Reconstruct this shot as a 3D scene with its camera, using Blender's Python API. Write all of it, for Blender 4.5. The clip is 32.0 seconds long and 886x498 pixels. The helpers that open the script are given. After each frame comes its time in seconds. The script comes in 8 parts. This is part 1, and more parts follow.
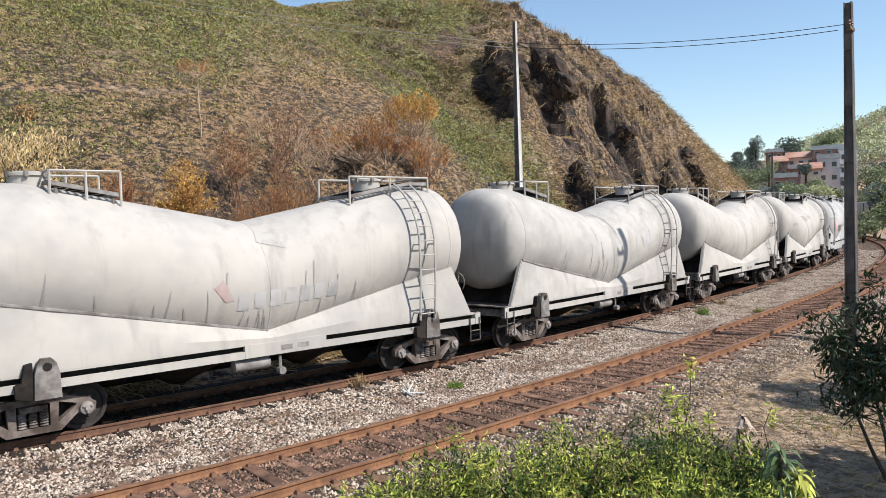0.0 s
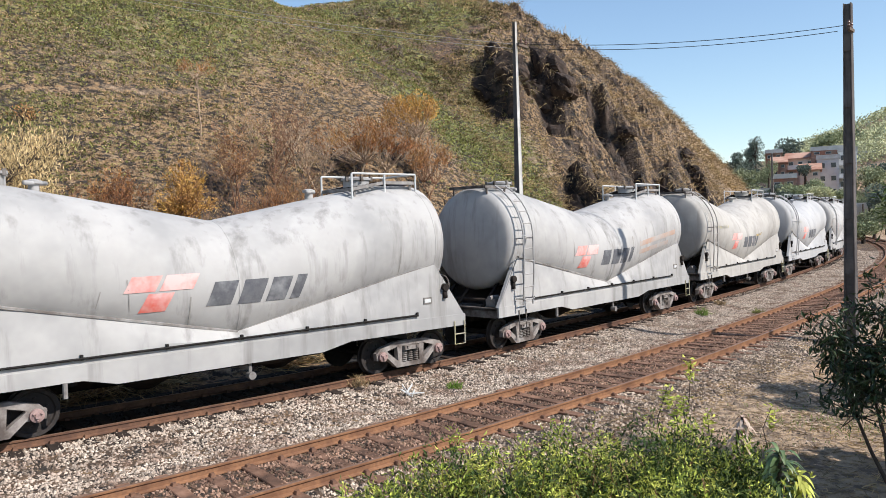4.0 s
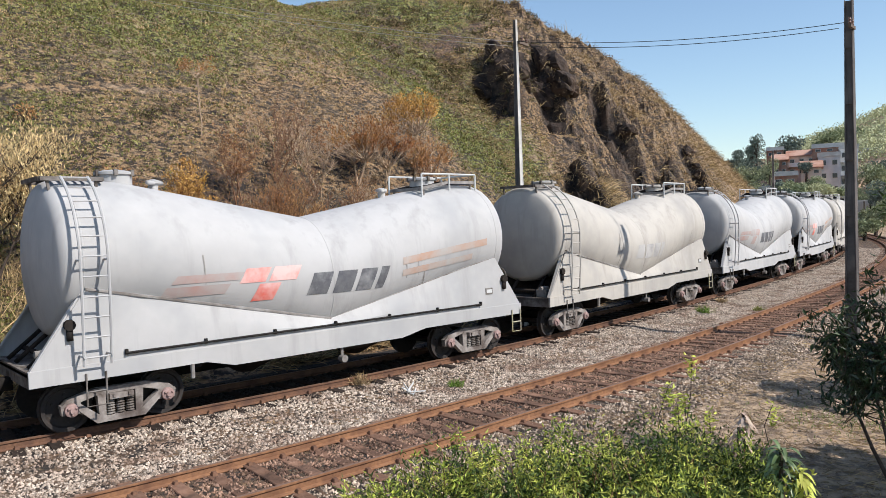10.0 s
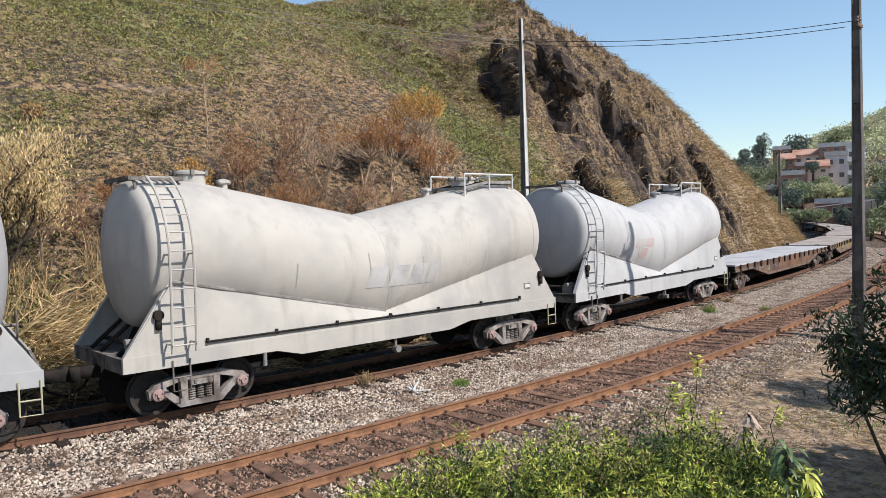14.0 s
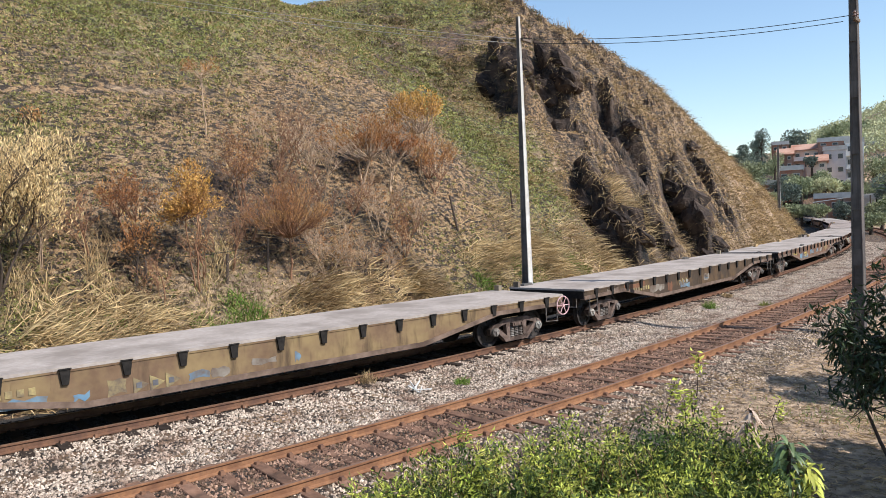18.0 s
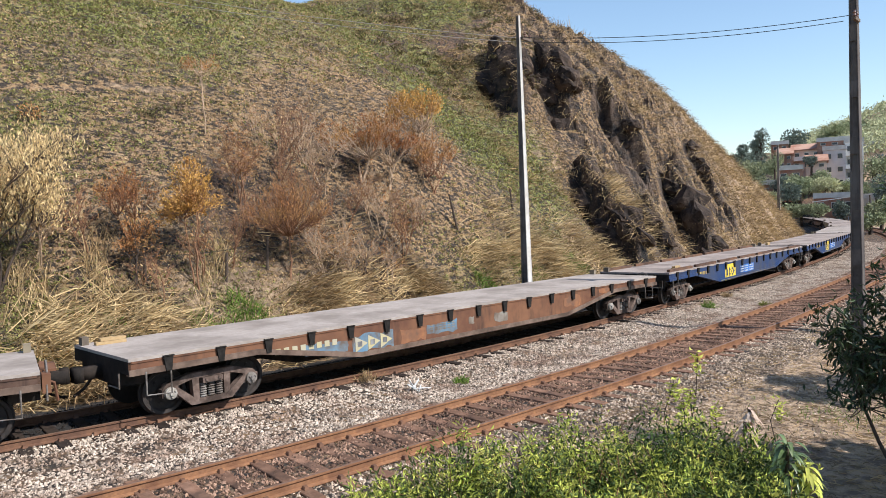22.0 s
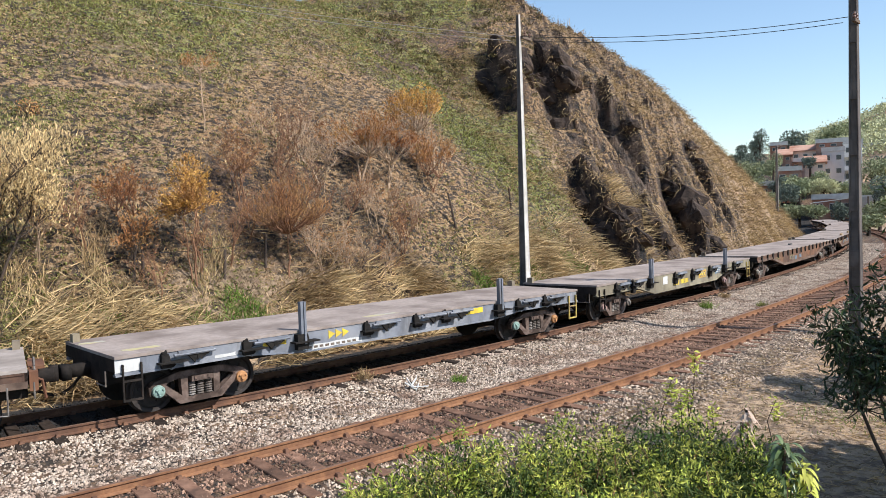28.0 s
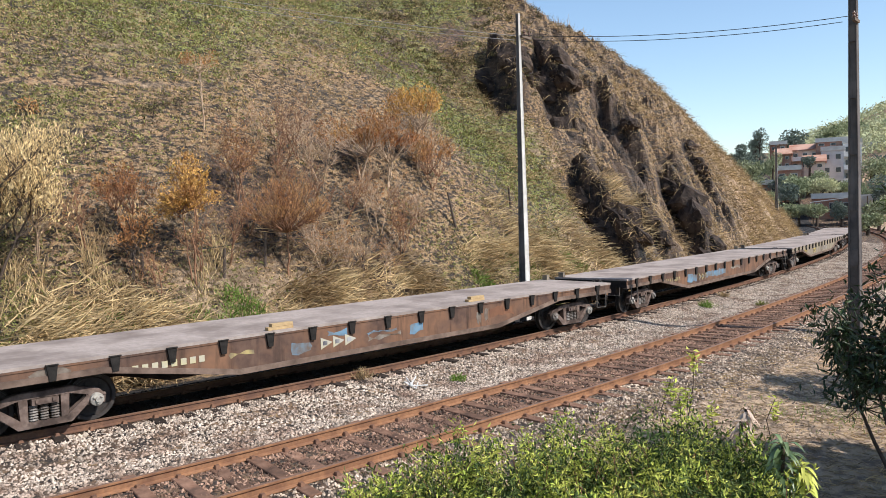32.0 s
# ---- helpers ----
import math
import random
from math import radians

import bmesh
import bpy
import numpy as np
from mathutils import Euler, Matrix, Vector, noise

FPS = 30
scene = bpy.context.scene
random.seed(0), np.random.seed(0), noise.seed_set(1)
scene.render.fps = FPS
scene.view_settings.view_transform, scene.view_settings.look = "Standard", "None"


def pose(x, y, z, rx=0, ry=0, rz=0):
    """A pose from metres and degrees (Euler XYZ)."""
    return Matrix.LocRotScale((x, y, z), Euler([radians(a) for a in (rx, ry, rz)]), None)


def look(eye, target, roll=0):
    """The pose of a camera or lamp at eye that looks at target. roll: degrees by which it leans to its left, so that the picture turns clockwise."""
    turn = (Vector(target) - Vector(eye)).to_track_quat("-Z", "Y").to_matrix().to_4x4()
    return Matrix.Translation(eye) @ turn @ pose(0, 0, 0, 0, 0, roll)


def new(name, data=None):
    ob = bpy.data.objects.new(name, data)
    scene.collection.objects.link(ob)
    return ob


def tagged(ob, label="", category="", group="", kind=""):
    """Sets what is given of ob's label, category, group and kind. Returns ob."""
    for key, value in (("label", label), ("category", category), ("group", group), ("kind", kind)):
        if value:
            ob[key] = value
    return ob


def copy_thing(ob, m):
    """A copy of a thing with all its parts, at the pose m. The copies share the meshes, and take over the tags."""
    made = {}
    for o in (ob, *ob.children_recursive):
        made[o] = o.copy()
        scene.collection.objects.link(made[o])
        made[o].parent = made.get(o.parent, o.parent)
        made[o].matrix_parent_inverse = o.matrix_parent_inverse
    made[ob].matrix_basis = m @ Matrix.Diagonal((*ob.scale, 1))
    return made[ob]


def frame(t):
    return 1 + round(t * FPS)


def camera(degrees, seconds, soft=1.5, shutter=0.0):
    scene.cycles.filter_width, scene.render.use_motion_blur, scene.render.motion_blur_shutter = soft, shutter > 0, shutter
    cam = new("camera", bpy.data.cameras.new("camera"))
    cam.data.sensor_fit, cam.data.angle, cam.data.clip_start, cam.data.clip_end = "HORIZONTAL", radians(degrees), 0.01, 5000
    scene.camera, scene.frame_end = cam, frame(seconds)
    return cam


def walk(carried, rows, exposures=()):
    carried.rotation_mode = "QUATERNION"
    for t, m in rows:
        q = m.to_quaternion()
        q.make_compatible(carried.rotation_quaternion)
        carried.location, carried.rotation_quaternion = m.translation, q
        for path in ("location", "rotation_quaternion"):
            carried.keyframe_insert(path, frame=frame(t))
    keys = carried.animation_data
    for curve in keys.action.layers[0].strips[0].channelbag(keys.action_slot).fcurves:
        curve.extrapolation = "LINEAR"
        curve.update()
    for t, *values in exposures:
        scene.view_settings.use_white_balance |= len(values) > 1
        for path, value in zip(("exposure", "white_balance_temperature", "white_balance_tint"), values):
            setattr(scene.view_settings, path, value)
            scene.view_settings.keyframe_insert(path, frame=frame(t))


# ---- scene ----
cam = camera(61.47, 32.0, soft=0.5)
EYE = (0.0, 0.0, 3.729)
walk(cam, [
    (0, look(EYE, (0.1462, 19.988, 3.0423), -1.756)),
    (1, look(EYE, (0.1366, 19.988, 3.0380), -1.787)),
    (2, look(EYE, (0.1493, 19.988, 3.0637), -1.739)),
    (3, look(EYE, (0.1523, 19.988, 3.0589), -1.688)),
    (3.5, look(EYE, (0.1580, 19.988, 3.0578), -1.696)),
    (5.5, look(EYE, (0.1647, 19.987, 3.0398), -1.685)),
    (6, look(EYE, (0.1637, 19.987, 3.0329), -1.682)),
    (6.5, look(EYE, (0.1539, 19.987, 3.0281), -1.650)),
    (7, look(EYE, (0.1233, 19.987, 3.0300), -1.644)),
    (7.5, look(EYE, (0.1167, 19.987, 3.0288), -1.660)),
    (8, look(EYE, (0.1204, 19.987, 3.0232), -1.741)),
    (8.5, look(EYE, (0.1224, 19.987, 3.0141), -1.813)),
    (9, look(EYE, (0.1293, 19.987, 3.0120), -1.824)),
    (10, look(EYE, (0.1319, 19.987, 3.0088), -1.822)),
    (11, look(EYE, (0.1150, 19.986, 2.9994), -1.853)),
    (12, look(EYE, (0.1136, 19.986, 2.9922), -1.800)),
    (12.5, look(EYE, (0.0939, 19.986, 2.9906), -1.792)),
    (13, look(EYE, (0.0515, 19.986, 2.9903), -1.783)),
    (13.5, look(EYE, (0.0110, 19.986, 2.9910), -1.778)),
    (14, look(EYE, (-0.0115, 19.986, 2.9864), -1.763)),
    (14.5, look(EYE, (-0.0178, 19.986, 2.9808), -1.753)),
    (16.5, look(EYE, (-0.0157, 19.986, 2.9681), -2.088)),
    (17, look(EYE, (-0.0170, 19.985, 2.9610), -2.090)),
    (17.5, look(EYE, (-0.0086, 19.985, 2.9573), -2.207)),
    (18, look(EYE, (-0.0033, 19.985, 2.9574), -2.386)),
    (18.5, look(EYE, (-0.0021, 19.985, 2.9519), -2.413)),
    (19, look(EYE, (-0.0002, 19.985, 2.9465), -2.374)),
    (20, look(EYE, (0.0022, 19.985, 2.9444), -2.326)),
    (21, look(EYE, (0.0061, 19.984, 2.9366), -2.271)),
    (22, look(EYE, (0.0104, 19.984, 2.9240), -2.235)),
    (23, look(EYE, (0.0228, 19.984, 2.9213), -2.191)),
    (24, look(EYE, (0.0212, 19.984, 2.9184), -2.137)),
    (25, look(EYE, (0.0263, 19.983, 2.9080), -2.108)),
    (25.5, look(EYE, (0.0299, 19.983, 2.9032), -2.091)),
    (27.5, look(EYE, (0.0457, 19.982, 2.8850), -1.891)),
    (28, look(EYE, (0.0499, 19.982, 2.8855), -1.847)),
    (29, look(EYE, (0.0502, 19.982, 2.8805), -1.801)),
    (30, look(EYE, (0.0503, 19.982, 2.8800), -1.760)),
    (31, look(EYE, (0.0508, 19.981, 2.8646), -1.743)),
    (32, look(EYE, (0.0631, 19.981, 2.8570), -1.806)),
], exposures=[(0, 0.40), (2, 0.39), (7, 0.36), (9, 0.30), (10, 0.28), (14, 0.29), (17, 0.47), (32, 0.49)])

# ---- light ----
SUN_AZ, SUN_EL = radians(-27.5), radians(43.5)      # direction towards the sun in plan, and its height
sun_dir = Vector((math.cos(SUN_AZ) * math.cos(SUN_EL), math.sin(SUN_AZ) * math.cos(SUN_EL), math.sin(SUN_EL)))
world = bpy.data.worlds.new("sky")
scene.world = world
world.use_nodes = True
wn, wl = world.node_tree.nodes, world.node_tree.links
sky = wn.new("ShaderNodeTexSky")
sky.sky_type, sky.sun_disc = "NISHITA", False
sky.sun_elevation, sky.sun_rotation = SUN_EL, math.pi / 2 - SUN_AZ
sky.altitude, sky.air_density, sky.dust_density, sky.ozone_density = 300, 1.15, 0.3, 2.5
wn["Background"].inputs["Strength"].default_value = 0.135
wl.new(sky.outputs["Color"], wn["Background"].inputs["Color"])
sun = new("sun", bpy.data.lights.new("sun", "SUN"))
sun.data.energy, sun.data.angle, sun.data.color = 5.0, radians(0.53), (1.0, 0.955, 0.905)
sun.matrix_world = look(sun_dir * 200, (0, 0, 0))


# ---- materials ----
def mat(name, c1, c2, scale=6.0, rough=0.85, bump=0.3, c3=None, scale3=0.5, amount3=0.5, metal=0.0,
        island=0.0, each=0.0, streak=None, bump_dist=0.02, translucent=0.0):
    """Two colours mixed by fine noise, a third by broad noise; optional spread per island or per object, and rain streaks."""
    m = bpy.data.materials.new(name)
    m.use_nodes = True
    n, l = m.node_tree.nodes, m.node_tree.links
    b = n["Principled BSDF"]
    b.inputs["Metallic"].default_value = metal
    b.inputs["Specular IOR Level"].default_value = 0.5 if rough < 0.6 or metal else 0.12
    co = n.new("ShaderNodeTexCoord")

    def noise_at(sc, detail=6.0, scaling=None):
        t = n.new("ShaderNodeTexNoise")
        t.inputs["Scale"].default_value, t.inputs["Detail"].default_value, t.inputs["Roughness"].default_value = sc, detail, 0.62
        src = co.outputs["Object"]
        if scaling:
            mp = n.new("ShaderNodeMapping")
            mp.inputs["Scale"].default_value = scaling
            l.new(src, mp.inputs["Vector"])
            src = mp.outputs["Vector"]
        l.new(src, t.inputs["Vector"])
        return t.outputs["Fac"]

    def ramp(fac, lo, hi):
        r = n.new("ShaderNodeMapRange")
        r.inputs["From Min"].default_value, r.inputs["From Max"].default_value = lo, hi
        l.new(fac, r.inputs["Value"])
        return r.outputs["Result"]

    def mix(fac, a, c):
        x = n.new("ShaderNodeMix")
        x.data_type = "RGBA"
        for sock, v in ((x.inputs["Factor"], fac), (x.inputs["A"], a), (x.inputs["B"], c)):
            if isinstance(v, (tuple, float, int)):
                sock.default_value = (*v, 1) if isinstance(v, tuple) else v
            else:
                l.new(v, sock)
        return x.outputs["Result"]

    fine = noise_at(scale)
    col = mix(ramp(fine, 0.35, 0.65), c1, c2)
    if c3:
        col = mix(ramp(noise_at(scale3, 4.0), 0.5 - 0.25 * amount3 + 0.02, 0.72 - 0.2 * amount3), col, c3)
    if streak:
        sf = ramp(noise_at(1.0, 5.0, streak[1]), 0.52, 0.75)
        col = mix(sf, col, streak[0])
    if island or each:
        src = n.new("ShaderNodeNewGeometry").outputs["Random Per Island"] if island else n.new("ShaderNodeObjectInfo").outputs["Random"]
        h = n.new("ShaderNodeHueSaturation")
        k = n.new("ShaderNodeMapRange")
        spread = island or each
        k.inputs["To Min"].default_value, k.inputs["To Max"].default_value = 1 - spread, 1 + spread
        l.new(src, k.inputs["Value"])
        l.new(k.outputs["Result"], h.inputs["Value"])
        l.new(col, h.inputs["Color"])
        col = h.outputs["Color"]
    l.new(col, b.inputs["Base Color"])
    rr = n.new("ShaderNodeMapRange")
    rr.inputs["To Min"].default_value, rr.inputs["To Max"].default_value = max(0.05, rough - 0.1), min(1.0, rough + 0.1)
    l.new(fine, rr.inputs["Value"])
    l.new(rr.outputs["Result"], b.inputs["Roughness"])
    if bump:
        bp = n.new("ShaderNodeBump")
        bp.inputs["Strength"].default_value, bp.inputs["Distance"].default_value = bump, bump_dist
        l.new(fine, bp.inputs["Height"])
        l.new(bp.outputs["Normal"], b.inputs["Normal"])
    if translucent:
        tr, ms = n.new("ShaderNodeBsdfTranslucent"), n.new("ShaderNodeMixShader")
        ms.inputs["Fac"].default_value = translucent
        l.new(col, tr.inputs["Color"])
        l.new(b.outputs["BSDF"], ms.inputs[1])
        l.new(tr.outputs["BSDF"], ms.inputs[2])
        l.new(ms.outputs["Shader"], n["Material Output"].inputs["Surface"])
    return m


M = dict(
    hopper=mat("hopper_paint", (0.43, 0.40, 0.358), (0.395, 0.366, 0.328), 1.6, 0.7, 0.05, (0.32, 0.303, 0.282), 0.45, 0.22, streak=((0.30, 0.278, 0.25), (2.2, 2.2, 0.2))),
    hopper_grey=mat("hopper_grey_paint", (0.41, 0.395, 0.378), (0.375, 0.36, 0.343), 1.6, 0.7, 0.05, (0.285, 0.278, 0.27), 0.5, 0.3, streak=((0.20, 0.19, 0.178), (2.6, 2.6, 0.22))),
    hopper_clean=mat("hopper_fresh_paint", (0.42, 0.41, 0.402), (0.39, 0.38, 0.372), 1.6, 0.65, 0.05, (0.33, 0.33, 0.33), 0.45, 0.2, streak=((0.31, 0.303, 0.295), (2.2, 2.2, 0.2))),
    hopper_dust=mat("hopper_dusty_paint", (0.42, 0.395, 0.36), (0.38, 0.357, 0.327), 1.8, 0.8, 0.06, (0.315, 0.296, 0.272), 0.45, 0.3, streak=((0.26, 0.243, 0.222), (2.2, 2.2, 0.2))),
    grime=mat("grimy_steel", (0.012, 0.011, 0.010), (0.024, 0.020, 0.018), 7, 0.85, 0.3, (0.045, 0.034, 0.028), 1.5, 0.25),
    dusty=mat("dusty_steel", (0.15, 0.135, 0.125), (0.25, 0.23, 0.21), 9, 0.85, 0.3, (0.08, 0.065, 0.055), 2.0, 0.5),
    dusty_pale=mat("pale_dusty_steel", (0.30, 0.285, 0.27), (0.215, 0.20, 0.185), 7, 0.8, 0.2, (0.13, 0.112, 0.10), 2.0, 0.4),
    cap_pink=mat("axle_cap_pink", (0.34, 0.235, 0.215), (0.25, 0.17, 0.155), 14, 0.7, 0.2),
    bogie=mat("bogie_cast_steel", (0.23, 0.20, 0.182), (0.32, 0.29, 0.268), 7, 0.85, 0.3, (0.10, 0.08, 0.07), 2.5, 0.4),
    bogie_brown=mat("bogie_brown_steel", (0.15, 0.118, 0.102), (0.23, 0.195, 0.175), 7, 0.85, 0.3, (0.065, 0.048, 0.04), 2.5, 0.5),
    bogie_dark=mat("bogie_rusty_steel", (0.105, 0.072, 0.058), (0.18, 0.135, 0.115), 9, 0.85, 0.35, (0.05, 0.036, 0.03), 3.0, 0.5),
    # near-black tones put the train's shade into stones and sleepers below it
    stone_shade=mat("shaded_ballast", (0.016, 0.013, 0.012), (0.032, 0.026, 0.022), 18, 0.9, 0.2, island=0.5),
    sleeper_shade=mat("shaded_sleeper", (0.024, 0.018, 0.015), (0.045, 0.033, 0.027), 10, 0.9, 0.4, each=0.2),
    wheel=mat("wheel_steel", (0.018, 0.015, 0.014), (0.040, 0.031, 0.027), 9, 0.7, 0.2, metal=0.2),
    cap_pale=mat("axle_cap_pale", (0.34, 0.32, 0.285), (0.22, 0.20, 0.175), 14, 0.7, 0.2),
    cap_green=mat("axle_cap_green", (0.24, 0.36, 0.32), (0.17, 0.23, 0.205), 14, 0.7, 0.2),
    cap_orange=mat("axle_cap_orange", (0.46, 0.24, 0.11), (0.30, 0.15, 0.07), 14, 0.7, 0.2),
    black=mat("black_paint", (0.012, 0.011, 0.010), (0.026, 0.023, 0.021), 9, 0.8, 0.1),
    yellow=mat("yellow_paint", (0.56, 0.42, 0.10), (0.42, 0.31, 0.10), 8, 0.7, 0.1, (0.20, 0.145, 0.085), 2.5, 0.45),
    yellow_faded=mat("faded_yellow_paint", (0.42, 0.345, 0.14), (0.27, 0.21, 0.11), 9, 0.8, 0.1, (0.13, 0.10, 0.075), 2.2, 0.6),
    yellow_pale=mat("pale_yellow_paint", (0.45, 0.39, 0.20), (0.39, 0.345, 0.22), 7, 0.75, 0.05, (0.36, 0.34, 0.29), 1.5, 0.45),
    logo_orange=mat("orange_yellow_paint", (0.55, 0.33, 0.07), (0.45, 0.27, 0.06), 5, 0.65, 0.05, (0.34, 0.24, 0.10), 1.2, 0.3),
    logo_yellow=mat("logo_yellow_paint", (0.72, 0.53, 0.035), (0.60, 0.43, 0.04), 5, 0.55, 0.05, (0.42, 0.31, 0.06), 1.5, 0.2),
    red=mat("red_paint", (0.66, 0.12, 0.09), (0.60, 0.20, 0.16), 5, 0.6, 0.05, (0.68, 0.45, 0.42), 1.3, 0.4),
    red_faded=mat("faded_red_paint", (0.40, 0.245, 0.215), (0.40, 0.30, 0.275), 3, 0.7, 0.05, (0.385, 0.36, 0.345), 0.9, 0.55),
    orange_faded=mat("faded_orange_paint", (0.43, 0.27, 0.195), (0.41, 0.315, 0.265), 3, 0.7, 0.05, (0.39, 0.37, 0.35), 0.9, 0.55),
    letter=mat("dark_grey_paint", (0.085, 0.085, 0.095), (0.13, 0.13, 0.135), 5, 0.6, 0.05, (0.3, 0.3, 0.3), 1.2, 0.2),
    letter_faded=mat("faded_grey_paint", (0.25, 0.24, 0.235), (0.33, 0.32, 0.31), 3, 0.7, 0.05, (0.39, 0.376, 0.36), 1.8, 0.75),
    hopper_yellowed=mat("yellowed_paint", (0.43, 0.385, 0.27), (0.41, 0.38, 0.31), 3, 0.75, 0.05, (0.42, 0.40, 0.36), 1.5, 0.4),
    stain=mat("drip_stain", (0.335, 0.315, 0.293), (0.255, 0.239, 0.222), 6, 0.85, 0.0),
    teal=mat("teal_spray_paint", (0.16, 0.36, 0.35), (0.27, 0.40, 0.39), 4, 0.6, 0.05, (0.36, 0.38, 0.375), 1.2, 0.4),
    white=mat("white_paint", (0.56, 0.56, 0.545), (0.47, 0.47, 0.455), 6, 0.6, 0.05),
    blue_label=mat("pale_blue_label", (0.36, 0.43, 0.47), (0.42, 0.455, 0.475), 6, 0.6, 0.05),
    pink=mat("brake_wheel_pink", (0.55, 0.36, 0.37), (0.42, 0.27, 0.27), 8, 0.65, 0.1),
    deck=mat("deck_boards", (0.382, 0.336, 0.302), (0.314, 0.271, 0.242), 9.0, 0.9, 0.2, (0.225, 0.192, 0.168), 0.7, 0.4),
    deck_pale=mat("pale_deck", (0.44, 0.435, 0.44), (0.37, 0.366, 0.37), 7.0, 0.9, 0.2, (0.31, 0.30, 0.30), 0.7, 0.35),
    deck_brown=mat("deck_brown_boards", (0.353, 0.299, 0.268), (0.279, 0.234, 0.207), 9.0, 0.9, 0.2, (0.185, 0.15, 0.132), 0.7, 0.4),
    flat_grey=mat("flat_grey_brown_paint", (0.048, 0.035, 0.026), (0.072, 0.051, 0.036), 1.6, 0.8, 0.2, (0.115, 0.072, 0.04), 0.8, 0.18, streak=((0.022, 0.017, 0.014), (2.5, 2.5, 0.5))),
    flat_rust=mat("flat_rusty_paint", (0.145, 0.068, 0.042), (0.105, 0.054, 0.037), 2.5, 0.85, 0.25, (0.19, 0.095, 0.055), 0.7, 0.35, streak=((0.06, 0.038, 0.03), (2.5, 2.5, 0.6))),
    flat_brown=mat("flat_brown_paint", (0.070, 0.043, 0.034), (0.118, 0.074, 0.056), 2.6, 0.85, 0.25, (0.18, 0.098, 0.060), 0.9, 0.35, streak=((0.030, 0.021, 0.018), (3.5, 3.5, 0.4))),
    flat_umber=mat("flat_umber_paint", (0.125, 0.078, 0.050), (0.17, 0.112, 0.070), 2.2, 0.85, 0.25, (0.23, 0.165, 0.085), 0.8, 0.35, streak=((0.045, 0.03, 0.023), (2.5, 2.5, 0.5))),
    flat_pale=mat("flat_pale_paint", (0.20, 0.165, 0.13), (0.14, 0.115, 0.092), 3.5, 0.85, 0.25, (0.25, 0.21, 0.145), 0.7, 0.45, streak=((0.085, 0.066, 0.052), (2.5, 2.5, 0.6))),
    flat_blue=mat("flat_blue_paint", (0.015, 0.036, 0.105), (0.024, 0.050, 0.128), 3.0, 0.6, 0.08, (0.05, 0.06, 0.09), 0.8, 0.3, streak=((0.035, 0.036, 0.05), (2.5, 2.5, 0.6))),
    bright_blue=mat("bright_blue_paint", (0.06, 0.20, 0.56), (0.045, 0.155, 0.44), 3.0, 0.6, 0.05, (0.03, 0.08, 0.20), 1.2, 0.4),
    flat_steel=mat("blue_grey_paint", (0.185, 0.20, 0.235), (0.135, 0.145, 0.165), 2.2, 0.6, 0.1, (0.27, 0.28, 0.30), 0.9, 0.3, streak=((0.07, 0.066, 0.064), (2.5, 2.5, 0.6))),
    flat_olive=mat("dirty_olive_paint", (0.21, 0.185, 0.135), (0.16, 0.14, 0.105), 2.2, 0.75, 0.15, (0.28, 0.25, 0.18), 0.9, 0.3, streak=((0.09, 0.075, 0.058), (2.5, 2.5, 0.6))),
    flat_black=mat("flat_black_paint", (0.045, 0.048, 0.052), (0.08, 0.08, 0.08), 3.5, 0.7, 0.15, (0.15, 0.13, 0.11), 0.9, 0.4),
    patch_blue=mat("patch_blue_paint", (0.10, 0.20, 0.30), (0.15, 0.225, 0.28), 4, 0.8, 0.1, (0.12, 0.095, 0.078), 1.8, 0.45),
    patch_orange=mat("patch_orange_paint", (0.30, 0.135, 0.065), (0.22, 0.10, 0.055), 4, 0.85, 0.15, (0.15, 0.085, 0.058), 1.8, 0.4),
    # sunlight on the bottom flange is put into this paler tone
    flat_edge=mat("lit_flange", (0.19, 0.135, 0.105), (0.13, 0.09, 0.07), 5, 0.85, 0.2, (0.08, 0.055, 0.043), 1.6, 0.4),
    patch_pale=mat("patch_pale_paint", (0.27, 0.25, 0.215), (0.19, 0.165, 0.14), 4, 0.8, 0.1, (0.12, 0.09, 0.07), 1.8, 0.6),
    rail=mat("rail_rust", (0.285, 0.145, 0.075), (0.205, 0.105, 0.06), 14, 0.8, 0.25, (0.15, 0.075, 0.045), 2.0, 0.35),
    rail_dark=mat("rail_dark_rust", (0.19, 0.10, 0.06), (0.13, 0.07, 0.045), 14, 0.8, 0.25, (0.10, 0.055, 0.04), 2.0, 0.4),
    rail_top=mat("rail_worn_top", (0.20, 0.115, 0.075), (0.13, 0.075, 0.05), 20, 0.6, 0.1, metal=0.1),
    sleeper=mat("sleeper_rust", (0.17, 0.092, 0.06), (0.24, 0.14, 0.095), 10, 0.9, 0.4, (0.09, 0.055, 0.04), 2.0, 0.5, each=0.2),
    stone=mat("ballast_stone", (0.48, 0.403, 0.327), (0.316, 0.249, 0.194), 18, 0.9, 0.2, (0.20, 0.135, 0.10), 1.0, 0.25, island=0.58),
    stone_rust=mat("ballast_rusty", (0.20, 0.118, 0.08), (0.30, 0.195, 0.14), 18, 0.9, 0.2, (0.11, 0.066, 0.048), 1.5, 0.45, island=0.7),
    stone_tan=mat("verge_stone", (0.53, 0.429, 0.334), (0.382, 0.292, 0.217), 18, 0.9, 0.2, (0.20, 0.155, 0.12), 1.5, 0.4, island=0.55),
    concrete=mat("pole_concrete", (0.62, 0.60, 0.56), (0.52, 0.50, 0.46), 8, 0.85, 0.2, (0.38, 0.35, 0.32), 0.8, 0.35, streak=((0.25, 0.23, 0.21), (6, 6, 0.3))),
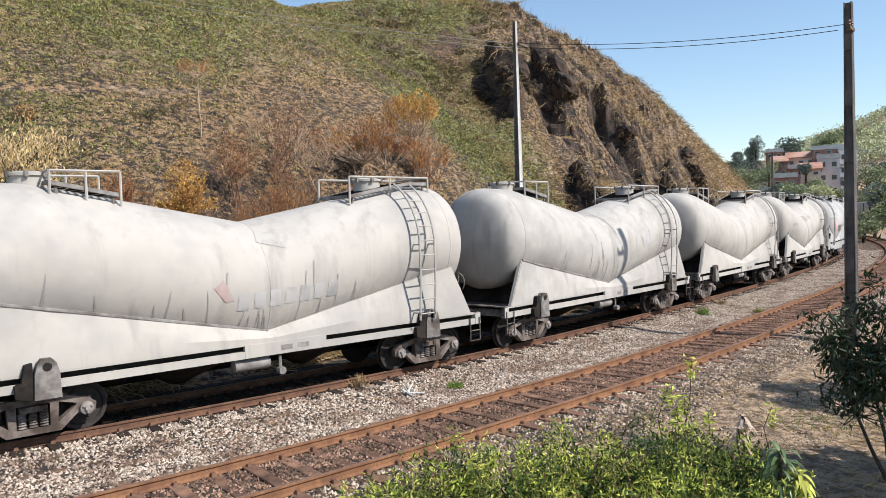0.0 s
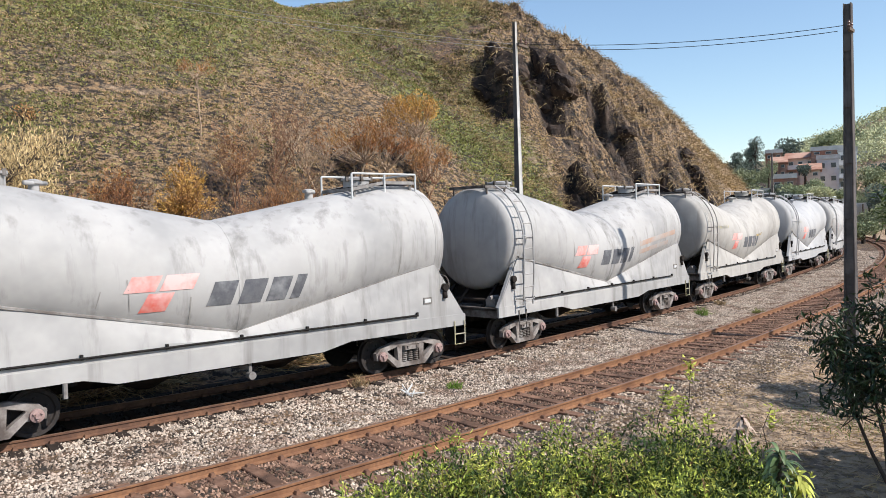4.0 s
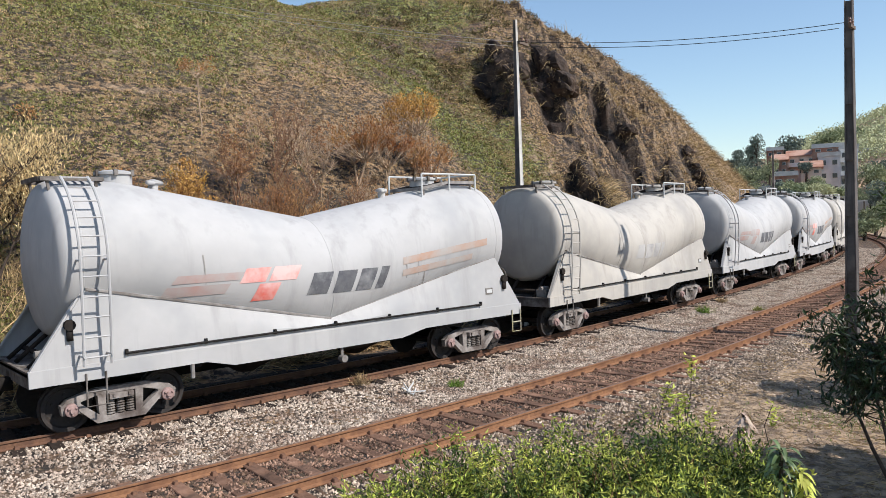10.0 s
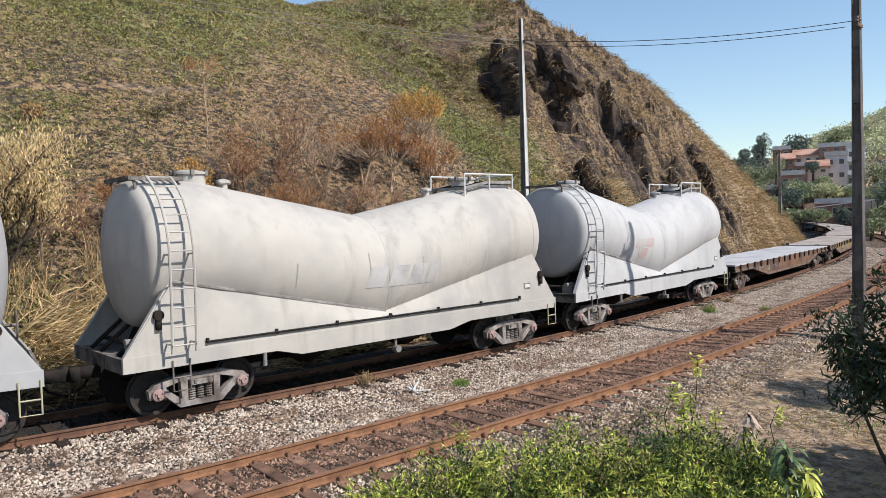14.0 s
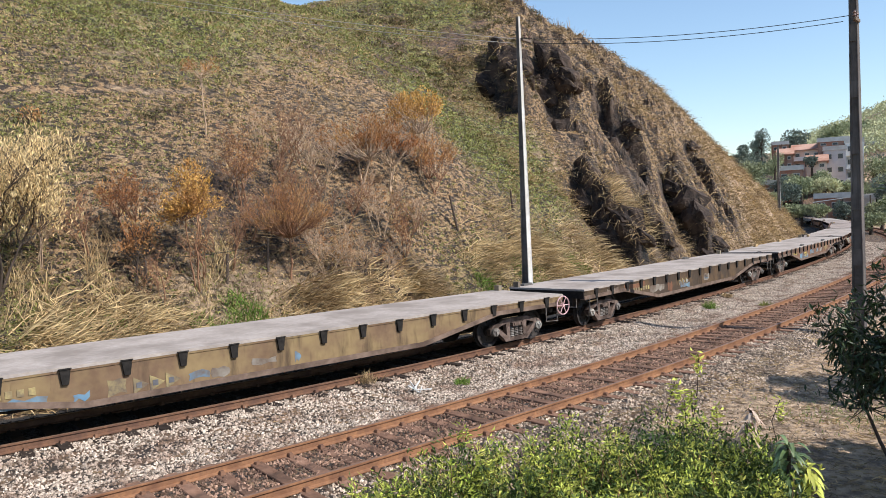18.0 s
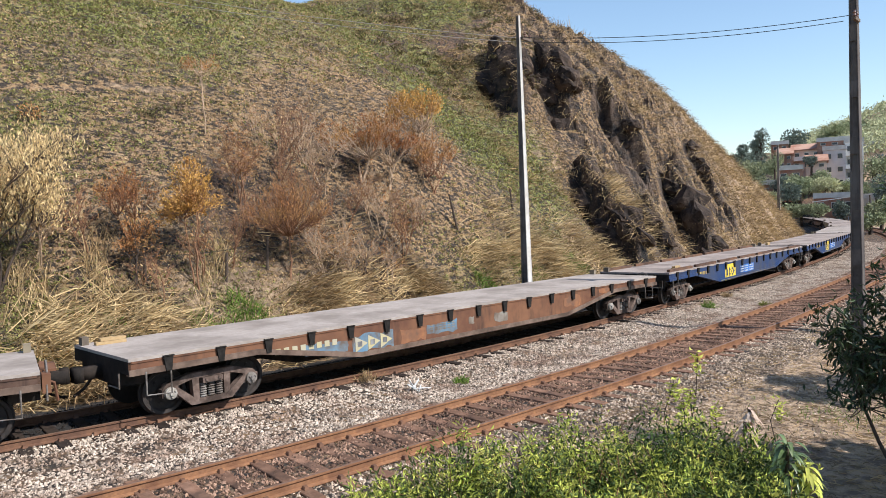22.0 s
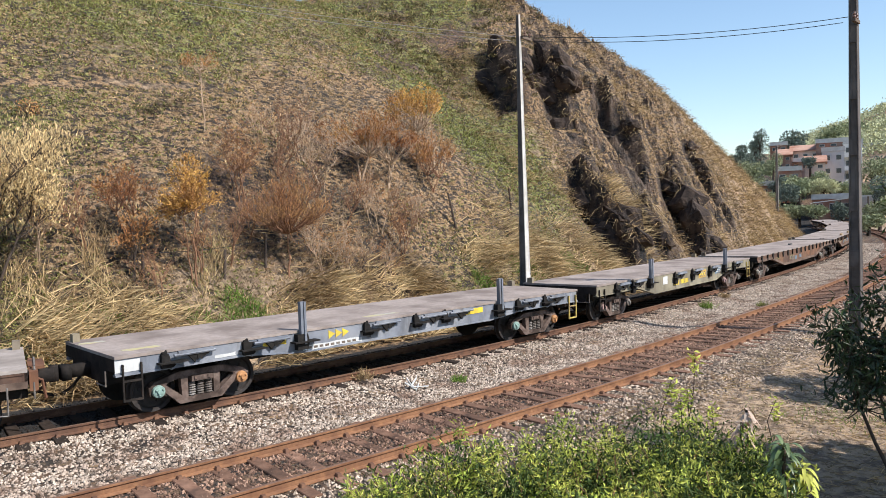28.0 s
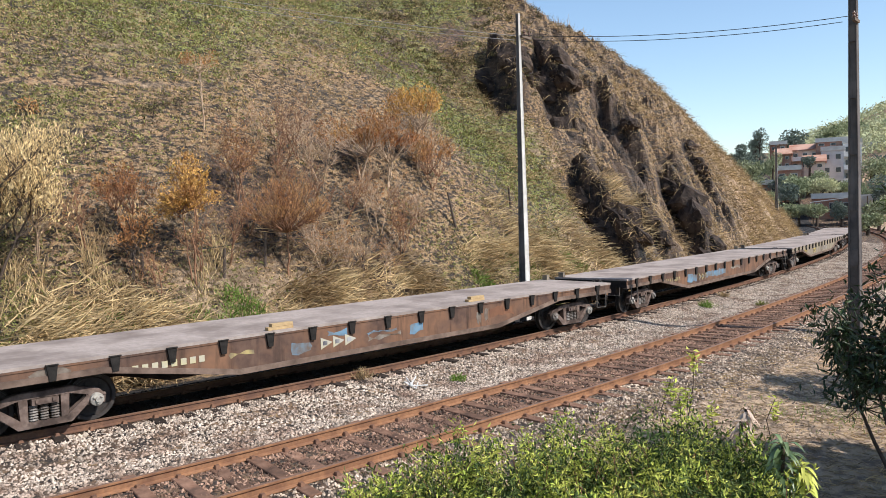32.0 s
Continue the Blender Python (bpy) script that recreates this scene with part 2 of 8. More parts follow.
    # the poles' side away from the sun: its shade is put into the concrete's colour
    pole_web=mat("shaded_concrete", (0.10, 0.092, 0.086), (0.07, 0.064, 0.06), 6, 0.9, 0.25, (0.15, 0.138, 0.128), 0.7, 0.4, streak=((0.045, 0.04, 0.037), (6, 6, 0.3))),
    pole_dark=mat("dark_concrete", (0.095, 0.085, 0.082), (0.065, 0.058, 0.056), 6, 0.9, 0.25, (0.14, 0.125, 0.115), 0.5, 0.35, streak=((0.035, 0.031, 0.03), (6, 6, 0.3))),
    timber=mat("pale_timber", (0.42, 0.30, 0.16), (0.32, 0.22, 0.115), 8, 0.85, 0.2),
    wood=mat("weathered_wood", (0.10, 0.075, 0.06), (0.16, 0.125, 0.10), 8, 0.9, 0.3),
    wire=mat("cable_black", (0.03, 0.03, 0.03), (0.05, 0.05, 0.05), 8, 0.6, 0.0),
    wire_pale=mat("cable_pale", (0.45, 0.42, 0.40), (0.36, 0.34, 0.32), 8, 0.6, 0.0),
    insulator=mat("insulator_brown", (0.14, 0.08, 0.06), (0.18, 0.11, 0.09), 8, 0.25, 0.0),
)


# ---- mesh helpers ----
def part(name, bm, material, parent=None, label="", smooth=None):
    """Links a bmesh as one mesh object under a thing or a part."""
    if smooth:
        for f in bm.faces:
            f.smooth = True
        for e in bm.edges:
            if len(e.link_faces) == 2 and e.calc_face_angle(0) > radians(smooth):
                e.smooth = False
    me = bpy.data.meshes.new(name)
    bm.normal_update()
    bm.to_mesh(me)
    bm.free()
    me.materials.append(material)
    ob = new(name, me)
    ob.parent = parent
    return tagged(ob, label)


def mesh_from(name, verts, faces, material, smooth=False):
    me = bpy.data.meshes.new(name)
    me.from_pydata(verts.tolist() if hasattr(verts, "tolist") else verts, [], faces.tolist() if hasattr(faces, "tolist") else faces)
    if smooth:
        me.shade_smooth()
    me.materials.append(material)
    me.update()
    return new(name, me)


def box(bm, c, size, m=None):
    vs = []
    for x, y, z in ((-1, -1, -1), (1, -1, -1), (1, 1, -1), (-1, 1, -1), (-1, -1, 1), (1, -1, 1), (1, 1, 1), (-1, 1, 1)):
        p = Vector((c[0] + x * size[0] / 2, c[1] + y * size[1] / 2, c[2] + z * size[2] / 2))
        vs.append(bm.verts.new(m @ p if m else p))
    for f in ((0, 3, 2, 1), (4, 5, 6, 7), (0, 1, 5, 4), (1, 2, 6, 5), (2, 3, 7, 6), (3, 0, 4, 7)):
        bm.faces.new([vs[i] for i in f])
    return bm


def prism(bm, pts, y0, y1, axis="y"):
    """Extrudes a 2D outline: axis y takes (x, z) points, axis x takes (y, z), axis z takes (x, y)."""
    put = {"y": lambda a, b, t: (a, t, b), "x": lambda a, b, t: (t, a, b), "z": lambda a, b, t: (a, b, t)}[axis]
    lo, hi = ([bm.verts.new(put(a, b, t)) for a, b in pts] for t in (y0, y1))
    n = len(pts)
    bm.faces.new(lo)
    bm.faces.new(hi[::-1])
    for i in range(n):
        bm.faces.new((lo[i], hi[i], hi[(i + 1) % n], lo[(i + 1) % n]))
    bmesh.ops.recalc_face_normals(bm, faces=bm.faces)
    return bm


def rod(bm, p, q, r, seg=8, r2=None):
    p, q = Vector(p), Vector(q)
    d = (q - p).normalized()
    a = d.cross(Vector((0, 0, 1)) if abs(d.z) < 0.9 else Vector((1, 0, 0))).normalized()
    b = d.cross(a)
    r2 = r if r2 is None else r2
    rings = [[bm.verts.new(c + (a * math.cos(k * math.tau / seg) + b * math.sin(k * math.tau / seg)) * rad) for k in range(seg)] for c, rad in ((p, r), (q, r2))]
    for k in range(seg):
        bm.faces.new((rings[0][k], rings[0][(k + 1) % seg], rings[1][(k + 1) % seg], rings[1][k]))
    bm.faces.new(rings[0][::-1])
    bm.faces.new(rings[1])
    return bm


def pipe(bm, pts, r, seg=6):
    """A bent tube through the points, in one piece."""
    pts = [Vector(p) for p in pts]
    rings, a = [], None
    for i, p in enumerate(pts):
        d = (pts[min(i + 1, len(pts) - 1)] - pts[max(i - 1, 0)]).normalized()
        if a is None:
            a = d.cross(Vector((0, 0, 1)) if abs(d.z) < 0.9 else Vector((1, 0, 0)))
        a = (a - d * a.dot(d)).normalized()
        b = d.cross(a)
        rings.append([bm.verts.new(p + (a * math.cos(k * math.tau / seg) + b * math.sin(k * math.tau / seg)) * r) for k in range(seg)])
    for ra, rb in zip(rings[:-1], rings[1:]):
        for k in range(seg):
            bm.faces.new((ra[k], ra[(k + 1) % seg], rb[(k + 1) % seg], rb[k]))
    bm.faces.new(rings[0][::-1])
    bm.faces.new(rings[-1])
    return bm


def ribbon(bm, pts, y0, y1, thick):
    """A bent flat strip along (x, z) points."""
    up = [(x, z + thick) for x, z in pts]
    return prism(bm, list(pts) + up[::-1], y0, y1)


def bar(bm, p, q, w, h):
    """A flat bar from p to q, w across y and h in the xz plane."""
    p, q = Vector(p), Vector(q)
    d = (q - p).normalized()
    n = Vector((-d.z, 0, d.x)) * h / 2 if abs(d.y) < 0.5 else Vector((h / 2, 0, 0))
    s = Vector((0, w / 2, 0)) if abs(d.y) < 0.5 else Vector((0, 0, w / 2))
    vs = [bm.verts.new(c) for c in (p - n - s, p + n - s, p + n + s, p - n + s, q - n - s, q + n - s, q + n + s, q - n + s)]
    for f in ((0, 1, 2, 3), (7, 6, 5, 4), (0, 4, 5, 1), (1, 5, 6, 2), (2, 6, 7, 3), (3, 7, 4, 0)):
        bm.faces.new([vs[i] for i in f])
    return bm


def turned(bm, prof, c, axis="y", seg=20):
    """A turned body: (along, radius) pairs about an axis through c."""
    rings = []
    for t, r in prof:
        ring = []
        for k in range(seg):
            a, b = r * math.cos(k * math.tau / seg), r * math.sin(k * math.tau / seg)
            o = {"y": (a, t, b), "x": (t, a, b), "z": (a, b, t)}[axis]
            ring.append(bm.verts.new((c[0] + o[0], c[1] + o[1], c[2] + o[2])))
        rings.append(ring)
    for ra, rb in zip(rings[:-1], rings[1:]):
        for k in range(seg):
            bm.faces.new((ra[k], ra[(k + 1) % seg], rb[(k + 1) % seg], rb[k]))
    bm.faces.new(rings[0][::-1])
    bm.faces.new(rings[-1])
    bmesh.ops.recalc_face_normals(bm, faces=bm.faces)
    return bm


B = bmesh.new


# ---- the line of the railway ----
ARC = np.arange(-480, 660.1, 0.5)
BEND = np.interp(ARC, [-70, -60, -8, 6, 18, 40, 80, 140, 260], [0, 0.0086, 0.0123, 0.0128, 0.0029, 0.0037, 0.0038, 0.00064, 0.00062])
HEAD = np.cumsum(BEND) * 0.5
ZERO = int(np.argmin(abs(ARC)))
HEAD = HEAD - HEAD[ZERO] + 0.68165
LX, LY = np.cumsum(np.cos(HEAD)) * 0.5, np.cumsum(np.sin(HEAD)) * 0.5
LX, LY = LX - LX[ZERO] - 5.589, LY - LY[ZERO] + 15.848
FAR_RAIL = 0.10                                              # the first track lies a little higher than the second
NEAR_LINE = 5.02                                             # second track, to the right of the first


def on_line(s, d=0.0, z=0.0):
    """The point at arc length s, d metres to the right of the first track's middle."""
    h = np.interp(s, ARC, HEAD)
    return np.array((np.interp(s, ARC, LX) + np.sin(h) * d, np.interp(s, ARC, LY) - np.cos(h) * d, z + 0 * h)).T


def line_coords(x, y):
    """Arc length and offset to the right for plan points."""
    k = (ARC > -75) & (ARC < 262)
    ax, ay, ah, aa = LX[k], LY[k], HEAD[k], ARC[k]
    s, d = np.empty(len(x)), np.empty(len(x))
    for i in range(0, len(x), 20000):
        dx, dy = x[i:i + 20000, None] - ax, y[i:i + 20000, None] - ay
        j = np.argmin(dx * dx + dy * dy, axis=1)
        r = np.arange(len(j))
        s[i:i + 20000] = aa[j]
        d[i:i + 20000] = dx[r, j] * np.sin(ah[j]) - dy[r, j] * np.cos(ah[j])
        far = np.hypot(dx[r, j], dy[r, j])
        d[i:i + 20000] = np.where(abs(d[i:i + 20000]) < far * 0.8, np.sign(d[i:i + 20000]) * far, d[i:i + 20000])
    return s, d


# ---- terrain ----
AX0, AXE = np.array((-5.59, 15.85)), np.array((math.cos(radians(48)), math.sin(radians(48))))
AXN = np.array((-AXE[1], AXE[0]))
K = (ARC > -75) & (ARC < 262)
LINE_V = (LX[K] - AX0[0]) * AXE[0] + (LY[K] - AX0[1]) * AXE[1]
LINE_U = (LX[K] - AX0[0]) * AXN[0] + (LY[K] - AX0[1]) * AXN[1]
HILL_V = [-90, -40, 0, 20, 30, 38, 46, 56, 68, 80, 95, 112, 125]
HILL_H = [26, 25.5, 25, 25, 22.6, 23.4, 24.6, 22.2, 17.6, 13.6, 10.2, 5.5, 0]
HILL_W = [50, 48, 44, 40, 36, 28, 24, 20, 16, 14, 12, 10, 10]

OUTCROPS = [(29.3, 0.35, 10.4, 14.4, 2.2, 6.0, 2.2), (33.4, 0.35, 8.6, 11.8, 1.9, 5.0, 1.4), (30.0, 0.35, 1.0, 6.0, 2.0, 5.0, 1.7), (34.6, 0.3, 0.6, 3.8, 1.2, 3.0, 0.8), (40.2, 0.5, 0.2, 4.4, 2.1, 6.0, 1.5), (38.2, 0.4, 5.0, 9.4, 1.3, 5.0, 1.0), (50.0, 0.5, 1.5, 6.0, 0.8, 6.0, 0.6)]


def saw(t):
    """A saw-tooth from 0 to 1 with a steep rise and a long fall."""
    f = t - np.floor(t)
    return np.where(f < 0.14, f / 0.14, (1 - f) / 0.86)



def lattice(x, y, sc, seed):
    """Smooth value noise in -1 to 1, vectorised."""
    x, y = x / sc + seed * 17.3, y / sc + seed * 9.1
    ix, iy = np.floor(x), np.floor(y)
    fx, fy = x - ix, y - iy
    fx, fy = fx * fx * (3 - 2 * fx), fy * fy * (3 - 2 * fy)

    def h(a, b):
        v = np.sin(a * 127.1 + b * 311.7 + seed * 74.7) * 43758.5453
        return (v - np.floor(v)) * 2 - 1
    return (h(ix, iy) * (1 - fx) + h(ix + 1, iy) * fx) * (1 - fy) + (h(ix, iy + 1) * (1 - fx) + h(ix + 1, iy + 1) * fx) * fy


def terrain(x, y):
    """Height of the ground, with w (distance up the hill) and v (along the hill) for the planting."""
    s, d = line_coords(x, y)
    bed = np.interp(d, [-7, -4.6, -3.0, -2.1, -1.6, 1.6, 2.3, 3.1, 3.5, 6.6, 7.4, 9.0, 14], [-0.35, -0.5, -0.42, -0.16, -0.08, -0.08, -0.20, -0.23, -0.18, -0.18, -0.3, -0.46, -0.5])
    v = (x - AX0[0]) * AXE[0] + (y - AX0[1]) * AXE[1]
    u = (x - AX0[0]) * AXN[0] + (y - AX0[1]) * AXN[1]
    w = u - np.interp(v, LINE_V, LINE_U) - 4.6
    hh, ww = np.interp(v, HILL_V, HILL_H), np.interp(v, HILL_V, HILL_W)
    t = np.clip(w / ww, 0, 1)
    up = hh * (1 - (1 - t) ** 1.7)
    crag = np.clip((v - 23 - 0.95 * w) / 6, 0, 1) * np.clip((118 - v) / 12, 0, 1) * np.clip(w / 2, 0, 1)
    rough = np.clip(w / 6, 0, 1)
    up = up + rough * (0.9 * lattice(x, y, 14, 1) + 0.35 * lattice(x, y, 4.5, 2) + 0.14 * lattice(x, y, 1.4, 3) + 0.10 * lattice(x, y, 0.55, 41))
    # stepped ribs of the rock cut, running down the slope, each with a steep side towards the open hill
    amp = np.clip(0.55 + 0.75 * lattice(v, w * 0.6, 7, 4), 0.1, 1.1)
    amp2 = np.clip(0.5 + 0.8 * lattice(v, w, 3.5, 16), 0.05, 1.1)
    ribs = 0.8 * amp * saw((v - 0.2 * w + 1.5 * lattice(v, w, 5, 5) + 0.5 * lattice(v, w, 1.6, 17)) / 4.4)
    ribs = ribs + 0.6 * amp2 * saw((v + 0.15 * w + 0.8 * lattice(v, w, 2.2, 18)) / 1.5) + 0.4 * saw((w + 0.5 * v + 0.9 * lattice(v, w, 1.8, 19)) / 1.7) * amp2 + 0.3 * saw((v + 0.7 * lattice(v, w, 0.9, 20)) / 0.62) * amp2
    up = up + crag * (ribs - 0.8 + 0.32 * lattice(v, w, 0.8, 6) + 0.22 * lattice(v, w, 0.3, 15))
    # rock outcrops: a recess, then a steep face towards the open slope, falling away gently behind
    for q0, k0, w0, w1, high, run, dip in OUTCROPS:
        q = v - k0 * w - q0 + 0.45 * lattice(v, w, 1.6, 12) + 0.2 * lattice(v, w, 0.6, 13)
        face = np.clip(q / 0.45, 0, 1) - np.clip((q - 0.45) / run, 0, 1)
        recess = np.clip((q + 3.6) / 3.2, 0, 1) ** 1.5 * (1 - np.clip((q + 0.25) / 0.45, 0, 1))
        wn_ = w + 0.5 * lattice(v, w, 1.2, 14)
        span = np.clip((wn_ - w0 + 0.2) / 0.6, 0, 1) * np.clip((w1 - wn_ + 0.2) / 0.6, 0, 1)
        up = up + (high * face - dip * recess) * span
    z = np.where(w > 0, np.maximum(bed, bed * 0 - 0.42 + np.maximum(up, 0)), bed)
    z = z + np.where((abs(d) > 8) & (w < 1), 0.08 * lattice(x, y, 3, 7) + 0.03 * lattice(x, y, 0.7, 8), 0)
    # rising ground with the town beyond the bend, and the bank under the viewpoint
    r = np.hypot(x, y)
    az = np.degrees(np.arctan2(x, y))
    beyond = np.clip((r - 150) / 210, 0, 1) * np.clip((az - 12) / 8, 0, 1) * np.clip((95 - az) / 20, 0, 1)
    z = z + beyond * (26 + 20 * np.clip((az - 24) / 9, 0, 1)) * (1 + 0.12 * lattice(x, y, 40, 9))
    bank = np.interp(r, [0, 1.5, 6.5, 8], [2.0, 2.0, -0.1, -0.6])
    z = np.maximum(z, bank)
    return z, v, w, s, d


def ground_material():
    m = bpy.data.materials.new("ground")
    m.use_nodes = True
    n, l = m.node_tree.nodes, m.node_tree.links
    b = n["Principled BSDF"]
    b.inputs["Roughness"].default_value = 0.95
    at = n.new("ShaderNodeAttribute")
    at.attribute_name = "cover"            # red: grass, green: straw and dry earth, blue: rock
    sep = n.new("ShaderNodeSeparateColor")
    l.new(at.outputs["Color"], sep.inputs["Color"])
    co = n.new("ShaderNodeTexCoord")

    def tex(sc, detail=8.0):
        t = n.new("ShaderNodeTexNoise")
        t.inputs["Scale"].default_value, t.inputs["Detail"].default_value, t.inputs["Roughness"].default_value = sc, detail, 0.65
        l.new(co.outputs["Object"], t.inputs["Vector"])
        return t.outputs["Fac"]

    def mix(fac, a, c):
        x = n.new("ShaderNodeMix")
        x.data_type = "RGBA"
        for sock, v in ((x.inputs["Factor"], fac), (x.inputs["A"], a), (x.inputs["B"], c)):
            if isinstance(v, tuple):
                sock.default_value = (*v, 1)
            else:
                l.new(v, sock)
        return x.outputs["Result"]

    def band(fac, lo, hi):
        r = n.new("ShaderNodeMapRange")
        r.inputs["From Min"].default_value, r.inputs["From Max"].default_value = lo, hi
        l.new(fac, r.inputs["Value"])
        return r.outputs["Result"]

    def weigh(mask, fac):
        """mask sharpened by noise"""
        a = n.new("ShaderNodeMath")
        a.operation = "MULTIPLY_ADD"
        l.new(fac, a.inputs[0])
        a.inputs[1].default_value = 1.2
        l.new(mask, a.inputs[2])
        return band(a.outputs[0], 0.95, 1.25)

    f1, f2, f3, f4 = tex(1.1), tex(4.0), tex(0.22), tex(9.0, 4.0)
    # the dark ends of soil and grass stand in for shadows between tufts
    soil = mix(band(f2, 0.46, 0.55), (0.036, 0.024, 0.016), (0.25, 0.150, 0.078))
    soil = mix(band(f4, 0.53, 0.58), soil, (0.33, 0.24, 0.145))
    soil = mix(band(f3, 0.50, 0.65), soil, (0.092, 0.070, 0.048))
    grass = mix(band(f2, 0.46, 0.55), (0.020, 0.024, 0.009), (0.150, 0.160, 0.042))
    grass = mix(band(f4, 0.54, 0.59), grass, (0.25, 0.25, 0.08))
    straw = mix(band(f2, 0.45, 0.57), (0.47, 0.335, 0.215), (0.20, 0.138, 0.092))
    # dark rock, with the shade of its hollows put into the colour too
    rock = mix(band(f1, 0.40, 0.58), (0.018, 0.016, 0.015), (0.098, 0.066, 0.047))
    burnt = mix(band(f2, 0.44, 0.57), (0.024, 0.018, 0.015), (0.150, 0.090, 0.054))
    col = mix(weigh(sep.outputs["Red"], f2), soil, grass)
    # trodden terraces across the slope: bare risers with shade, grassy treads with light, as colour
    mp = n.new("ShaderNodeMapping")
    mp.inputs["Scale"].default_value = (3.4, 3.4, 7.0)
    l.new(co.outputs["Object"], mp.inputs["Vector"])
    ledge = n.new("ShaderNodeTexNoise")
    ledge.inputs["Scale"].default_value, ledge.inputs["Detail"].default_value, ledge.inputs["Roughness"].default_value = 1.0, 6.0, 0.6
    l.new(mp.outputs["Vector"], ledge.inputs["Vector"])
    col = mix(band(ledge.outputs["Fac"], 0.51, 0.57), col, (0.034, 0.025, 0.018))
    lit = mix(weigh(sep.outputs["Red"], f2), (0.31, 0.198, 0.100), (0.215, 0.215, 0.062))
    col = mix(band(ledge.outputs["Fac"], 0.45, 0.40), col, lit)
    col = mix(weigh(sep.outputs["Green"], f1), col, straw)
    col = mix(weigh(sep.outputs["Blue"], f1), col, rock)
    col = mix(weigh(at.outputs["Alpha"], f1), col, burnt)
    # near-black ground colour stands in for shade under the train and verge trees
    shade_mask = n.new("ShaderNodeAttribute")
    shade_mask.attribute_name = "shade_mask"
    col = mix(weigh(shade_mask.outputs["Fac"], f1), col, mix(band(f2, 0.42, 0.58), (0.010, 0.009, 0.009), (0.026, 0.022, 0.020)))
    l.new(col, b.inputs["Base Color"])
    bp = n.new("ShaderNodeBump")
    bp.inputs["Strength"].default_value, bp.inputs["Distance"].default_value = 1.0, 0.25
    hs = n.new("ShaderNodeMath")
    hs.operation = "ADD"
    l.new(f2, hs.inputs[0])
    l.new(f1, hs.inputs[1])
    l.new(hs.outputs[0], bp.inputs["Height"])
    l.new(bp.outputs["Normal"], b.inputs["Normal"])
    return m


def trodden(x, y):
    """The worn path across the slope."""
    return (abs((x + 12.8) * -0.655 + (y - 30.2) * 0.756 - 0.04 + 0.15 * lattice(x, y, 1.5, 27)) < 0.17) & (x > -16.5) & (x < -9.8)


def crag_share(v, w):
    return np.clip((v - 22 - 0.95 * w) / 5, 0, 1) * np.clip((128 - v) / 8, 0, 1) * np.clip(w / 1.0, 0, 1)


def cover(x, y, z, v, w, s, d):
    """Shares of grass, straw, rock and burnt soil over the ground."""
    hill = (w > 0)
    big, mid = lattice(x, y, 11, 21), lattice(x, y, 4, 22)
    crag = crag_share(v, w)
    grass = np.where(hill, 0.41 + 0.34 * big + 0.30 * mid + 0.24 * np.clip((w - 10) / 20, 0, 1), 0.1 + 0.2 * mid)
    straw = np.where(hill, 0.16 + 0.30 * lattice(x, y, 7, 23) + 0.06 * np.clip((-4 - x) / 6, 0, 1) * np.clip((w - 6) / 4, 0, 1) + 0.35 * np.clip(1 - w / 4, 0, 1), np.where(d > 7.2, 1.0 + 0.3 * mid, 0.15))
    straw = straw + crag * (0.28 + 0.5 * lattice(v, w, 5, 24) + 0.3 * np.clip((v - 52) / 15, 0, 1))
    for gx, gy, gr, amt in ((-19.0, 40, 7, 0.35), (-14.0, 33, 9, 0.2), (-1.5, 46, 8, 0.5), (2.5, 36, 5, -0.08), (-6, 36, 6, -0.25), (-12, 27, 5, -0.12), (-9, 40, 7, -0.2)):
        grass = grass + np.where(hill, amt * np.exp(-((x - gx) ** 2 + (y - gy) ** 2) / gr ** 2), 0)
    on_path = trodden(x, y) & hill
    # the trodden path across the slope
    straw = straw + np.where(on_path, 0.12, 0)
    grass = np.where(on_path, 0, grass)
    grass = grass * (1 - crag)
    e = 0.3
    steep = (terrain(x + e * AXE[0], y + e * AXE[1])[0] - z) / e
    rock = crag * np.clip((steep - 0.35) / 0.8, 0, 1.0) + crag * 0.35 * lattice(v, w, 3.0, 25) * np.clip((56 - v) / 8, 0.3, 1)
    rock = rock + crag * np.clip((9 - w) / 5, 0, 1) * np.clip((54 - v) / 6, 0, 1) * np.clip((v - 27) / 4, 0, 1) * (0.30 + 0.45 * lattice(v - 0.2 * w, w * 0.4, 1.3, 29))
    for q0, k0, w0, w1, high, run, dip in OUTCROPS:
        q = v - k0 * w - q0
        rock = rock + 0.9 * np.clip(1.3 - abs(q - 0.1) / 1.5, 0, 1) * np.clip((w - w0 + 0.6) / 0.8, 0, 1) * np.clip((w1 + 0.6 - w) / 0.8, 0, 1)
    straw = straw - 0.9 * np.clip(rock, 0, 1)
    burnt = np.where(hill, np.clip((9.5 - w) / 6, 0, 1) * np.clip((w - 0.5) / 1.5, 0, 1) * (1 - crag) * (0.28 + 0.65 * lattice(x, y, 2.6, 26)), 0)
    for gx, gy, gr, amt in ((-1.0, 32.0, 5, 0.22), (2.0, 58.0, 9, 0.5), (-6.5, 27.5, 4, 0.3), (-4.0, 52.0, 7, 0.3), (-5.0, 43.0, 8, 0.28)):
        burnt = burnt + np.where(hill, (1 - crag) * amt * np.exp(-((x - gx) ** 2 + (y - gy) ** 2) / gr ** 2) * np.clip(0.9 + 1.2 * lattice(x, y, 2.2, 28), 0, 2), 0)
    bed = (d > -2.6) & (d < 7.6)
    # full dark share between the first rails stands in for the train's shade
    grass, straw, burnt = np.where(bed, 0, grass), np.where(bed, 0, straw), np.where(abs(d) < 1.5, 1.0, np.where(bed, 0.55, burnt))
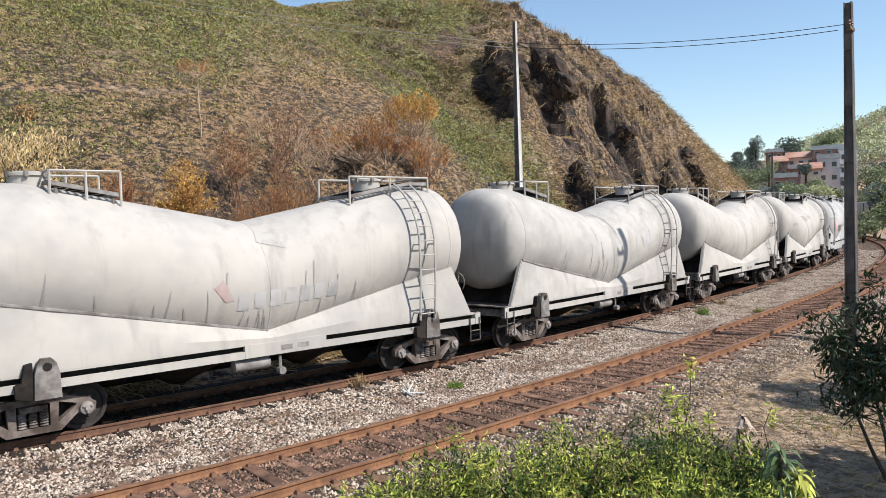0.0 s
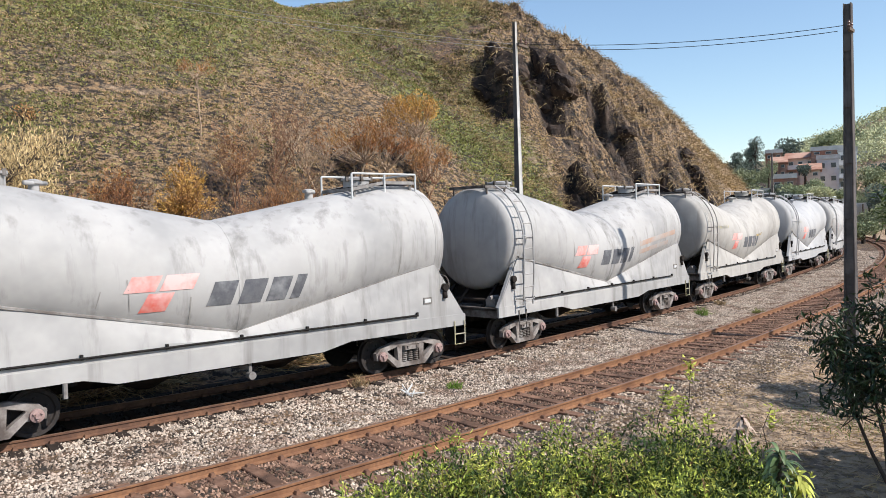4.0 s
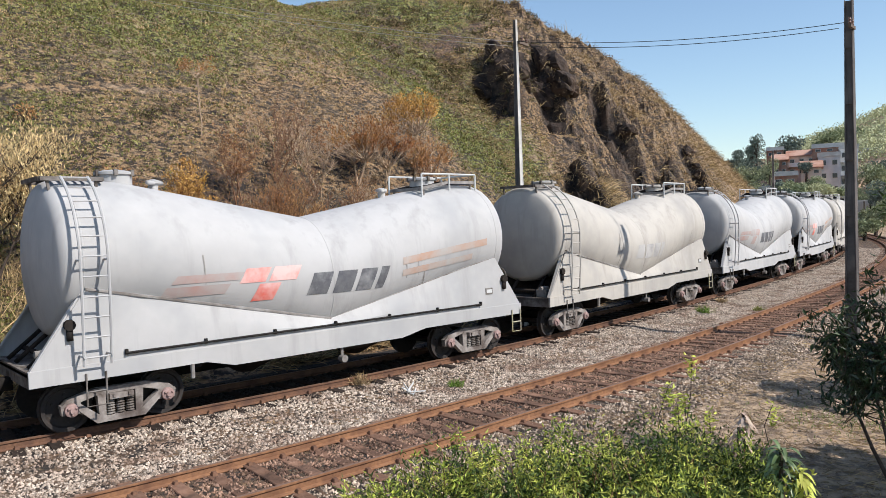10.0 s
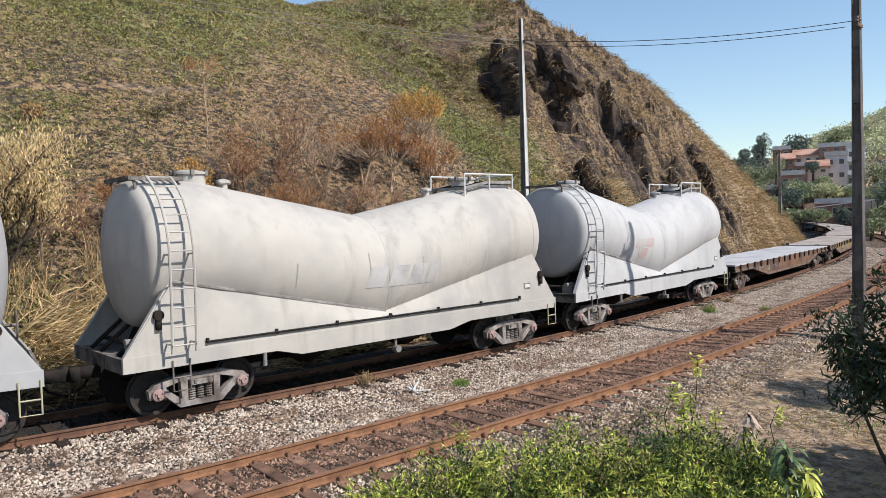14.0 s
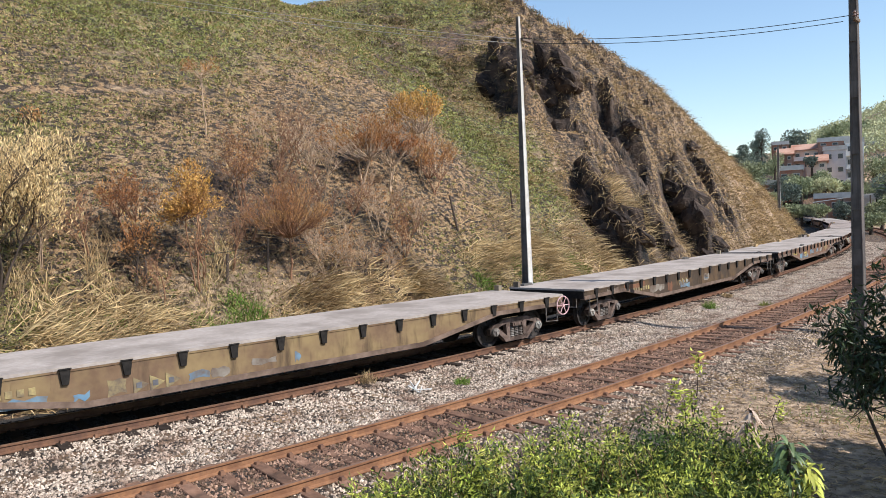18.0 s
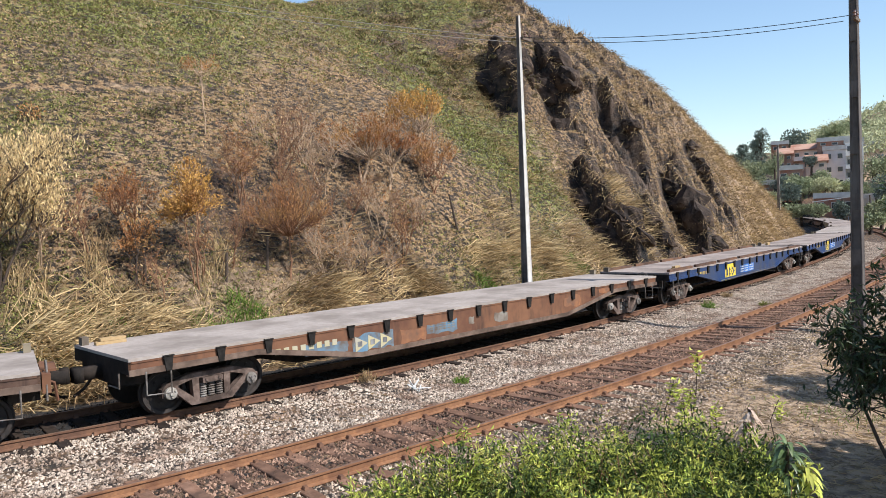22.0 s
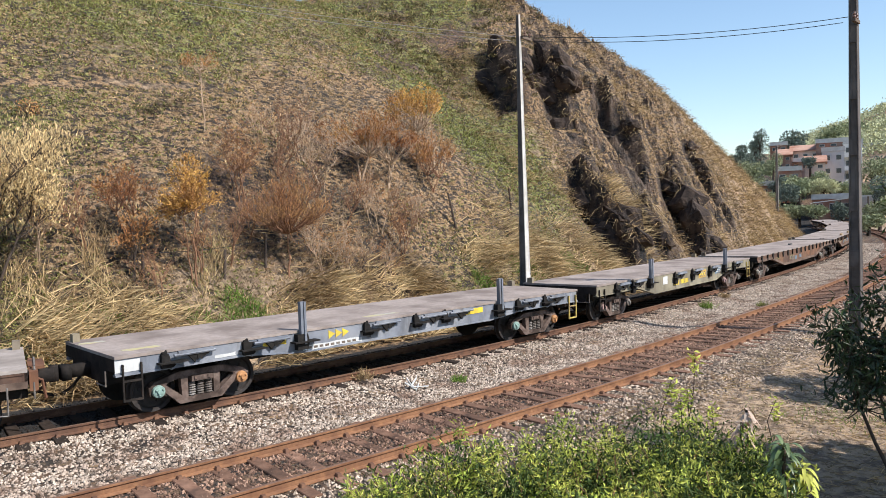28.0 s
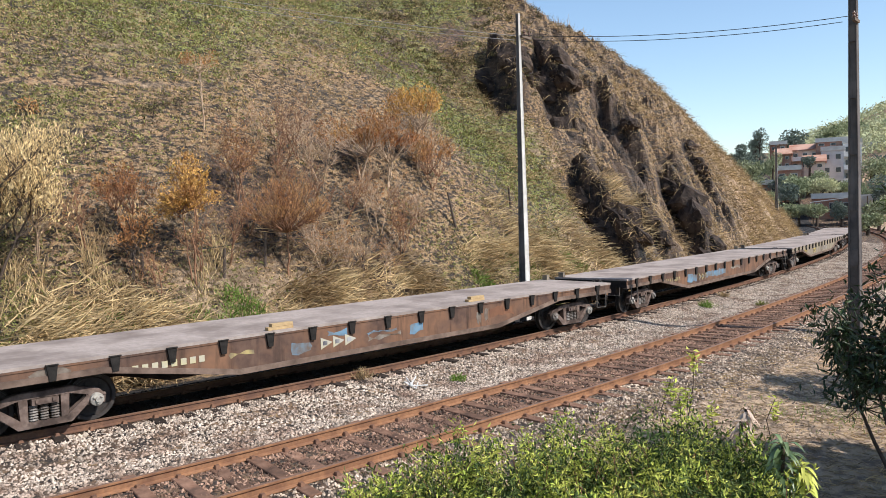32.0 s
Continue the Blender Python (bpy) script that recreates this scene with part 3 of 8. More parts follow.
    return np.clip(np.stack([grass, straw, rock, burnt], 1), 0, 1)


def build_ground():
    az = np.concatenate([np.arange(-42, 0, 0.2), np.arange(0, 30, 0.11), np.arange(30, 42.01, 0.2), np.arange(46, 318, 4.0)])
    rad = [0.0, 1.0]
    while rad[-1] < 2600:
        rad.append(rad[-1] + (max(0.3, rad[-1] * (0.0055 if 34 < rad[-1] < 80 else 0.009 if 28 < rad[-1] < 105 else 0.014)) if rad[-1] < 240 else rad[-1] * 0.06))
    rad = np.array(rad)
    aa, rr = np.meshgrid(np.radians(az), rad[1:], indexing="ij")
    x, y = (np.sin(aa) * rr).ravel(), (np.cos(aa) * rr).ravel()
    z, v, w, s, d = terrain(x, y)
    verts = np.column_stack([x, y, z])
    na, nr = len(az), len(rad) - 1
    i, j = np.meshgrid(np.arange(na), np.arange(nr - 1), indexing="ij")
    k = (i + 1) % na
    faces = np.stack([i * nr + j, k * nr + j, k * nr + j + 1, i * nr + j + 1], -1).reshape(-1, 4)[:, ::-1]
    centre = len(verts)
    verts = np.vstack([verts, [0, 0, 2.0]])
    fl = faces.tolist() + [[centre, a * nr, ((a + 1) % na) * nr][::-1] for a in range(na)]
    ob = mesh_from("ground", verts, fl, ground_material(), smooth=True)
    rocky = (crag_share(v, w) > 0.5).reshape(na, nr)
    smooth = np.ones(len(fl), dtype=bool)
    smooth[:len(faces)] = ~rocky[:, :-1].ravel()
    ob.data.polygons.foreach_set("use_smooth", smooth)
    c = np.vstack([cover(x, y, z, v, w, s, d), [0.2, 0.2, 0, 0]])
    at = ob.data.color_attributes.new("cover", "FLOAT_COLOR", "POINT")
    at.data.foreach_set("color", c.astype(np.float32).ravel())
    # painted shade: a band below the train, a blob below the verge trees
    shade_mask = ob.data.attributes.new("shade_mask", "FLOAT", "POINT")
    shade_mask.data.foreach_set("value", np.append(np.clip((2.3 - abs(d + 1.8)) / 0.5, 0, 1) * 1.1 + 0.85 * np.exp(-((x - 7.7) / 1.9) ** 2 - ((y - 9.6) / 1.6) ** 2), 0).astype(np.float32))
    return tagged(ob, "dry grassy hillside, rock cut and earthy railway verge", "ground", kind="structure")


def rail_profile():
    return [(-0.07, -0.16), (0.07, -0.16), (0.07, -0.145), (0.012, -0.125), (0.012, -0.045), (0.036, -0.032), (0.036, -0.004), (0.028, 0.0), (-0.028, 0.0), (-0.036, -0.004), (-0.036, -0.032), (-0.012, -0.045), (-0.012, -0.125), (-0.07, -0.145)]


def sweep_rail(name, off, material, label, z=0.0, s0=-60, s1=255):
    s = np.concatenate([np.arange(s0, 70, 0.75), np.arange(70, s1 + 0.1, 2.5)])
    prof = rail_profile()
    n = len(prof)
    rows = [on_line(s, off(s) - a, b + z) for a, b in prof]
    verts = np.stack(rows, 1).reshape(-1, 3)
    faces = []
    for i in range(len(s) - 1):
        for k in range(n):
            faces.append((i * n + k, (i + 1) * n + k, (i + 1) * n + (k + 1) % n, i * n + (k + 1) % n))
    ob = mesh_from(name, verts, faces, material)
    ob.data.materials.append(M["rail_top"])
    mi = np.zeros(len(faces), dtype=np.int32)
    mi[np.arange(len(faces)) % n == 7] = 1
    ob.data.polygons.foreach_set("material_index", mi)
    return tagged(ob, label, "rail", kind="structure")


def near_off(s):
    return NEAR_LINE + 0.035 * np.clip(4 - s, 0, 12)


def stones(name, cells, material, size, seed, label):
    """Loose stones: squashed eight-sided lumps, all in one mesh. cells: (s0, s1, d0, d1, count, base height)."""
    rng = np.random.default_rng(seed)
    base = np.array([(1, 0, 0), (-1, 0, 0), (0, 1, 0), (0, -1, 0), (0, 0, 1), (0, 0, -1)], float)
    tri = np.array([(0, 2, 4), (2, 1, 4), (1, 3, 4), (3, 0, 4), (2, 0, 5), (1, 2, 5), (3, 1, 5), (0, 3, 5)])
    pts = []
    for s0, s1, d0, d1, count, lift in cells:
        s, d = rng.uniform(s0, s1, count), rng.uniform(d0, d1, count)
        p = on_line(s, d)
        p[:, 2] = terrain(p[:, 0], p[:, 1])[0] + lift
        pts.append(p)
    p = np.vstack(pts)
    n = len(p)
    r = size * rng.uniform(0.6, 1.35, (n, 1, 1)) * rng.uniform(0.65, 1.25, (n, 1, 3)) * (1 + 0.35 * rng.uniform(-1, 1, (n, 6, 1)))
    a, t = rng.uniform(0, math.tau, n), rng.uniform(-0.7, 0.7, n)
    ca, sa, ct, st = np.cos(a), np.sin(a), np.cos(t), np.sin(t)
    rot = np.stack([np.stack([ca, -sa * ct, sa * st], 1), np.stack([sa, ca * ct, -ca * st], 1), np.stack([0 * a, st, ct], 1)], 1)
    v = np.einsum("nij,nkj->nki", rot, base[None] * r) + p[:, None, :]
    f = (tri[None] + 6 * np.arange(n)[:, None, None]).reshape(-1, 3)
    ob = mesh_from(name, v.reshape(-1, 3), f, material)
    return tagged(ob, label, "ballast", kind="stuff")


build_ground()
far_track = tagged(new("track_far"), "railway track with rusty rails on pale stone ballast", "railway track", kind="structure")
near_track = tagged(new("track_near"), "unused-looking railway track with rust-brown rails and sleepers", "railway track", kind="structure")
for trk, offs, mt, lb, rz in ((far_track, (lambda s: 0.835 + 0 * s, lambda s: -0.835 + 0 * s), M["rail_dark"], "dark rusty steel rail", FAR_RAIL), (near_track, (lambda s: near_off(s) - 0.835, lambda s: near_off(s) + 0.835), M["rail"], "orange-brown rusty steel rail", 0.0)):
    for of in offs:
        r = sweep_rail("rail", of, mt, lb, rz)
        r.parent = trk
        del r["category"], r["kind"]
stones("ballast_stones", [(-9, 12, 0.95, 4.15, 26000, 0.0), (12, 30, 0.95, 4.15, 20000, 0.0), (30, 48, 0.95, 4.15, 17000, 0.0), (48, 75, 0.95, 4.15, 16000, 0.0)], M["stone"], 0.031, 3, "loose pale grey and tan stones of the track ballast")
stones("rusty_ballast_stones", [(-6, 25, 4.25, 5.75, 15000, 0.004), (25, 70, 4.25, 5.75, 8000, 0.004)], M["stone_rust"], 0.031, 4, "rust-stained brown stones between the rails")
stones("oily_ballast_stones", [(-9, 40, -2.4, -1.0, 3000, 0.0), (-9, 40, -0.78, 0.78, 7000, 0.0)], M["stone_shade"], 0.031, 5, "ballast stones coloured dark as the shade under the train")
stones("verge_stones", [(-4, 25, 5.9, 7.8, 13000, 0.0), (25, 65, 5.9, 7.8, 14000, 0.0), (-2, 40, 7.6, 10.2, 7000, -0.005)], M["stone_tan"], 0.029, 6, "small tan stones on the shoulder of the track")


def sleepers(parent, offset, s0, s1, material, dark, lift=0.0):
    bm = B()
    box(bm, (0, 0, -0.215), (0.22, 2.75, 0.13))
    bmesh.ops.bevel(bm, geom=bm.edges[:], offset=0.012, segments=1, affect="EDGES")
    first = part("sleeper", bm, material, parent, "rust-brown sleeper sunk in the ballast")
    rng = random.Random(5)
    clips_v, clips_f = [], []
    s, k = s0, 0
    while s < s1:
        off = float(offset(s))
        x, y, _ = on_line(s, off)
        h = float(np.interp(s, ARC, HEAD))
        ob = first if k == 0 else new("sleeper", first.data)
        if k:
            ob.parent = parent
        ob.matrix_basis = Matrix.LocRotScale((x, y, lift + rng.uniform(-0.012, 0.012)), Euler((rng.uniform(-0.01, 0.01), 0, h + rng.uniform(-0.02, 0.02))), None)
        for e in (-0.835, 0.835):
            for q in (-0.11, 0.11):
                c = on_line(s, off + e + q, lift - 0.128)
                u, n = np.array((math.cos(h), math.sin(h), 0)), np.array((math.sin(h), -math.cos(h), 0)) * (1 if q > 0 else -1)
                b0 = len(clips_v)
                for a, b, z in ((-0.06, -0.05, -0.03), (0.06, -0.05, -0.03), (0.05, 0.055, -0.03), (-0.05, 0.055, -0.03), (-0.035, -0.04, 0.035), (0.035, -0.04, 0.035), (0.025, 0.02, 0.03), (-0.025, 0.02, 0.03)):
                    clips_v.append(c + u * a + n * b + np.array((0, 0, z)))
                clips_f += [[b0 + i for i in f] for f in ((0, 3, 2, 1), (4, 5, 6, 7), (0, 1, 5, 4), (1, 2, 6, 5), (2, 3, 7, 6), (3, 0, 4, 7))]
        s += 0.578
        k += 1
    ob = mesh_from("rail_clips", np.array(clips_v), clips_f, dark)
    ob.parent = parent
    tagged(ob, "rusty rail clips on the sleepers", kind="stuff")


sleepers(near_track, near_off, -8, 120, M["sleeper"], M["rail_dark"])
sleepers(far_track, lambda s: 0.0, -9, 120, M["sleeper_shade"], M["rail_dark"], FAR_RAIL)


# ---- the train ----
SPEED = 13.3


def bogie(parent, x, caps, frame_mat="bogie"):
    """A three-piece freight bogie with two wheelsets: cast side frames with open triangular windows, and a spring nest."""
    bg = part("bogie", box(B(), (0, 0, 0.52), (0.36, 1.9, 0.24)), M["grime"], parent, "dark steel bogie with bolster")
    bg.location = (x, 0, 0)
    for sy in (-1, 1):
        y = 1.08 * sy
        lo, hi = sorted((y - 0.08 * sy, y + 0.08 * sy))
        bm = B()
        prism(bm, [(-1.06, 0.50), (-0.94, 0.63), (-0.46, 0.76), (0.46, 0.76), (0.94, 0.63), (1.06, 0.50), (0.78, 0.545), (0.40, 0.645), (-0.40, 0.645), (-0.78, 0.545)], lo, hi)
        prism(bm, [(-0.40, 0.235), (0.40, 0.235), (0.34, 0.12), (-0.34, 0.12)], lo, hi)
        for sx in (-1, 1):
            prism(bm, [(sx * a, b) for a, b in ((0.76, 0.57), (0.92, 0.57), (0.44, 0.12), (0.30, 0.12), (0.30, 0.20))], lo - 0.004, hi + 0.004)
            prism(bm, [(sx * a, b) for a, b in ((0.27, 0.20), (0.39, 0.20), (0.42, 0.68), (0.27, 0.68))], lo + 0.006, hi - 0.006)
            prism(bm, [(sx * a, b) for a, b in ((0.70, 0.57), (0.72, 0.36), (0.765, 0.36), (0.775, 0.52), (0.975, 0.52), (0.985, 0.36), (1.03, 0.36), (1.05, 0.54))], lo + 0.01, hi - 0.01)
        fr = part("side_frame", bm, M[frame_mat], bg, "dusty cast steel side frame", smooth=30)
        bm = B()
        box(bm, (0, y + 0.03 * sy, 0.585), (0.44, 0.24, 0.10))
        for k in (-0.14, 0.14):
            box(bm, (k, y + 0.16 * sy, 0.60), (0.05, 0.03, 0.06))
        part("bolster_end", bm, M[frame_mat], fr, "end of the bolster above the springs")
        for k in (-0.175, 0, 0.175):
            bm = B()
            turned(bm, [(0.235 + 0.0235 * j, 0.080 if j % 2 else 0.056) for j in range(13)], (k, y + 0.03 * sy, 0.0), "z", 10)
            part("spring", bm, M["dusty"], bg, "coil spring", smooth=20)
        for sx in (-1, 1):
            bm = B()
            box(bm, (0.875 * sx, y, 0.46), (0.19, 0.15, 0.17))
            turned(bm, [(0, 0.125), (0.07 * sy, 0.12), (0.085 * sy, 0.09), (0.09 * sy, 0.05), (0.125 * sy, 0.045)], (0.875 * sx, y + 0.07 * sy, 0.447), "y", 16)
            for k in range(3):
                a = k * math.tau / 3 + 0.5
                box(bm, (0.875 * sx + 0.075 * math.cos(a), y + 0.165 * sy, 0.447 + 0.075 * math.sin(a)), (0.035, 0.03, 0.035))
            part("axle_box", bm, M[caps[(0 if sx < 0 else 1) % len(caps)]], bg, "axle box with bolted end cap", smooth=40)
    for sx in (-1, 1):
        bm = B()
        rod(bm, (0, -0.98, 0), (0, 0.98, 0), 0.075, 10)
        for sy in (-1, 1):
            turned(bm, [(-0.075 * sy, 0.475), (-0.045 * sy, 0.475), (-0.04 * sy, 0.447), (0.06 * sy, 0.44), (0.055 * sy, 0.375), (0.01 * sy, 0.35), (0.01 * sy, 0.15), (0.07 * sy, 0.14), (0.07 * sy, 0.08)], (0, 0.835 * sy, 0), "y", 28)
            for k in range(6):                       # bosses on the wheel plate
                a = k * math.tau / 6
                turned(bm, [(0.0, 0.035), (0.02 * sy, 0.03)], (0.25 * math.cos(a), (0.835 + 0.012) * sy, 0.25 * math.sin(a)), "y", 8)
        ws = part("wheelset", bm, M["wheel"], bg, "steel wheelset on an axle", smooth=40)
        ws.location = (0.875 * sx, 0, 0.447)
        bm = B()
        for sy in (-1, 1):
            prism(bm, [(sx * a, b) for a, b in ((0.37, 0.30), (0.40, 0.62), (0.35, 0.62), (0.33, 0.30))], 0.78 * sy, 0.90 * sy)
        rod(bm, (0.36 * sx, -0.86, 0.40), (0.36 * sx, 0.86, 0.40), 0.05, 6)
        part("brake_beam", bm, M["grime"], bg, "brake beam with shoes")
    return bg


def couplers(parent, half, zc=0.95):
    for sx in (-1, 1):
        bm = B()
        box(bm, ((half + 0.22) * sx, 0, zc - 0.05), (0.50, 0.22, 0.24))
        box(bm, ((half + 0.46) * sx, 0.07 * sx, zc - 0.05), (0.16, 0.30, 0.28))
        pipe(bm, [((half - 0.05) * sx, 0.35, zc - 0.1), ((half + 0.2) * sx, 0.38, zc - 0.42), ((half + 0.45) * sx, 0.2, zc - 0.50)], 0.03)
        part("coupler", bm, M["grime"], parent, "grimy knuckle coupler with brake hose", smooth=40)


def tank_axis(x, ze, zm):
    """Height of the tank's axis: level over the bowls, dipping to the middle."""
    return zm + (ze - zm) * min(1.0, max(0.0, (abs(x) - 0.04) / 4.25))


def tank_rings(xe, r, ze, zm, crown, flat):
    """Stations along a hopper tank: x, axis height, radius. Dished ends: a shallow crown of that radius over the share flat of the end, then a knuckle."""
    edge = math.asin(r * flat / crown)
    rho = r * (1 - flat) / (1 - math.sin(edge))
    sag = crown * (1 - math.cos(edge))
    tip = xe + rho * math.cos(edge) + sag
    st = [(-tip + crown * (1 - math.cos(math.asin(r * f / crown))), r * f) for f in (0.01, 0.2 * flat, 0.4 * flat, 0.6 * flat, 0.8 * flat, 0.92 * flat)]
    for k in range(9):
        a = edge + (math.pi / 2 - edge) * k / 8
        st.append((-xe - rho * math.cos(a), r - rho + rho * math.sin(a)))
    st += [(-x, r) for x in (5.0, 4.7, 4.4, 4.25, 4.0, 3.5, 3.0, 2.4, 1.8, 1.2, 0.7, 0.3, 0.04)]
    st += [(-x, b) for x, b in st[::-1]]
    return [(x, tank_axis(x, ze, zm), b) for x, b in st]


HOPPER = {"plain": (1.50, 3.13, 2.31), "skirt": (1.50, 3.16, 2.36)}      # radius, axis height over the bowls and in the middle


def hopper(name, pitch, paint, style, label):
    """A two-bowl cement hopper wagon. style 'plain' has the ladder at its rear end, 'skirt' at its front end and deep side plates."""
    top = tagged(new(name), label, "hopper wagon", "hopper wagons of the train")
    is_plain = style == "plain"
    half = 6.12 if is_plain else 6.24
    r, ze, zm = HOPPER[style]
    xe, crown, flat = (5.22, 3.5, 0.76) if is_plain else (5.40, 4.6, 0.87)
    bm = B()
    rings = []
    seg = 48
    for x, z, rad in tank_rings(xe, r, ze, zm, crown, flat):
        rings.append([bm.verts.new((x, rad * math.sin(k * math.tau / seg), z - rad * math.cos(k * math.tau / seg))) for k in range(seg)])
    for a, b in zip(rings[:-1], rings[1:]):
        for k in range(seg):
            bm.faces.new((a[k], b[k], b[(k + 1) % seg], a[(k + 1) % seg]))
    bm.faces.new(rings[0])
    bm.faces.new(rings[-1][::-1])
    bmesh.ops.recalc_face_normals(bm, faces=bm.faces)
    tank = part("tank", bm, paint, top, "dusty white painted steel tank of two sloping bowls", smooth=25)
    # circumferential weld bands, flush but for the bead
    for x in (-xe + 0.12, 0.0, xe - 0.12):
        t = tank_axis(x, ze, zm)
        bm = B()
        turned(bm, [(-0.016, r + 0.001), (-0.010, r + 0.006), (0.010, r + 0.006), (0.016, r + 0.001)], (x, 0, t), "x", 48)
        part("weld_band", bm, paint, tank, smooth=30)

    def tank_y(x, z):
        return math.sqrt(max(0.2, r * r - (z - tank_axis(x, ze, zm)) ** 2))

    # flat side skirts with slanted ends, welded to the tank along a sloping seam
    xs, zs_end, zs_mid, lower = (5.16, 2.50, 1.43, 1.22) if is_plain else (5.26, 2.62, 1.50, 1.27)
    foot = half - 0.32 if is_plain else half - 0.04
    mid = 0.02

    def seam_z(x):
        return zs_mid + (zs_end - zs_mid) * abs(x - mid) / xs

    for sy in (-1, 1):
        bm = B()
        cols = []
        n = 32
        for k in range(n + 1):
            x = -xs + 2 * xs * k / n
            z = seam_z(x)
            y = tank_y(x, z) + 0.012
            col = []
            for f in (0.0, 0.3, 0.65, 1.0):
                zz = z + (lower - z) * f
                xx = x
                if abs(x) > xs * 0.8:                       # the end columns lean out to the sloping edge
                    xx = x + math.copysign((foot - xs) * f * (abs(x) - xs * 0.8) / (xs * 0.2), x)
                col.append(bm.verts.new((xx, sy * (y + (1.41 - y) * min(1.0, f * 1.6)), zz)))
            cols.append(col)
        for ca, cb in zip(cols[:-1], cols[1:]):
            for j in range(3):
                bm.faces.new((ca[j], cb[j], cb[j + 1], ca[j + 1]))
        bm.normal_update()
        bmesh.ops.solidify(bm, geom=bm.faces[:], thickness=0.02)
        bmesh.ops.recalc_face_normals(bm, faces=bm.faces)
        skirt = part("skirt", bm, paint, top, "welded side skirt plate with sloping ends", smooth=20)
        # the ledge along the seam, wider on the front bowl
        bm = B()
        pts = [(-xs + (xs + mid) * k / 8, 0) for k in range(9)]
        for (xa, _), (xb, _) in zip(pts[:-1], pts[1:]):
            q = []
            for x in (xa, xb):
                z = seam_z(x)
                yy = tank_y(x, z)
                q.append([bm.verts.new((x, sy * (yy - 0.03), z + 0.055)), bm.verts.new((x, sy * (yy + 0.055), z + 0.03)), bm.verts.new((x, sy * (yy + 0.055), z - 0.01)), bm.verts.new((x, sy * (yy - 0.03), z - 0.01))])
            for j in range(4):
                bm.faces.new((q[0][j], q[1][j], q[1][(j + 1) % 4], q[0][(j + 1) % 4]))
        bmesh.ops.recalc_face_normals(bm, faces=bm.faces)
        part("seam_ledge", bm, M["dusty_pale"], skirt, "grimy ledge along the seam of tank and skirt")
        bm = B()
        pipe(bm, [(mid + (xs - mid) * k / 10, sy * (tank_y(mid + (xs - mid) * k / 10, seam_z(mid + (xs - mid) * k / 10)) + 0.015), seam_z(mid + (xs - mid) * k / 10) + 0.01) for k in range(11)], 0.014, 5)
        part("seam_bead", bm, M["dusty_pale"], skirt, "thin weld bead along the rising seam")
        # side sill
        if is_plain:
            bm = B()
            prism(bm, [(-half, 0.94), (half, 0.94), (half, 1.09), (-half, 1.09)], sy * 1.37, sy * 1.44)
            sill = part("side_sill", bm, paint, top, "pale lower flange of the side sill")
            # black web: shade in the channel's recess given as colour
            bm = B()
            prism(bm, [(-half, 1.09), (half, 1.09), (half, 1.20), (-half, 1.20)], sy * 1.25, sy * 1.29)
            part("sill_web", bm, M["black"], sill, "dark recessed web of the sill")
            bm = B()
            prism(bm, [(-half, 1.20), (half, 1.20), (half, 1.235), (-half, 1.235)], sy * 1.26, sy * 1.43)
            part("top_flange", bm, paint, sill)
            bm = B()
            prism(bm, [(-0.62, 0.945), (1.34, 0.945), (1.34, 1.215), (-0.62, 1.215)], sy * 1.38, sy * 1.455)
            part("middle_plate", bm, paint, sill, "pale plate over the middle of the sill")
            bm = B()
            prism(bm, [(half - 0.18, 0.945), (half, 0.945), (half, 1.235), (half - 0.18, 1.235)], sy * 1.30, sy * 1.45)
            part("end_plate", bm, paint, sill)
            bm = B()
            prism(bm, [(-half, 0.945), (-half + 0.18, 0.945), (-half + 0.18, 1.235), (-half, 1.235)], sy * 1.30, sy * 1.45)
            part("end_plate", bm, paint, sill)
            for x in (0.35, 0.75):
                bm = B()
                box(bm, (x, sy * 1.458, 1.08), (0.26, 0.012, 0.10))
                part("data_plate", bm, M["dusty_pale"], sill, "small worn data plate")
            for sx in (-1, 1):
                bm = B()
                x0 = (half - 1.76) * sx
                prism(bm, [(x0 + a, b) for a, b in ((-0.22, 0.80), (0.22, 0.80), (0.20, 1.24), (0.15, 1.42), (0.08, 1.50), (-0.08, 1.50), (-0.15, 1.42), (-0.20, 1.24))], sy * 1.44, sy * 1.60)
                brk = part("jacking_bracket", bm, M["dusty"], top, "grey jacking bracket with a round eye", smooth=40)
                # thin black disc on the face shows the shade inside the eye's hole
                bm = B()
                turned(bm, [(0, 0.075), (0.008 * sy, 0.075)], (x0, sy * 1.60, 1.36), "y", 16)
                part("eye", bm, M["black"], brk, "dark round eye")
                bm = B()
                prism(bm, [(x0 + a, b) for a, b in ((-0.50, 0.86), (-0.22, 0.80), (-0.22, 1.44), (-0.34, 1.42), (-0.40, 1.12), (-0.50, 1.08))], sy * 1.42, sy * 1.56)
                part("bracket_arm", bm, M["grime"], brk, "dark arm beside the bracket")
        else:
            bm = B()
            prism(bm, [(-half, 0.99), (-3.05, 0.99), (-2.45, 0.84), (1.95, 0.84), (2.7, 0.99), (half, 0.99), (half, 1.28), (-half, 1.28)], sy * 1.37, sy * 1.45)
            sill = part("side_sill", bm, paint, top, "long side sill of the underframe with a deeper middle")
            bm = B()
            rod(bm, (-4.62, sy * 1.475, 1.395), (4.66, sy * 1.475, 1.395), 0.024, 6)
            pp = part("side_pipe", bm, M["black"], top, "thin black pipe along the skirt")
            for k in range(7):
                bm = B()
                box(bm, (-4.6 + k * 1.54, sy * 1.455, 1.415), (0.05, 0.07, 0.10))
                part("pipe_clip", bm, M["black"], pp)
            bm = B()
            rod(bm, (-3.35, sy * 1.44, 1.0), (-3.35, sy * 1.44, 0.72), 0.045, 8)
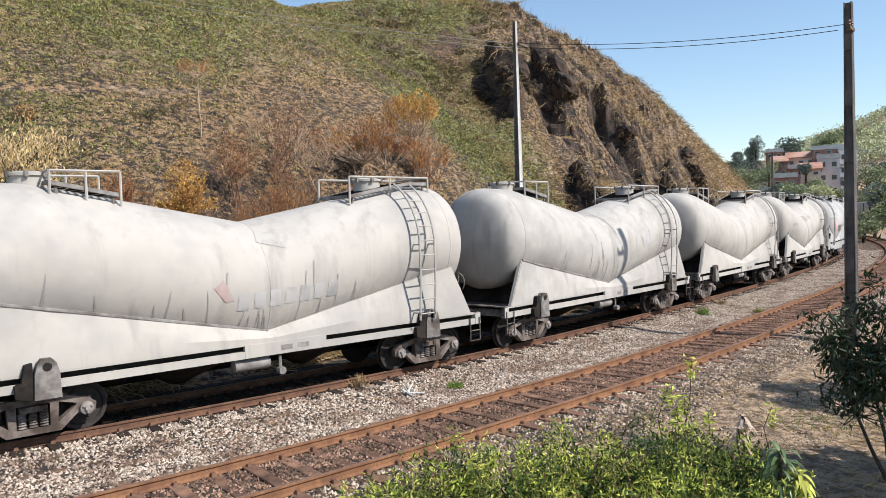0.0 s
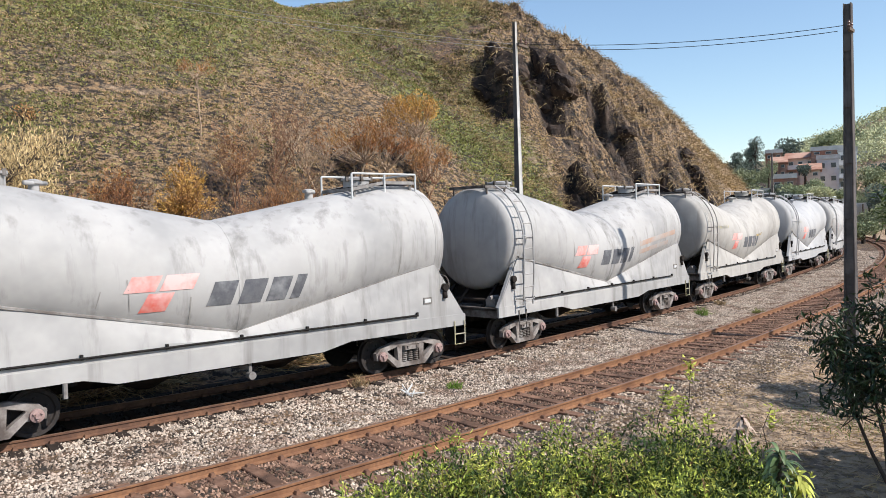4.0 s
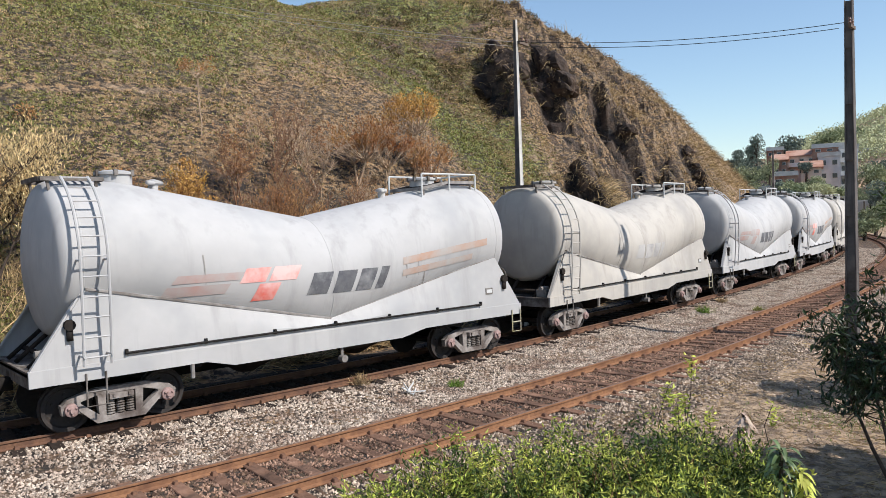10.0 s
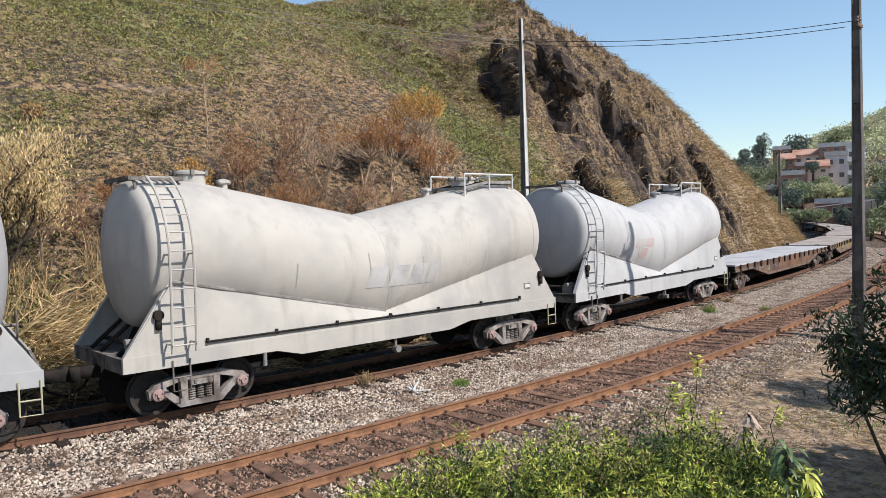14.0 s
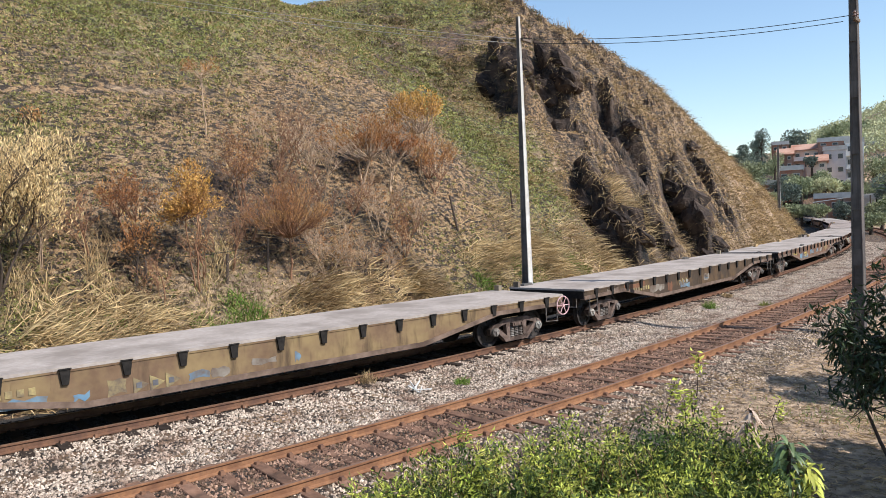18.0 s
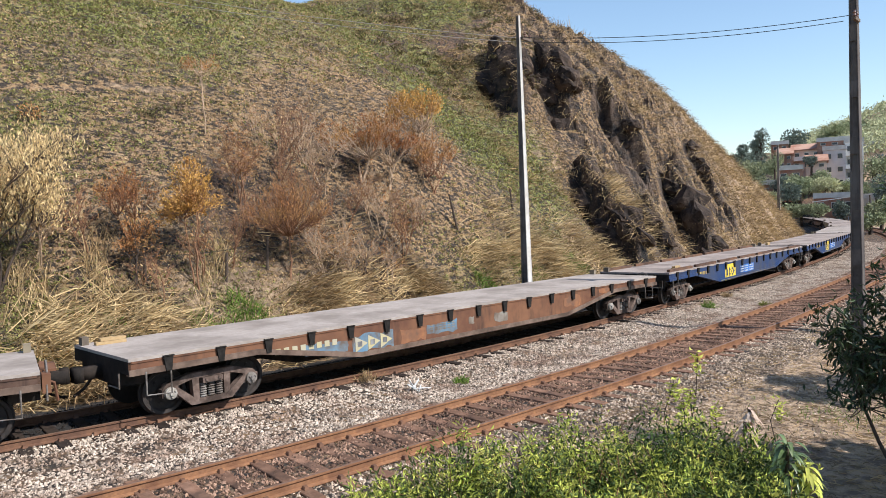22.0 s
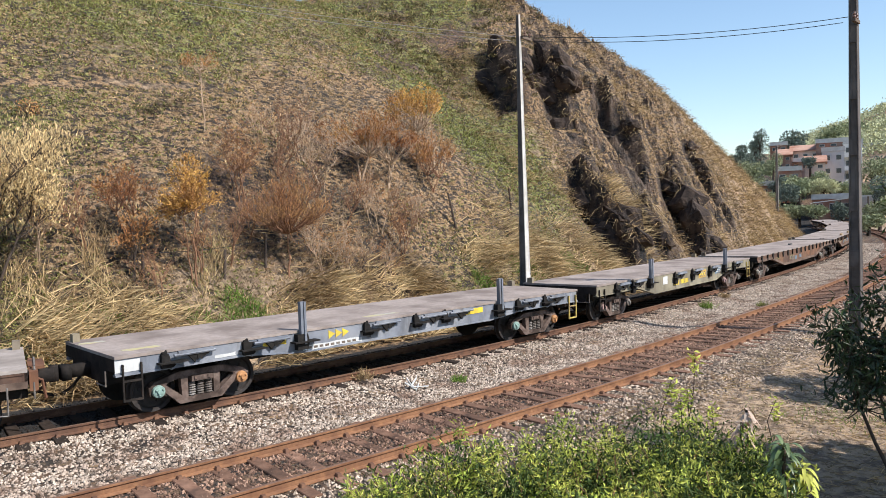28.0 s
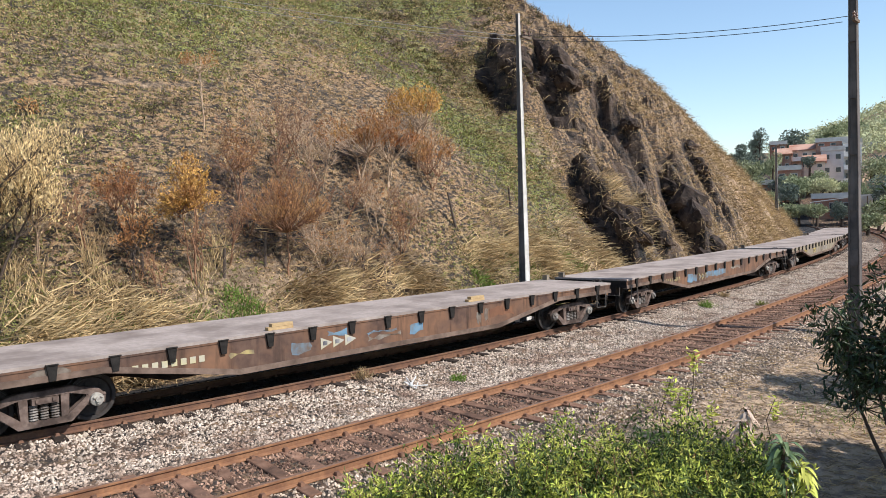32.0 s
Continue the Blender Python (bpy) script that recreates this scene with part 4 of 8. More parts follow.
            part("drain_pipe", bm, M["dusty_pale"], sill, "pale drain pipe below the sill")
            bm = B()
            box(bm, (5.0, sy * 1.432, 1.72), (0.26, 0.02, 0.17))
            plate = part("data_plate", bm, M["dusty"], skirt, "small grey data plate")
            bm = B()
            box(bm, (5.0, sy * 1.445, 1.72), (0.20, 0.012, 0.09))
            part("label", bm, M["white"], plate) if sy < 0 else bm.free()
    # open end platforms, with the slanted edges of the skirts and a cradle under the tank
    for sx in (-1, 1):
        bm = B()
        box(bm, ((half - 0.70) * sx, 0, 1.20), (1.4, 2.72, 0.05))
        box(bm, ((half - 0.03) * sx, 0, 1.12), (0.06, 2.8, 0.28))
        part("end_platform", bm, M["dusty"], top, "dirty end platform")
        for sy in (-1, 1):
            bm = B()
            bar(bm, (foot * sx, sy * 1.37, lower), ((xs + 0.02) * sx, sy * 1.33, zs_end), 0.10, 0.035)
            part("end_stay", bm, paint, top, "slanted edge flange of the skirt")
        bm = B()
        prism(bm, [((half - 0.95) * sx, 1.18), ((half - 1.9) * sx, 1.18), ((half - 1.9) * sx, 2.2), ((half - 1.5) * sx, 2.2)], -1.12, 1.12)
        part("bolster_cradle", bm, M["grime"], top, "dark cradle under the tank end")
        if not is_plain:
            bm = B()
            for k in (-0.75, 0.2, 0.8):
                bar(bm, ((half - 0.15) * sx, k, 1.24), ((half - 1.0) * sx, k, 1.95), 0.07, 0.07)
            rod(bm, ((half - 0.45) * sx, -1.0, 1.42), ((half - 0.45) * sx, 0.9, 1.42), 0.05, 8)
            part("pipework", bm, M["grime"], top, "dark stays and pipe on the end platform", smooth=40)
            bm = B()
            box(bm, ((half - 0.42) * sx, -0.95, 1.36), (0.30, 0.34, 0.22))
            turned(bm, [(-0.20, 0.07), (0.20, 0.07)], ((half - 0.42) * sx, -0.95, 1.50), "x", 10)
            part("brake_valve", bm, M["dusty_pale"], top, "pale dusty brake valve on the end platform", smooth=40)
            bm = B()
            turned(bm, [(-0.05, 0.10), (0.05, 0.10)], ((xs + 0.30) * sx, -1.47, 2.02), "y", 10)
            box(bm, ((xs + 0.30) * sx, -1.46, 1.84), (0.10, 0.08, 0.20))
            part("hook", bm, M["grime"], top, "dark pulling hook on the skirt's end", smooth=40)
    # underframe and gear
    bm = B()
    box(bm, (0, 0, 0.95), (2 * half - 0.4, 0.5, 0.32))
    for x in (-3.2, -1.2, 1.2, 3.2):
        box(bm, (x, 0, 1.0), (0.16, 2.68, 0.2))
    box(bm, (0, 0.3, 1.10), (2 * half - 1.0, 1.9, 0.06))
    part("centre_sill", bm, M["grime"], top, "black centre sill and cross members")
    for x in (-1.5, 1.5):
        bm = B()
        turned(bm, [(0, 1.3), (-0.42, 0.95), (-0.68, 0.4), (-0.80, 0.2)], (x, 0, 1.2), "z", 16)
        part("outlet_cone", bm, M["grime"], top, "dark discharge cone", smooth=40)
    bm = B()
    rod(bm, (-3.5, 0.55, 0.62), (3.5, 0.55, 0.62), 0.19, 10)
    part("discharge_pipe", bm, M["grime"], top, "thick dark discharge pipe under the bowls", smooth=40)
    bm = B()
    turned(bm, [(-0.42, 0.02), (-0.40, 0.13), (0.40, 0.13), (0.42, 0.02)], (0.9 if not is_plain else -0.4, -0.85 if not is_plain else -1.25, 0.78), "x", 14)
    part("air_tank", bm, M["grime"] if not is_plain else M["dusty_pale"], top, "small air reservoir under the sill", smooth=40)
    bm = B()
    rod(bm, (0.22, -1.36, 0.90), (0.22, -1.36, 0.62), 0.035, 6)
    turned(bm, [(-0.10, 0.085), (0.06, 0.085)], (0.22, -1.38, 0.58), "y", 10)
    part("drain_valve", bm, M["dusty_pale"], top, "hanging valve under the sill", smooth=40)
    # roof gear: slatted walkway, tube rail and round hatch over each bowl
    ztop = ze + r
    for sx in (-1, 1):
        if is_plain:
            x0, x1 = (-3.98, -2.72) if sx < 0 else (2.6, 5.05)
        else:
            x0, x1 = (-5.72, -4.62) if sx < 0 else (3.35, 5.3)
        over = not is_plain and sx < 0                       # the grating that juts over the front dome

        def gz(x):
            return tank_axis(x, ze, zm) + r + (0.0 if over else 0.045)

        stops = [x0 + (x1 - x0) * k / 4 for k in range(5)]
        frame_mat = M["dusty_pale"] if not over else M["dusty"]
        bm = B()
        ribbon(bm, [(x, gz(x) - 0.04) for x in stops], -0.685, -0.635, 0.08)
        wk = part("walkway", bm, frame_mat, top, "slatted steel roof walkway")
        bm = B()
        ribbon(bm, [(x, gz(x) - 0.04) for x in stops], 0.635, 0.685, 0.08)
        part("side_bar", bm, frame_mat, wk)
        for e in (x0, x1):
            bm = B()
            box(bm, (e, 0, gz(e)), (0.05, 1.25, 0.08))
            part("end_bar", bm, frame_mat, wk)
        n = int((x1 - x0) / 0.13)
        for k in range(1, n):
            bm = B()
            x = x0 + (x1 - x0) * k / n
            box(bm, (x, 0, gz(x) + 0.012), (0.045, 1.28, 0.04))
            part("slat", bm, M["grime"], wk)
        for e in (x0 + 0.12, x1 - 0.12):
            for sy in (-1, 1):
                bm = B()
                lowz = tank_axis(e, ze, zm) + math.sqrt(r * r - 0.62 ** 2) if abs(e) < xe else ztop - 0.55
                bar(bm, (e, sy * 0.62, gz(e)), (e if abs(e) < xe else math.copysign(xe + 0.1, e), sy * 0.62, lowz - 0.05), 0.04, 0.05)
                part("bracket", bm, M["dusty"], wk)
        if not over:
            bm = B()
            zr = ztop + (0.20 if is_plain else 0.26)
            ra, rb = (x0, x1) if is_plain or sx > 0 else (x0 + 0.9, x1)
            for sy in (-1, 1):
                rod(bm, (ra, sy * 0.70, zr), (rb, sy * 0.70, zr), 0.026, 6)
                for e in (ra, (ra + rb) / 2, rb):
                    zl = tank_axis(e, ze, zm) + math.sqrt(r * r - 0.49) - 0.02
                    rod(bm, (e, sy * 0.70, zl), (e, sy * 0.70, zr), 0.026, 6)
            rod(bm, (rb if sx > 0 else ra, -0.70, zr), (rb if sx > 0 else ra, 0.70, zr), 0.026, 6)
            part("handrail", bm, M["white"] if not is_plain else paint, top, "pale tubular handrail")
        xh = (3.95 if not is_plain else 3.6) * sx if sx > 0 else -4.2
        bm = B()
        turned(bm, [(-0.10, 0.34), (0.14, 0.34), (0.15, 0.38), (0.20, 0.38), (0.24, 0.2)], (xh, 0, ztop - 0.02), "z", 18)
        hatch = part("hatch", bm, paint, top, "round filling hatch", smooth=40)
        for k in range(6):
            a = k * math.tau / 6 + 0.3
            bm = B()
            box(bm, (xh + 0.37 * math.cos(a), 0.37 * math.sin(a), ztop + 0.16), (0.07, 0.07, 0.12))
            part("clamp", bm, M["dusty"], hatch)
        if not is_plain:
            xv = 2.62 if sx > 0 else -3.38
            zv = tank_axis(xv, ze, zm) + r
            bm = B()
            turned(bm, [(-0.1, 0.10), (0.12, 0.10), (0.14, 0.15), (0.20, 0.15), (0.23, 0.05)], (xv, 0.1, zv), "z", 14)
            rod(bm, (xv - 0.22, -0.2, zv + 0.14), (xv + 0.26, 0.3, zv + 0.16), 0.045, 8)
            part("relief_valve", bm, paint, top, "small pressure relief valve", smooth=40)
    # ladder that stands clear of the tank and bends over it to the walkway
    lx = 4.12 if is_plain else -5.17
    yl = -1.74
    bm = B()
    arc_r = 1.78
    lad_pts = [(yl + 0.06, 1.28), (yl, 2.2), (yl, ze - 0.25)]
    for k in range(1, 9):
        a = k / 8 * radians(64) - 0.02
        lad_pts.append((-arc_r * math.cos(a) + 0.03, ze + arc_r * math.sin(a) - 0.06))
    for off in (-0.235, 0.235):
        pipe(bm, [(lx + off, y, z) for y, z in lad_pts], 0.027, 6)
    lad = part("ladder", bm, paint, top, "rung ladder standing clear of the tank side")
    acc, want = 0.0, 0.15
    for (ya, za), (yb, zb) in zip(lad_pts[:-1], lad_pts[1:]):
        d = math.hypot(yb - ya, zb - za)
        while want <= acc + d:
            f = (want - acc) / d
            bm = B()
            rod(bm, (lx - 0.235, ya + (yb - ya) * f, za + (zb - za) * f), (lx + 0.235, ya + (yb - ya) * f, za + (zb - za) * f), 0.017, 6)
            part("rung", bm, paint, lad)
            want += 0.36
        acc += d
    for off in (-0.235, 0.235):
        for y1, z in ((-1.40, 1.45), (-1.48, ze)):
            bm = B()
            rod(bm, (lx + off, y1, z), (lx + off, yl, z), 0.02, 6)
            part("ladder_bracket", bm, paint, lad)
    # wire steps below the sill
    for sx in (-1, 1):
        bm = B()
        x = (half - 0.22) * sx if is_plain or sx > 0 else lx + 0.02
        y = -1.47
        pipe(bm, [(x - 0.17, y, 1.12), (x - 0.17, y, 0.52), (x + 0.17, y, 0.52), (x + 0.17, y, 1.12)], 0.018, 6)
        rod(bm, (x - 0.17, y, 0.78), (x + 0.17, y, 0.78), 0.016, 6)
        part("step", bm, M["yellow_pale"] if not is_plain and sx > 0 else M["dusty"], top, "wire loop step below the sill")
    bm = B()
    seg = 18
    c = (half - 0.35, -1.0, 2.05)
    for k in range(seg):
        a, b = k * math.tau / seg, (k + 1) * math.tau / seg
        rod(bm, (c[0], c[1] + 0.24 * math.cos(a), c[2] + 0.24 * math.sin(a)), (c[0], c[1] + 0.24 * math.cos(b), c[2] + 0.24 * math.sin(b)), 0.018, 5)
    for k in range(4):
        a = k * math.tau / 4
        rod(bm, c, (c[0], c[1] + 0.24 * math.cos(a), c[2] + 0.24 * math.sin(a)), 0.013, 5)
    rod(bm, (c[0] - 0.35, c[1], c[2]), c, 0.03, 6)
    part("brake_wheel", bm, M["dusty"], top, "spoked hand brake wheel behind the tank's end")
    couplers(top, half)
    for sx in (-1, 1):
        bogie(top, sx * (half - 1.60), ("cap_pink", "cap_pink") if not is_plain else ("dusty_pale", "bogie"), "bogie_brown" if is_plain else "bogie")
    return top


def flat_wagon(name, pitch, paint, deck_mat, label, caps, short=False, side_wheel=False, deep=None):
    """A flat wagon with fish-bellied side sills and stake pockets, or a short one with stakes and lashing gear."""
    top = tagged(new(name), label, "flat wagon", "flat wagons of the train")
    half = pitch / 2 - 0.55
    zd = 1.28
    bm = B()
    box(bm, (0, 0, zd - 0.03), (2 * half, 2.86, 0.06))
    part("deck", bm, deck_mat, top, "worn flat loading deck")
    for sy in (-1, 1):
        bm = B()
        if short:
            belly = 0.80 if deep is None else deep
            outl = [(-half, 0.93), (-4.3, 0.93), (-3.0, belly), (3.0, belly), (4.3, 0.93), (half, 0.93), (half, 1.215), (-half, 1.215)]
        else:
            outl = [(-half, 0.98), (-half + 2.7, 0.98), (-half + 5.4, 0.50), (half - 5.4, 0.50), (half - 2.7, 0.98), (half, 0.98), (half, 1.215), (-half, 1.215)]
        prism(bm, outl, sy * 1.36, sy * 1.41)
        sill = part("side_sill", bm, paint, top, "deep fish-bellied side sill")
        bm = B()
        ribbon(bm, [(a, b - 0.03) for a, b in outl[:6]], sy * 1.30, sy * 1.445, 0.03 if short else 0.115)
        # brown wagons get the flange's sunlit tone as a paler colour
        part("flange", bm, paint if short or paint == M["flat_blue"] else M["flat_edge"], sill, "bottom flange of the sill")
        if not short:
            bm = B()
            box(bm, (0, sy * 1.418, 1.205), (2 * half - 0.1, 0.016, 0.05))
            part("top_strip", bm, paint, sill, "narrow strip under the deck edge")
        n = 17
        for k in range(0 if short else n):
            x = -half + 0.75 + k * (2 * half - 1.5) / (n - 1)
            # solid black block: the shade in the open pocket is put into its colour
            bm = B()
            prism(bm, [(x - 0.055, 0.955), (x + 0.055, 0.955), (x + 0.095, 1.235), (x - 0.095, 1.235)], sy * 1.413, sy * 1.465)
            box(bm, (x, sy * 1.45, 1.24), (0.215, 0.06, 0.02))
            part("stake_pocket", bm, M["black"], top)
    bm = B()
    prism(bm, [(-half + 0.2, 0.66), (-half + 3.3, 0.66), (-half + 4.3, 0.40), (half - 4.3, 0.40), (half - 3.3, 0.66), (half - 0.2, 0.66), (half - 0.2, 1.17), (-half + 0.2, 1.17)] if not short else [(-half + 0.2, 0.62), (half - 0.2, 0.62), (half - 0.2, 1.17), (-half + 0.2, 1.17)], -0.42, 0.42)
    for k in range(9):
        box(bm, (-half + 1.0 + k * (2 * half - 2) / 8, 0, 1.08), (0.14, 2.7, 0.22))
    part("centre_sill", bm, M["grime"], top, "black centre sill and cross members")
    for sx in (-1, 1):
        bm = B()
        box(bm, ((half - 0.02) * sx, 0, 1.10), (0.05, 2.82, 0.24))
        box(bm, ((half - 0.25) * sx, 0, 0.86), (0.5, 2.0, 0.3))
        part("end_sill", bm, M["grime"], top)
        bm = B()
        box(bm, ((half - 0.12) * sx, 1.2, zd + 0.07), (0.14, 0.2, 0.2))
        part("end_stop", bm, M["flat_pale"], top, "dark steel stop at the deck end")
        bm = B()
        x = (half - 0.55) * sx if not short else (half - 0.30) * sx
        if short:
            for k in (-0.17, 0.17):
                bar(bm, (x + k, -1.45, 1.12), (x + k, -1.45, 0.42), 0.045, 0.03)
            for z in (0.44, 0.80):
                bar(bm, (x - 0.17, -1.45, z), (x + 0.17, -1.45, z), 0.05, 0.035)
        else:
            pipe(bm, [(x - 0.24, -1.44, 1.0), (x - 0.24, -1.44, 0.55), (x + 0.24, -1.44, 0.52), (x + 0.24, -1.44, 1.0)], 0.018, 6)
        part("step", bm, M["grime"] if short and sx < 0 else M["yellow"] if short else M["dusty"], top, "two-rung step below the sill" if short else "wire loop step below the sill")
        bm = B()
        pipe(bm, [((half + 0.1) * sx, -1.2, 1.0), ((half + 0.1) * sx, -1.2, 0.72), ((half + 0.1) * sx, -0.7, 0.72)], 0.016, 6)
        part("grab_iron", bm, M["dusty"], top)
    if short:
        for x in ((-3.0, 3.34) if deep is None else (-3.42, 3.89)):
            bm = B()
            box(bm, (x, -1.50, 1.44), (0.12, 0.11, 0.92))
            box(bm, (x + 0.035, -1.568, 1.44), (0.05, 0.03, 0.92))
            part("stake", bm, M["flat_steel"], top, "short upright steel stake")
            bm = B()
            prism(bm, [(x - 0.16, 1.20), (x + 0.10, 1.20), (x + 0.14, 1.02), (x + 0.10, 0.86), (x - 0.16, 0.86)], -1.56, -1.412)
            box(bm, (x + 0.05, -1.52, 1.03), (0.62, 0.24, 0.03))
            part("stake_socket", bm, M["black"], top, "dark socket and plate that hold the stake")
        for x in ((-5.95, -4.25, -1.15, 0.38, 1.36, 4.22, 5.40) if deep is None else (-5.9, -4.7, -1.15, 0.52, 2.33, 5.15)):
            bm = B()
            prism(bm, [(x - 0.16, 1.20), (x - 0.02, 1.20), (x + 0.02, 1.06), (x + 0.12, 0.98), (x + 0.06, 0.93 if deep is None else 0.80), (x - 0.16, 0.93 if deep is None else 0.80)], -1.50, -1.412)
            prism(bm, [(x - 0.14, 1.205), (x - 0.04, 1.205), (x - 0.05, 1.27), (x - 0.09, 1.24), (x - 0.14, 1.24)], -1.48, -1.42)
            box(bm, (x + 0.60, -1.46, 1.10), (0.10, 0.08, 0.15))
            box(bm, (x + 0.05, -1.50, 1.035), (0.56, 0.2, 0.03))
            bracket = part("lashing_bracket", bm, M["black"], top, "dark lashing bracket on the side")
            bm = B()
            rod(bm, (x + 0.08, -1.50, 1.15), (x + 0.92, -1.50, 1.16), 0.032, 6)
            box(bm, (x + 0.52, -1.50, 1.195), (0.72, 0.05, 0.05))
            part("bar", bm, M["flat_steel"], bracket, "worn steel bar")
            bm = B()
            prism(bm, [(x + 0.36, 1.12), (x + 0.82, 1.12), (x + 0.70, 1.06), (x + 0.55, 1.04), (x + 0.50, 0.96), (x + 0.44, 1.04)], -1.49, -1.43)
            part("lever", bm, M["black"], bracket, "black tightening lever")
            bm = B()
            prism(bm, [(x + 0.03, 1.0), (x + 0.24, 1.0), (x + 0.10, 0.90), (x + 0.03, 0.88)], -1.47, -1.413)
            part("gusset", bm, M["flat_steel"], bracket, "pale grey gusset")
        for x in (-half * 0.62, half * 0.70):
            bm = B()
            prism(bm, [(x, 1.12), (x + 0.05, 1.19), (x + 0.25, 1.17), (x + 0.20, 1.10), (x + 0.09, 1.06), (x + 0.02, 0.95), (x - 0.06, 0.94)], -1.45, -1.412)
            part("handle", bm, M["black"], top, "dark release handle")
    bm = B()
    c = (half + 0.12, -0.8, 1.12)
    seg = 22
    for k in range(seg):
        a, b = k * math.tau / seg, (k + 1) * math.tau / seg
        rod(bm, (c[0], c[1] + 0.25 * math.cos(a), c[2] + 0.25 * math.sin(a)), (c[0], c[1] + 0.25 * math.cos(b), c[2] + 0.25 * math.sin(b)), 0.018, 6)
    for k in range(6):
        a = k * math.tau / 6
        rod(bm, c, (c[0], c[1] + 0.25 * math.cos(a), c[2] + 0.25 * math.sin(a)), 0.014, 6)
    turned(bm, [(-0.14, 0.05), (0.03, 0.06)], c, "x", 10)
    if side_wheel:
        bm.free()
        bm = B()
        c = (half - 0.12, -1.52, 0.96)
        for k in range(seg):
            a, b = k * math.tau / seg, (k + 1) * math.tau / seg
            rod(bm, (c[0] + 0.27 * math.cos(a), c[1], c[2] + 0.27 * math.sin(a)), (c[0] + 0.27 * math.cos(b), c[1], c[2] + 0.27 * math.sin(b)), 0.018, 6)
        for k in range(6):
            a = k * math.tau / 6
            rod(bm, c, (c[0] + 0.27 * math.cos(a), c[1], c[2] + 0.27 * math.sin(a)), 0.014, 6)
        turned(bm, [(-0.03, 0.05), (0.14, 0.05)], c, "y", 10)
        part("brake_wheel", bm, M["pink"], top, "faded pink spoked brake wheel on the side")
    elif not short:
        part("brake_wheel", bm, M["dusty"], top, "spoked hand brake wheel")
    else:
        bm.free()
    bm = B()
    box(bm, (half + 0.16, -0.2, 1.16), (0.26, 0.9, 0.05))
    box(bm, (half + 0.1, -1.05, 1.02), (0.14, 0.3, 0.34))
    pipe(bm, [(half + 0.05, 0.5, 1.15), (half + 0.3, 0.5, 1.1), (half + 0.32, 0.45, 0.62), (half + 0.1, 0.3, 0.5)], 0.035)
    pipe(bm, [(half + 0.05, -0.5, 1.0), (half + 0.25, -0.5, 0.9), (half + 0.3, -0.45, 0.55)], 0.03)
    part("brake_stand", bm, M["flat_rust"], top, "rusty brake stand and hoses on the wagon end")
    couplers(top, half)
    for sx in (-1, 1):
        bogie(top, sx * (half - 1.75), caps, "bogie_dark")
    return top


def decal(parent, name, rects, material, y, label="", thick=0.006):
    """Painted patches on a wagon's side: outlines in (x, z), or boxes (x, z, width, height), a hair proud of the plate."""
    bm = B()
    for rc in rects:
        if len(rc) == 4 and not hasattr(rc[0], "__len__"):
            x, z, w, h = rc
            rc = [(x - w / 2, z - h / 2), (x + w / 2, z - h / 2), (x + w / 2, z + h / 2), (x - w / 2, z + h / 2)]
        prism(bm, rc, y - thick, y)
    return part(name, bm, material, parent, label)


HOPPER_ENDS = [-5.05, 8.05, 21.2, 34.3, 47.2, 60.85, 74.55, 88.1, 101.75, 115.55, 129.15, 142.95, 156.75, 170.5, 183.75, 197.55, 210.75]
FLAT_ENDS = [210.75, 231.15, 251, 270.7, 290.3, 310.3, 330.35, 349.95, 369.95, 384.95, 400.55, 420.35, 440.15, 460.35, 480.15, 499.95]
wagons = []                                                   # (wagon, middle at the start, distance of the bogies)
LABEL_W = "dusty white two-bowl cement hopper wagon with rear ladder"
LABEL_T = "pale grey two-bowl cement hopper wagon with front ladder and deep skirts"
plain = hopper("hopper_wagon", 13.12, M["hopper"], "plain", LABEL_W)
skirted = hopper("hopper_wagon", 13.72, M["hopper_grey"], "skirt", LABEL_T)
TONES = ["hopper_grey", "hopper_grey", "hopper_dust", "hopper_clean", "hopper_grey", "hopper_clean", "hopper_clean", "hopper", "hopper_clean", "hopper_clean", "hopper", "hopper_clean"]
for i, (a, b) in enumerate(zip(HOPPER_ENDS[:-1], HOPPER_ENDS[1:])):
    src = plain if i < 4 else skirted
    ob = src if i in (0, 4) else copy_thing(src, Matrix())
    wagons.append((ob, (a + b) / 2, 9.0))
FLATS = [("flat_brown", "deck_pale"), ("flat_umber", "deck"), ("flat_grey", "deck"), ("flat_brown", "deck"), ("flat_rust", "deck"), ("flat_blue", "deck_brown"), ("flat_blue", "deck_brown"), ("flat_brown", "deck"),
         ("flat_steel", "deck_brown"), ("flat_olive", "deck_brown"), ("flat_brown", "deck_brown"), ("flat_brown", "deck_brown"), ("flat_brown", "deck_brown"), ("flat_pale", "deck_brown"), ("flat_grey", "deck_brown")]
LABELS = {"flat_umber": "rusty umber flat wagon with empty deck and faded yellow paint", "flat_grey": "weathered grey-brown flat wagon with empty deck", "flat_pale": "faded tan flat wagon with empty deck", "flat_brown": "dark brown flat wagon with empty deck",
          "flat_rust": "rust-orange flat wagon with empty deck", "flat_blue": "dark blue flat wagon with a yellow panel, empty deck", "flat_steel": "short blue-grey flat wagon with upright stakes, lashing gear and yellow marks",
          "flat_olive": "short dirty olive-grey flat wagon with upright stakes and yellow lettering"}
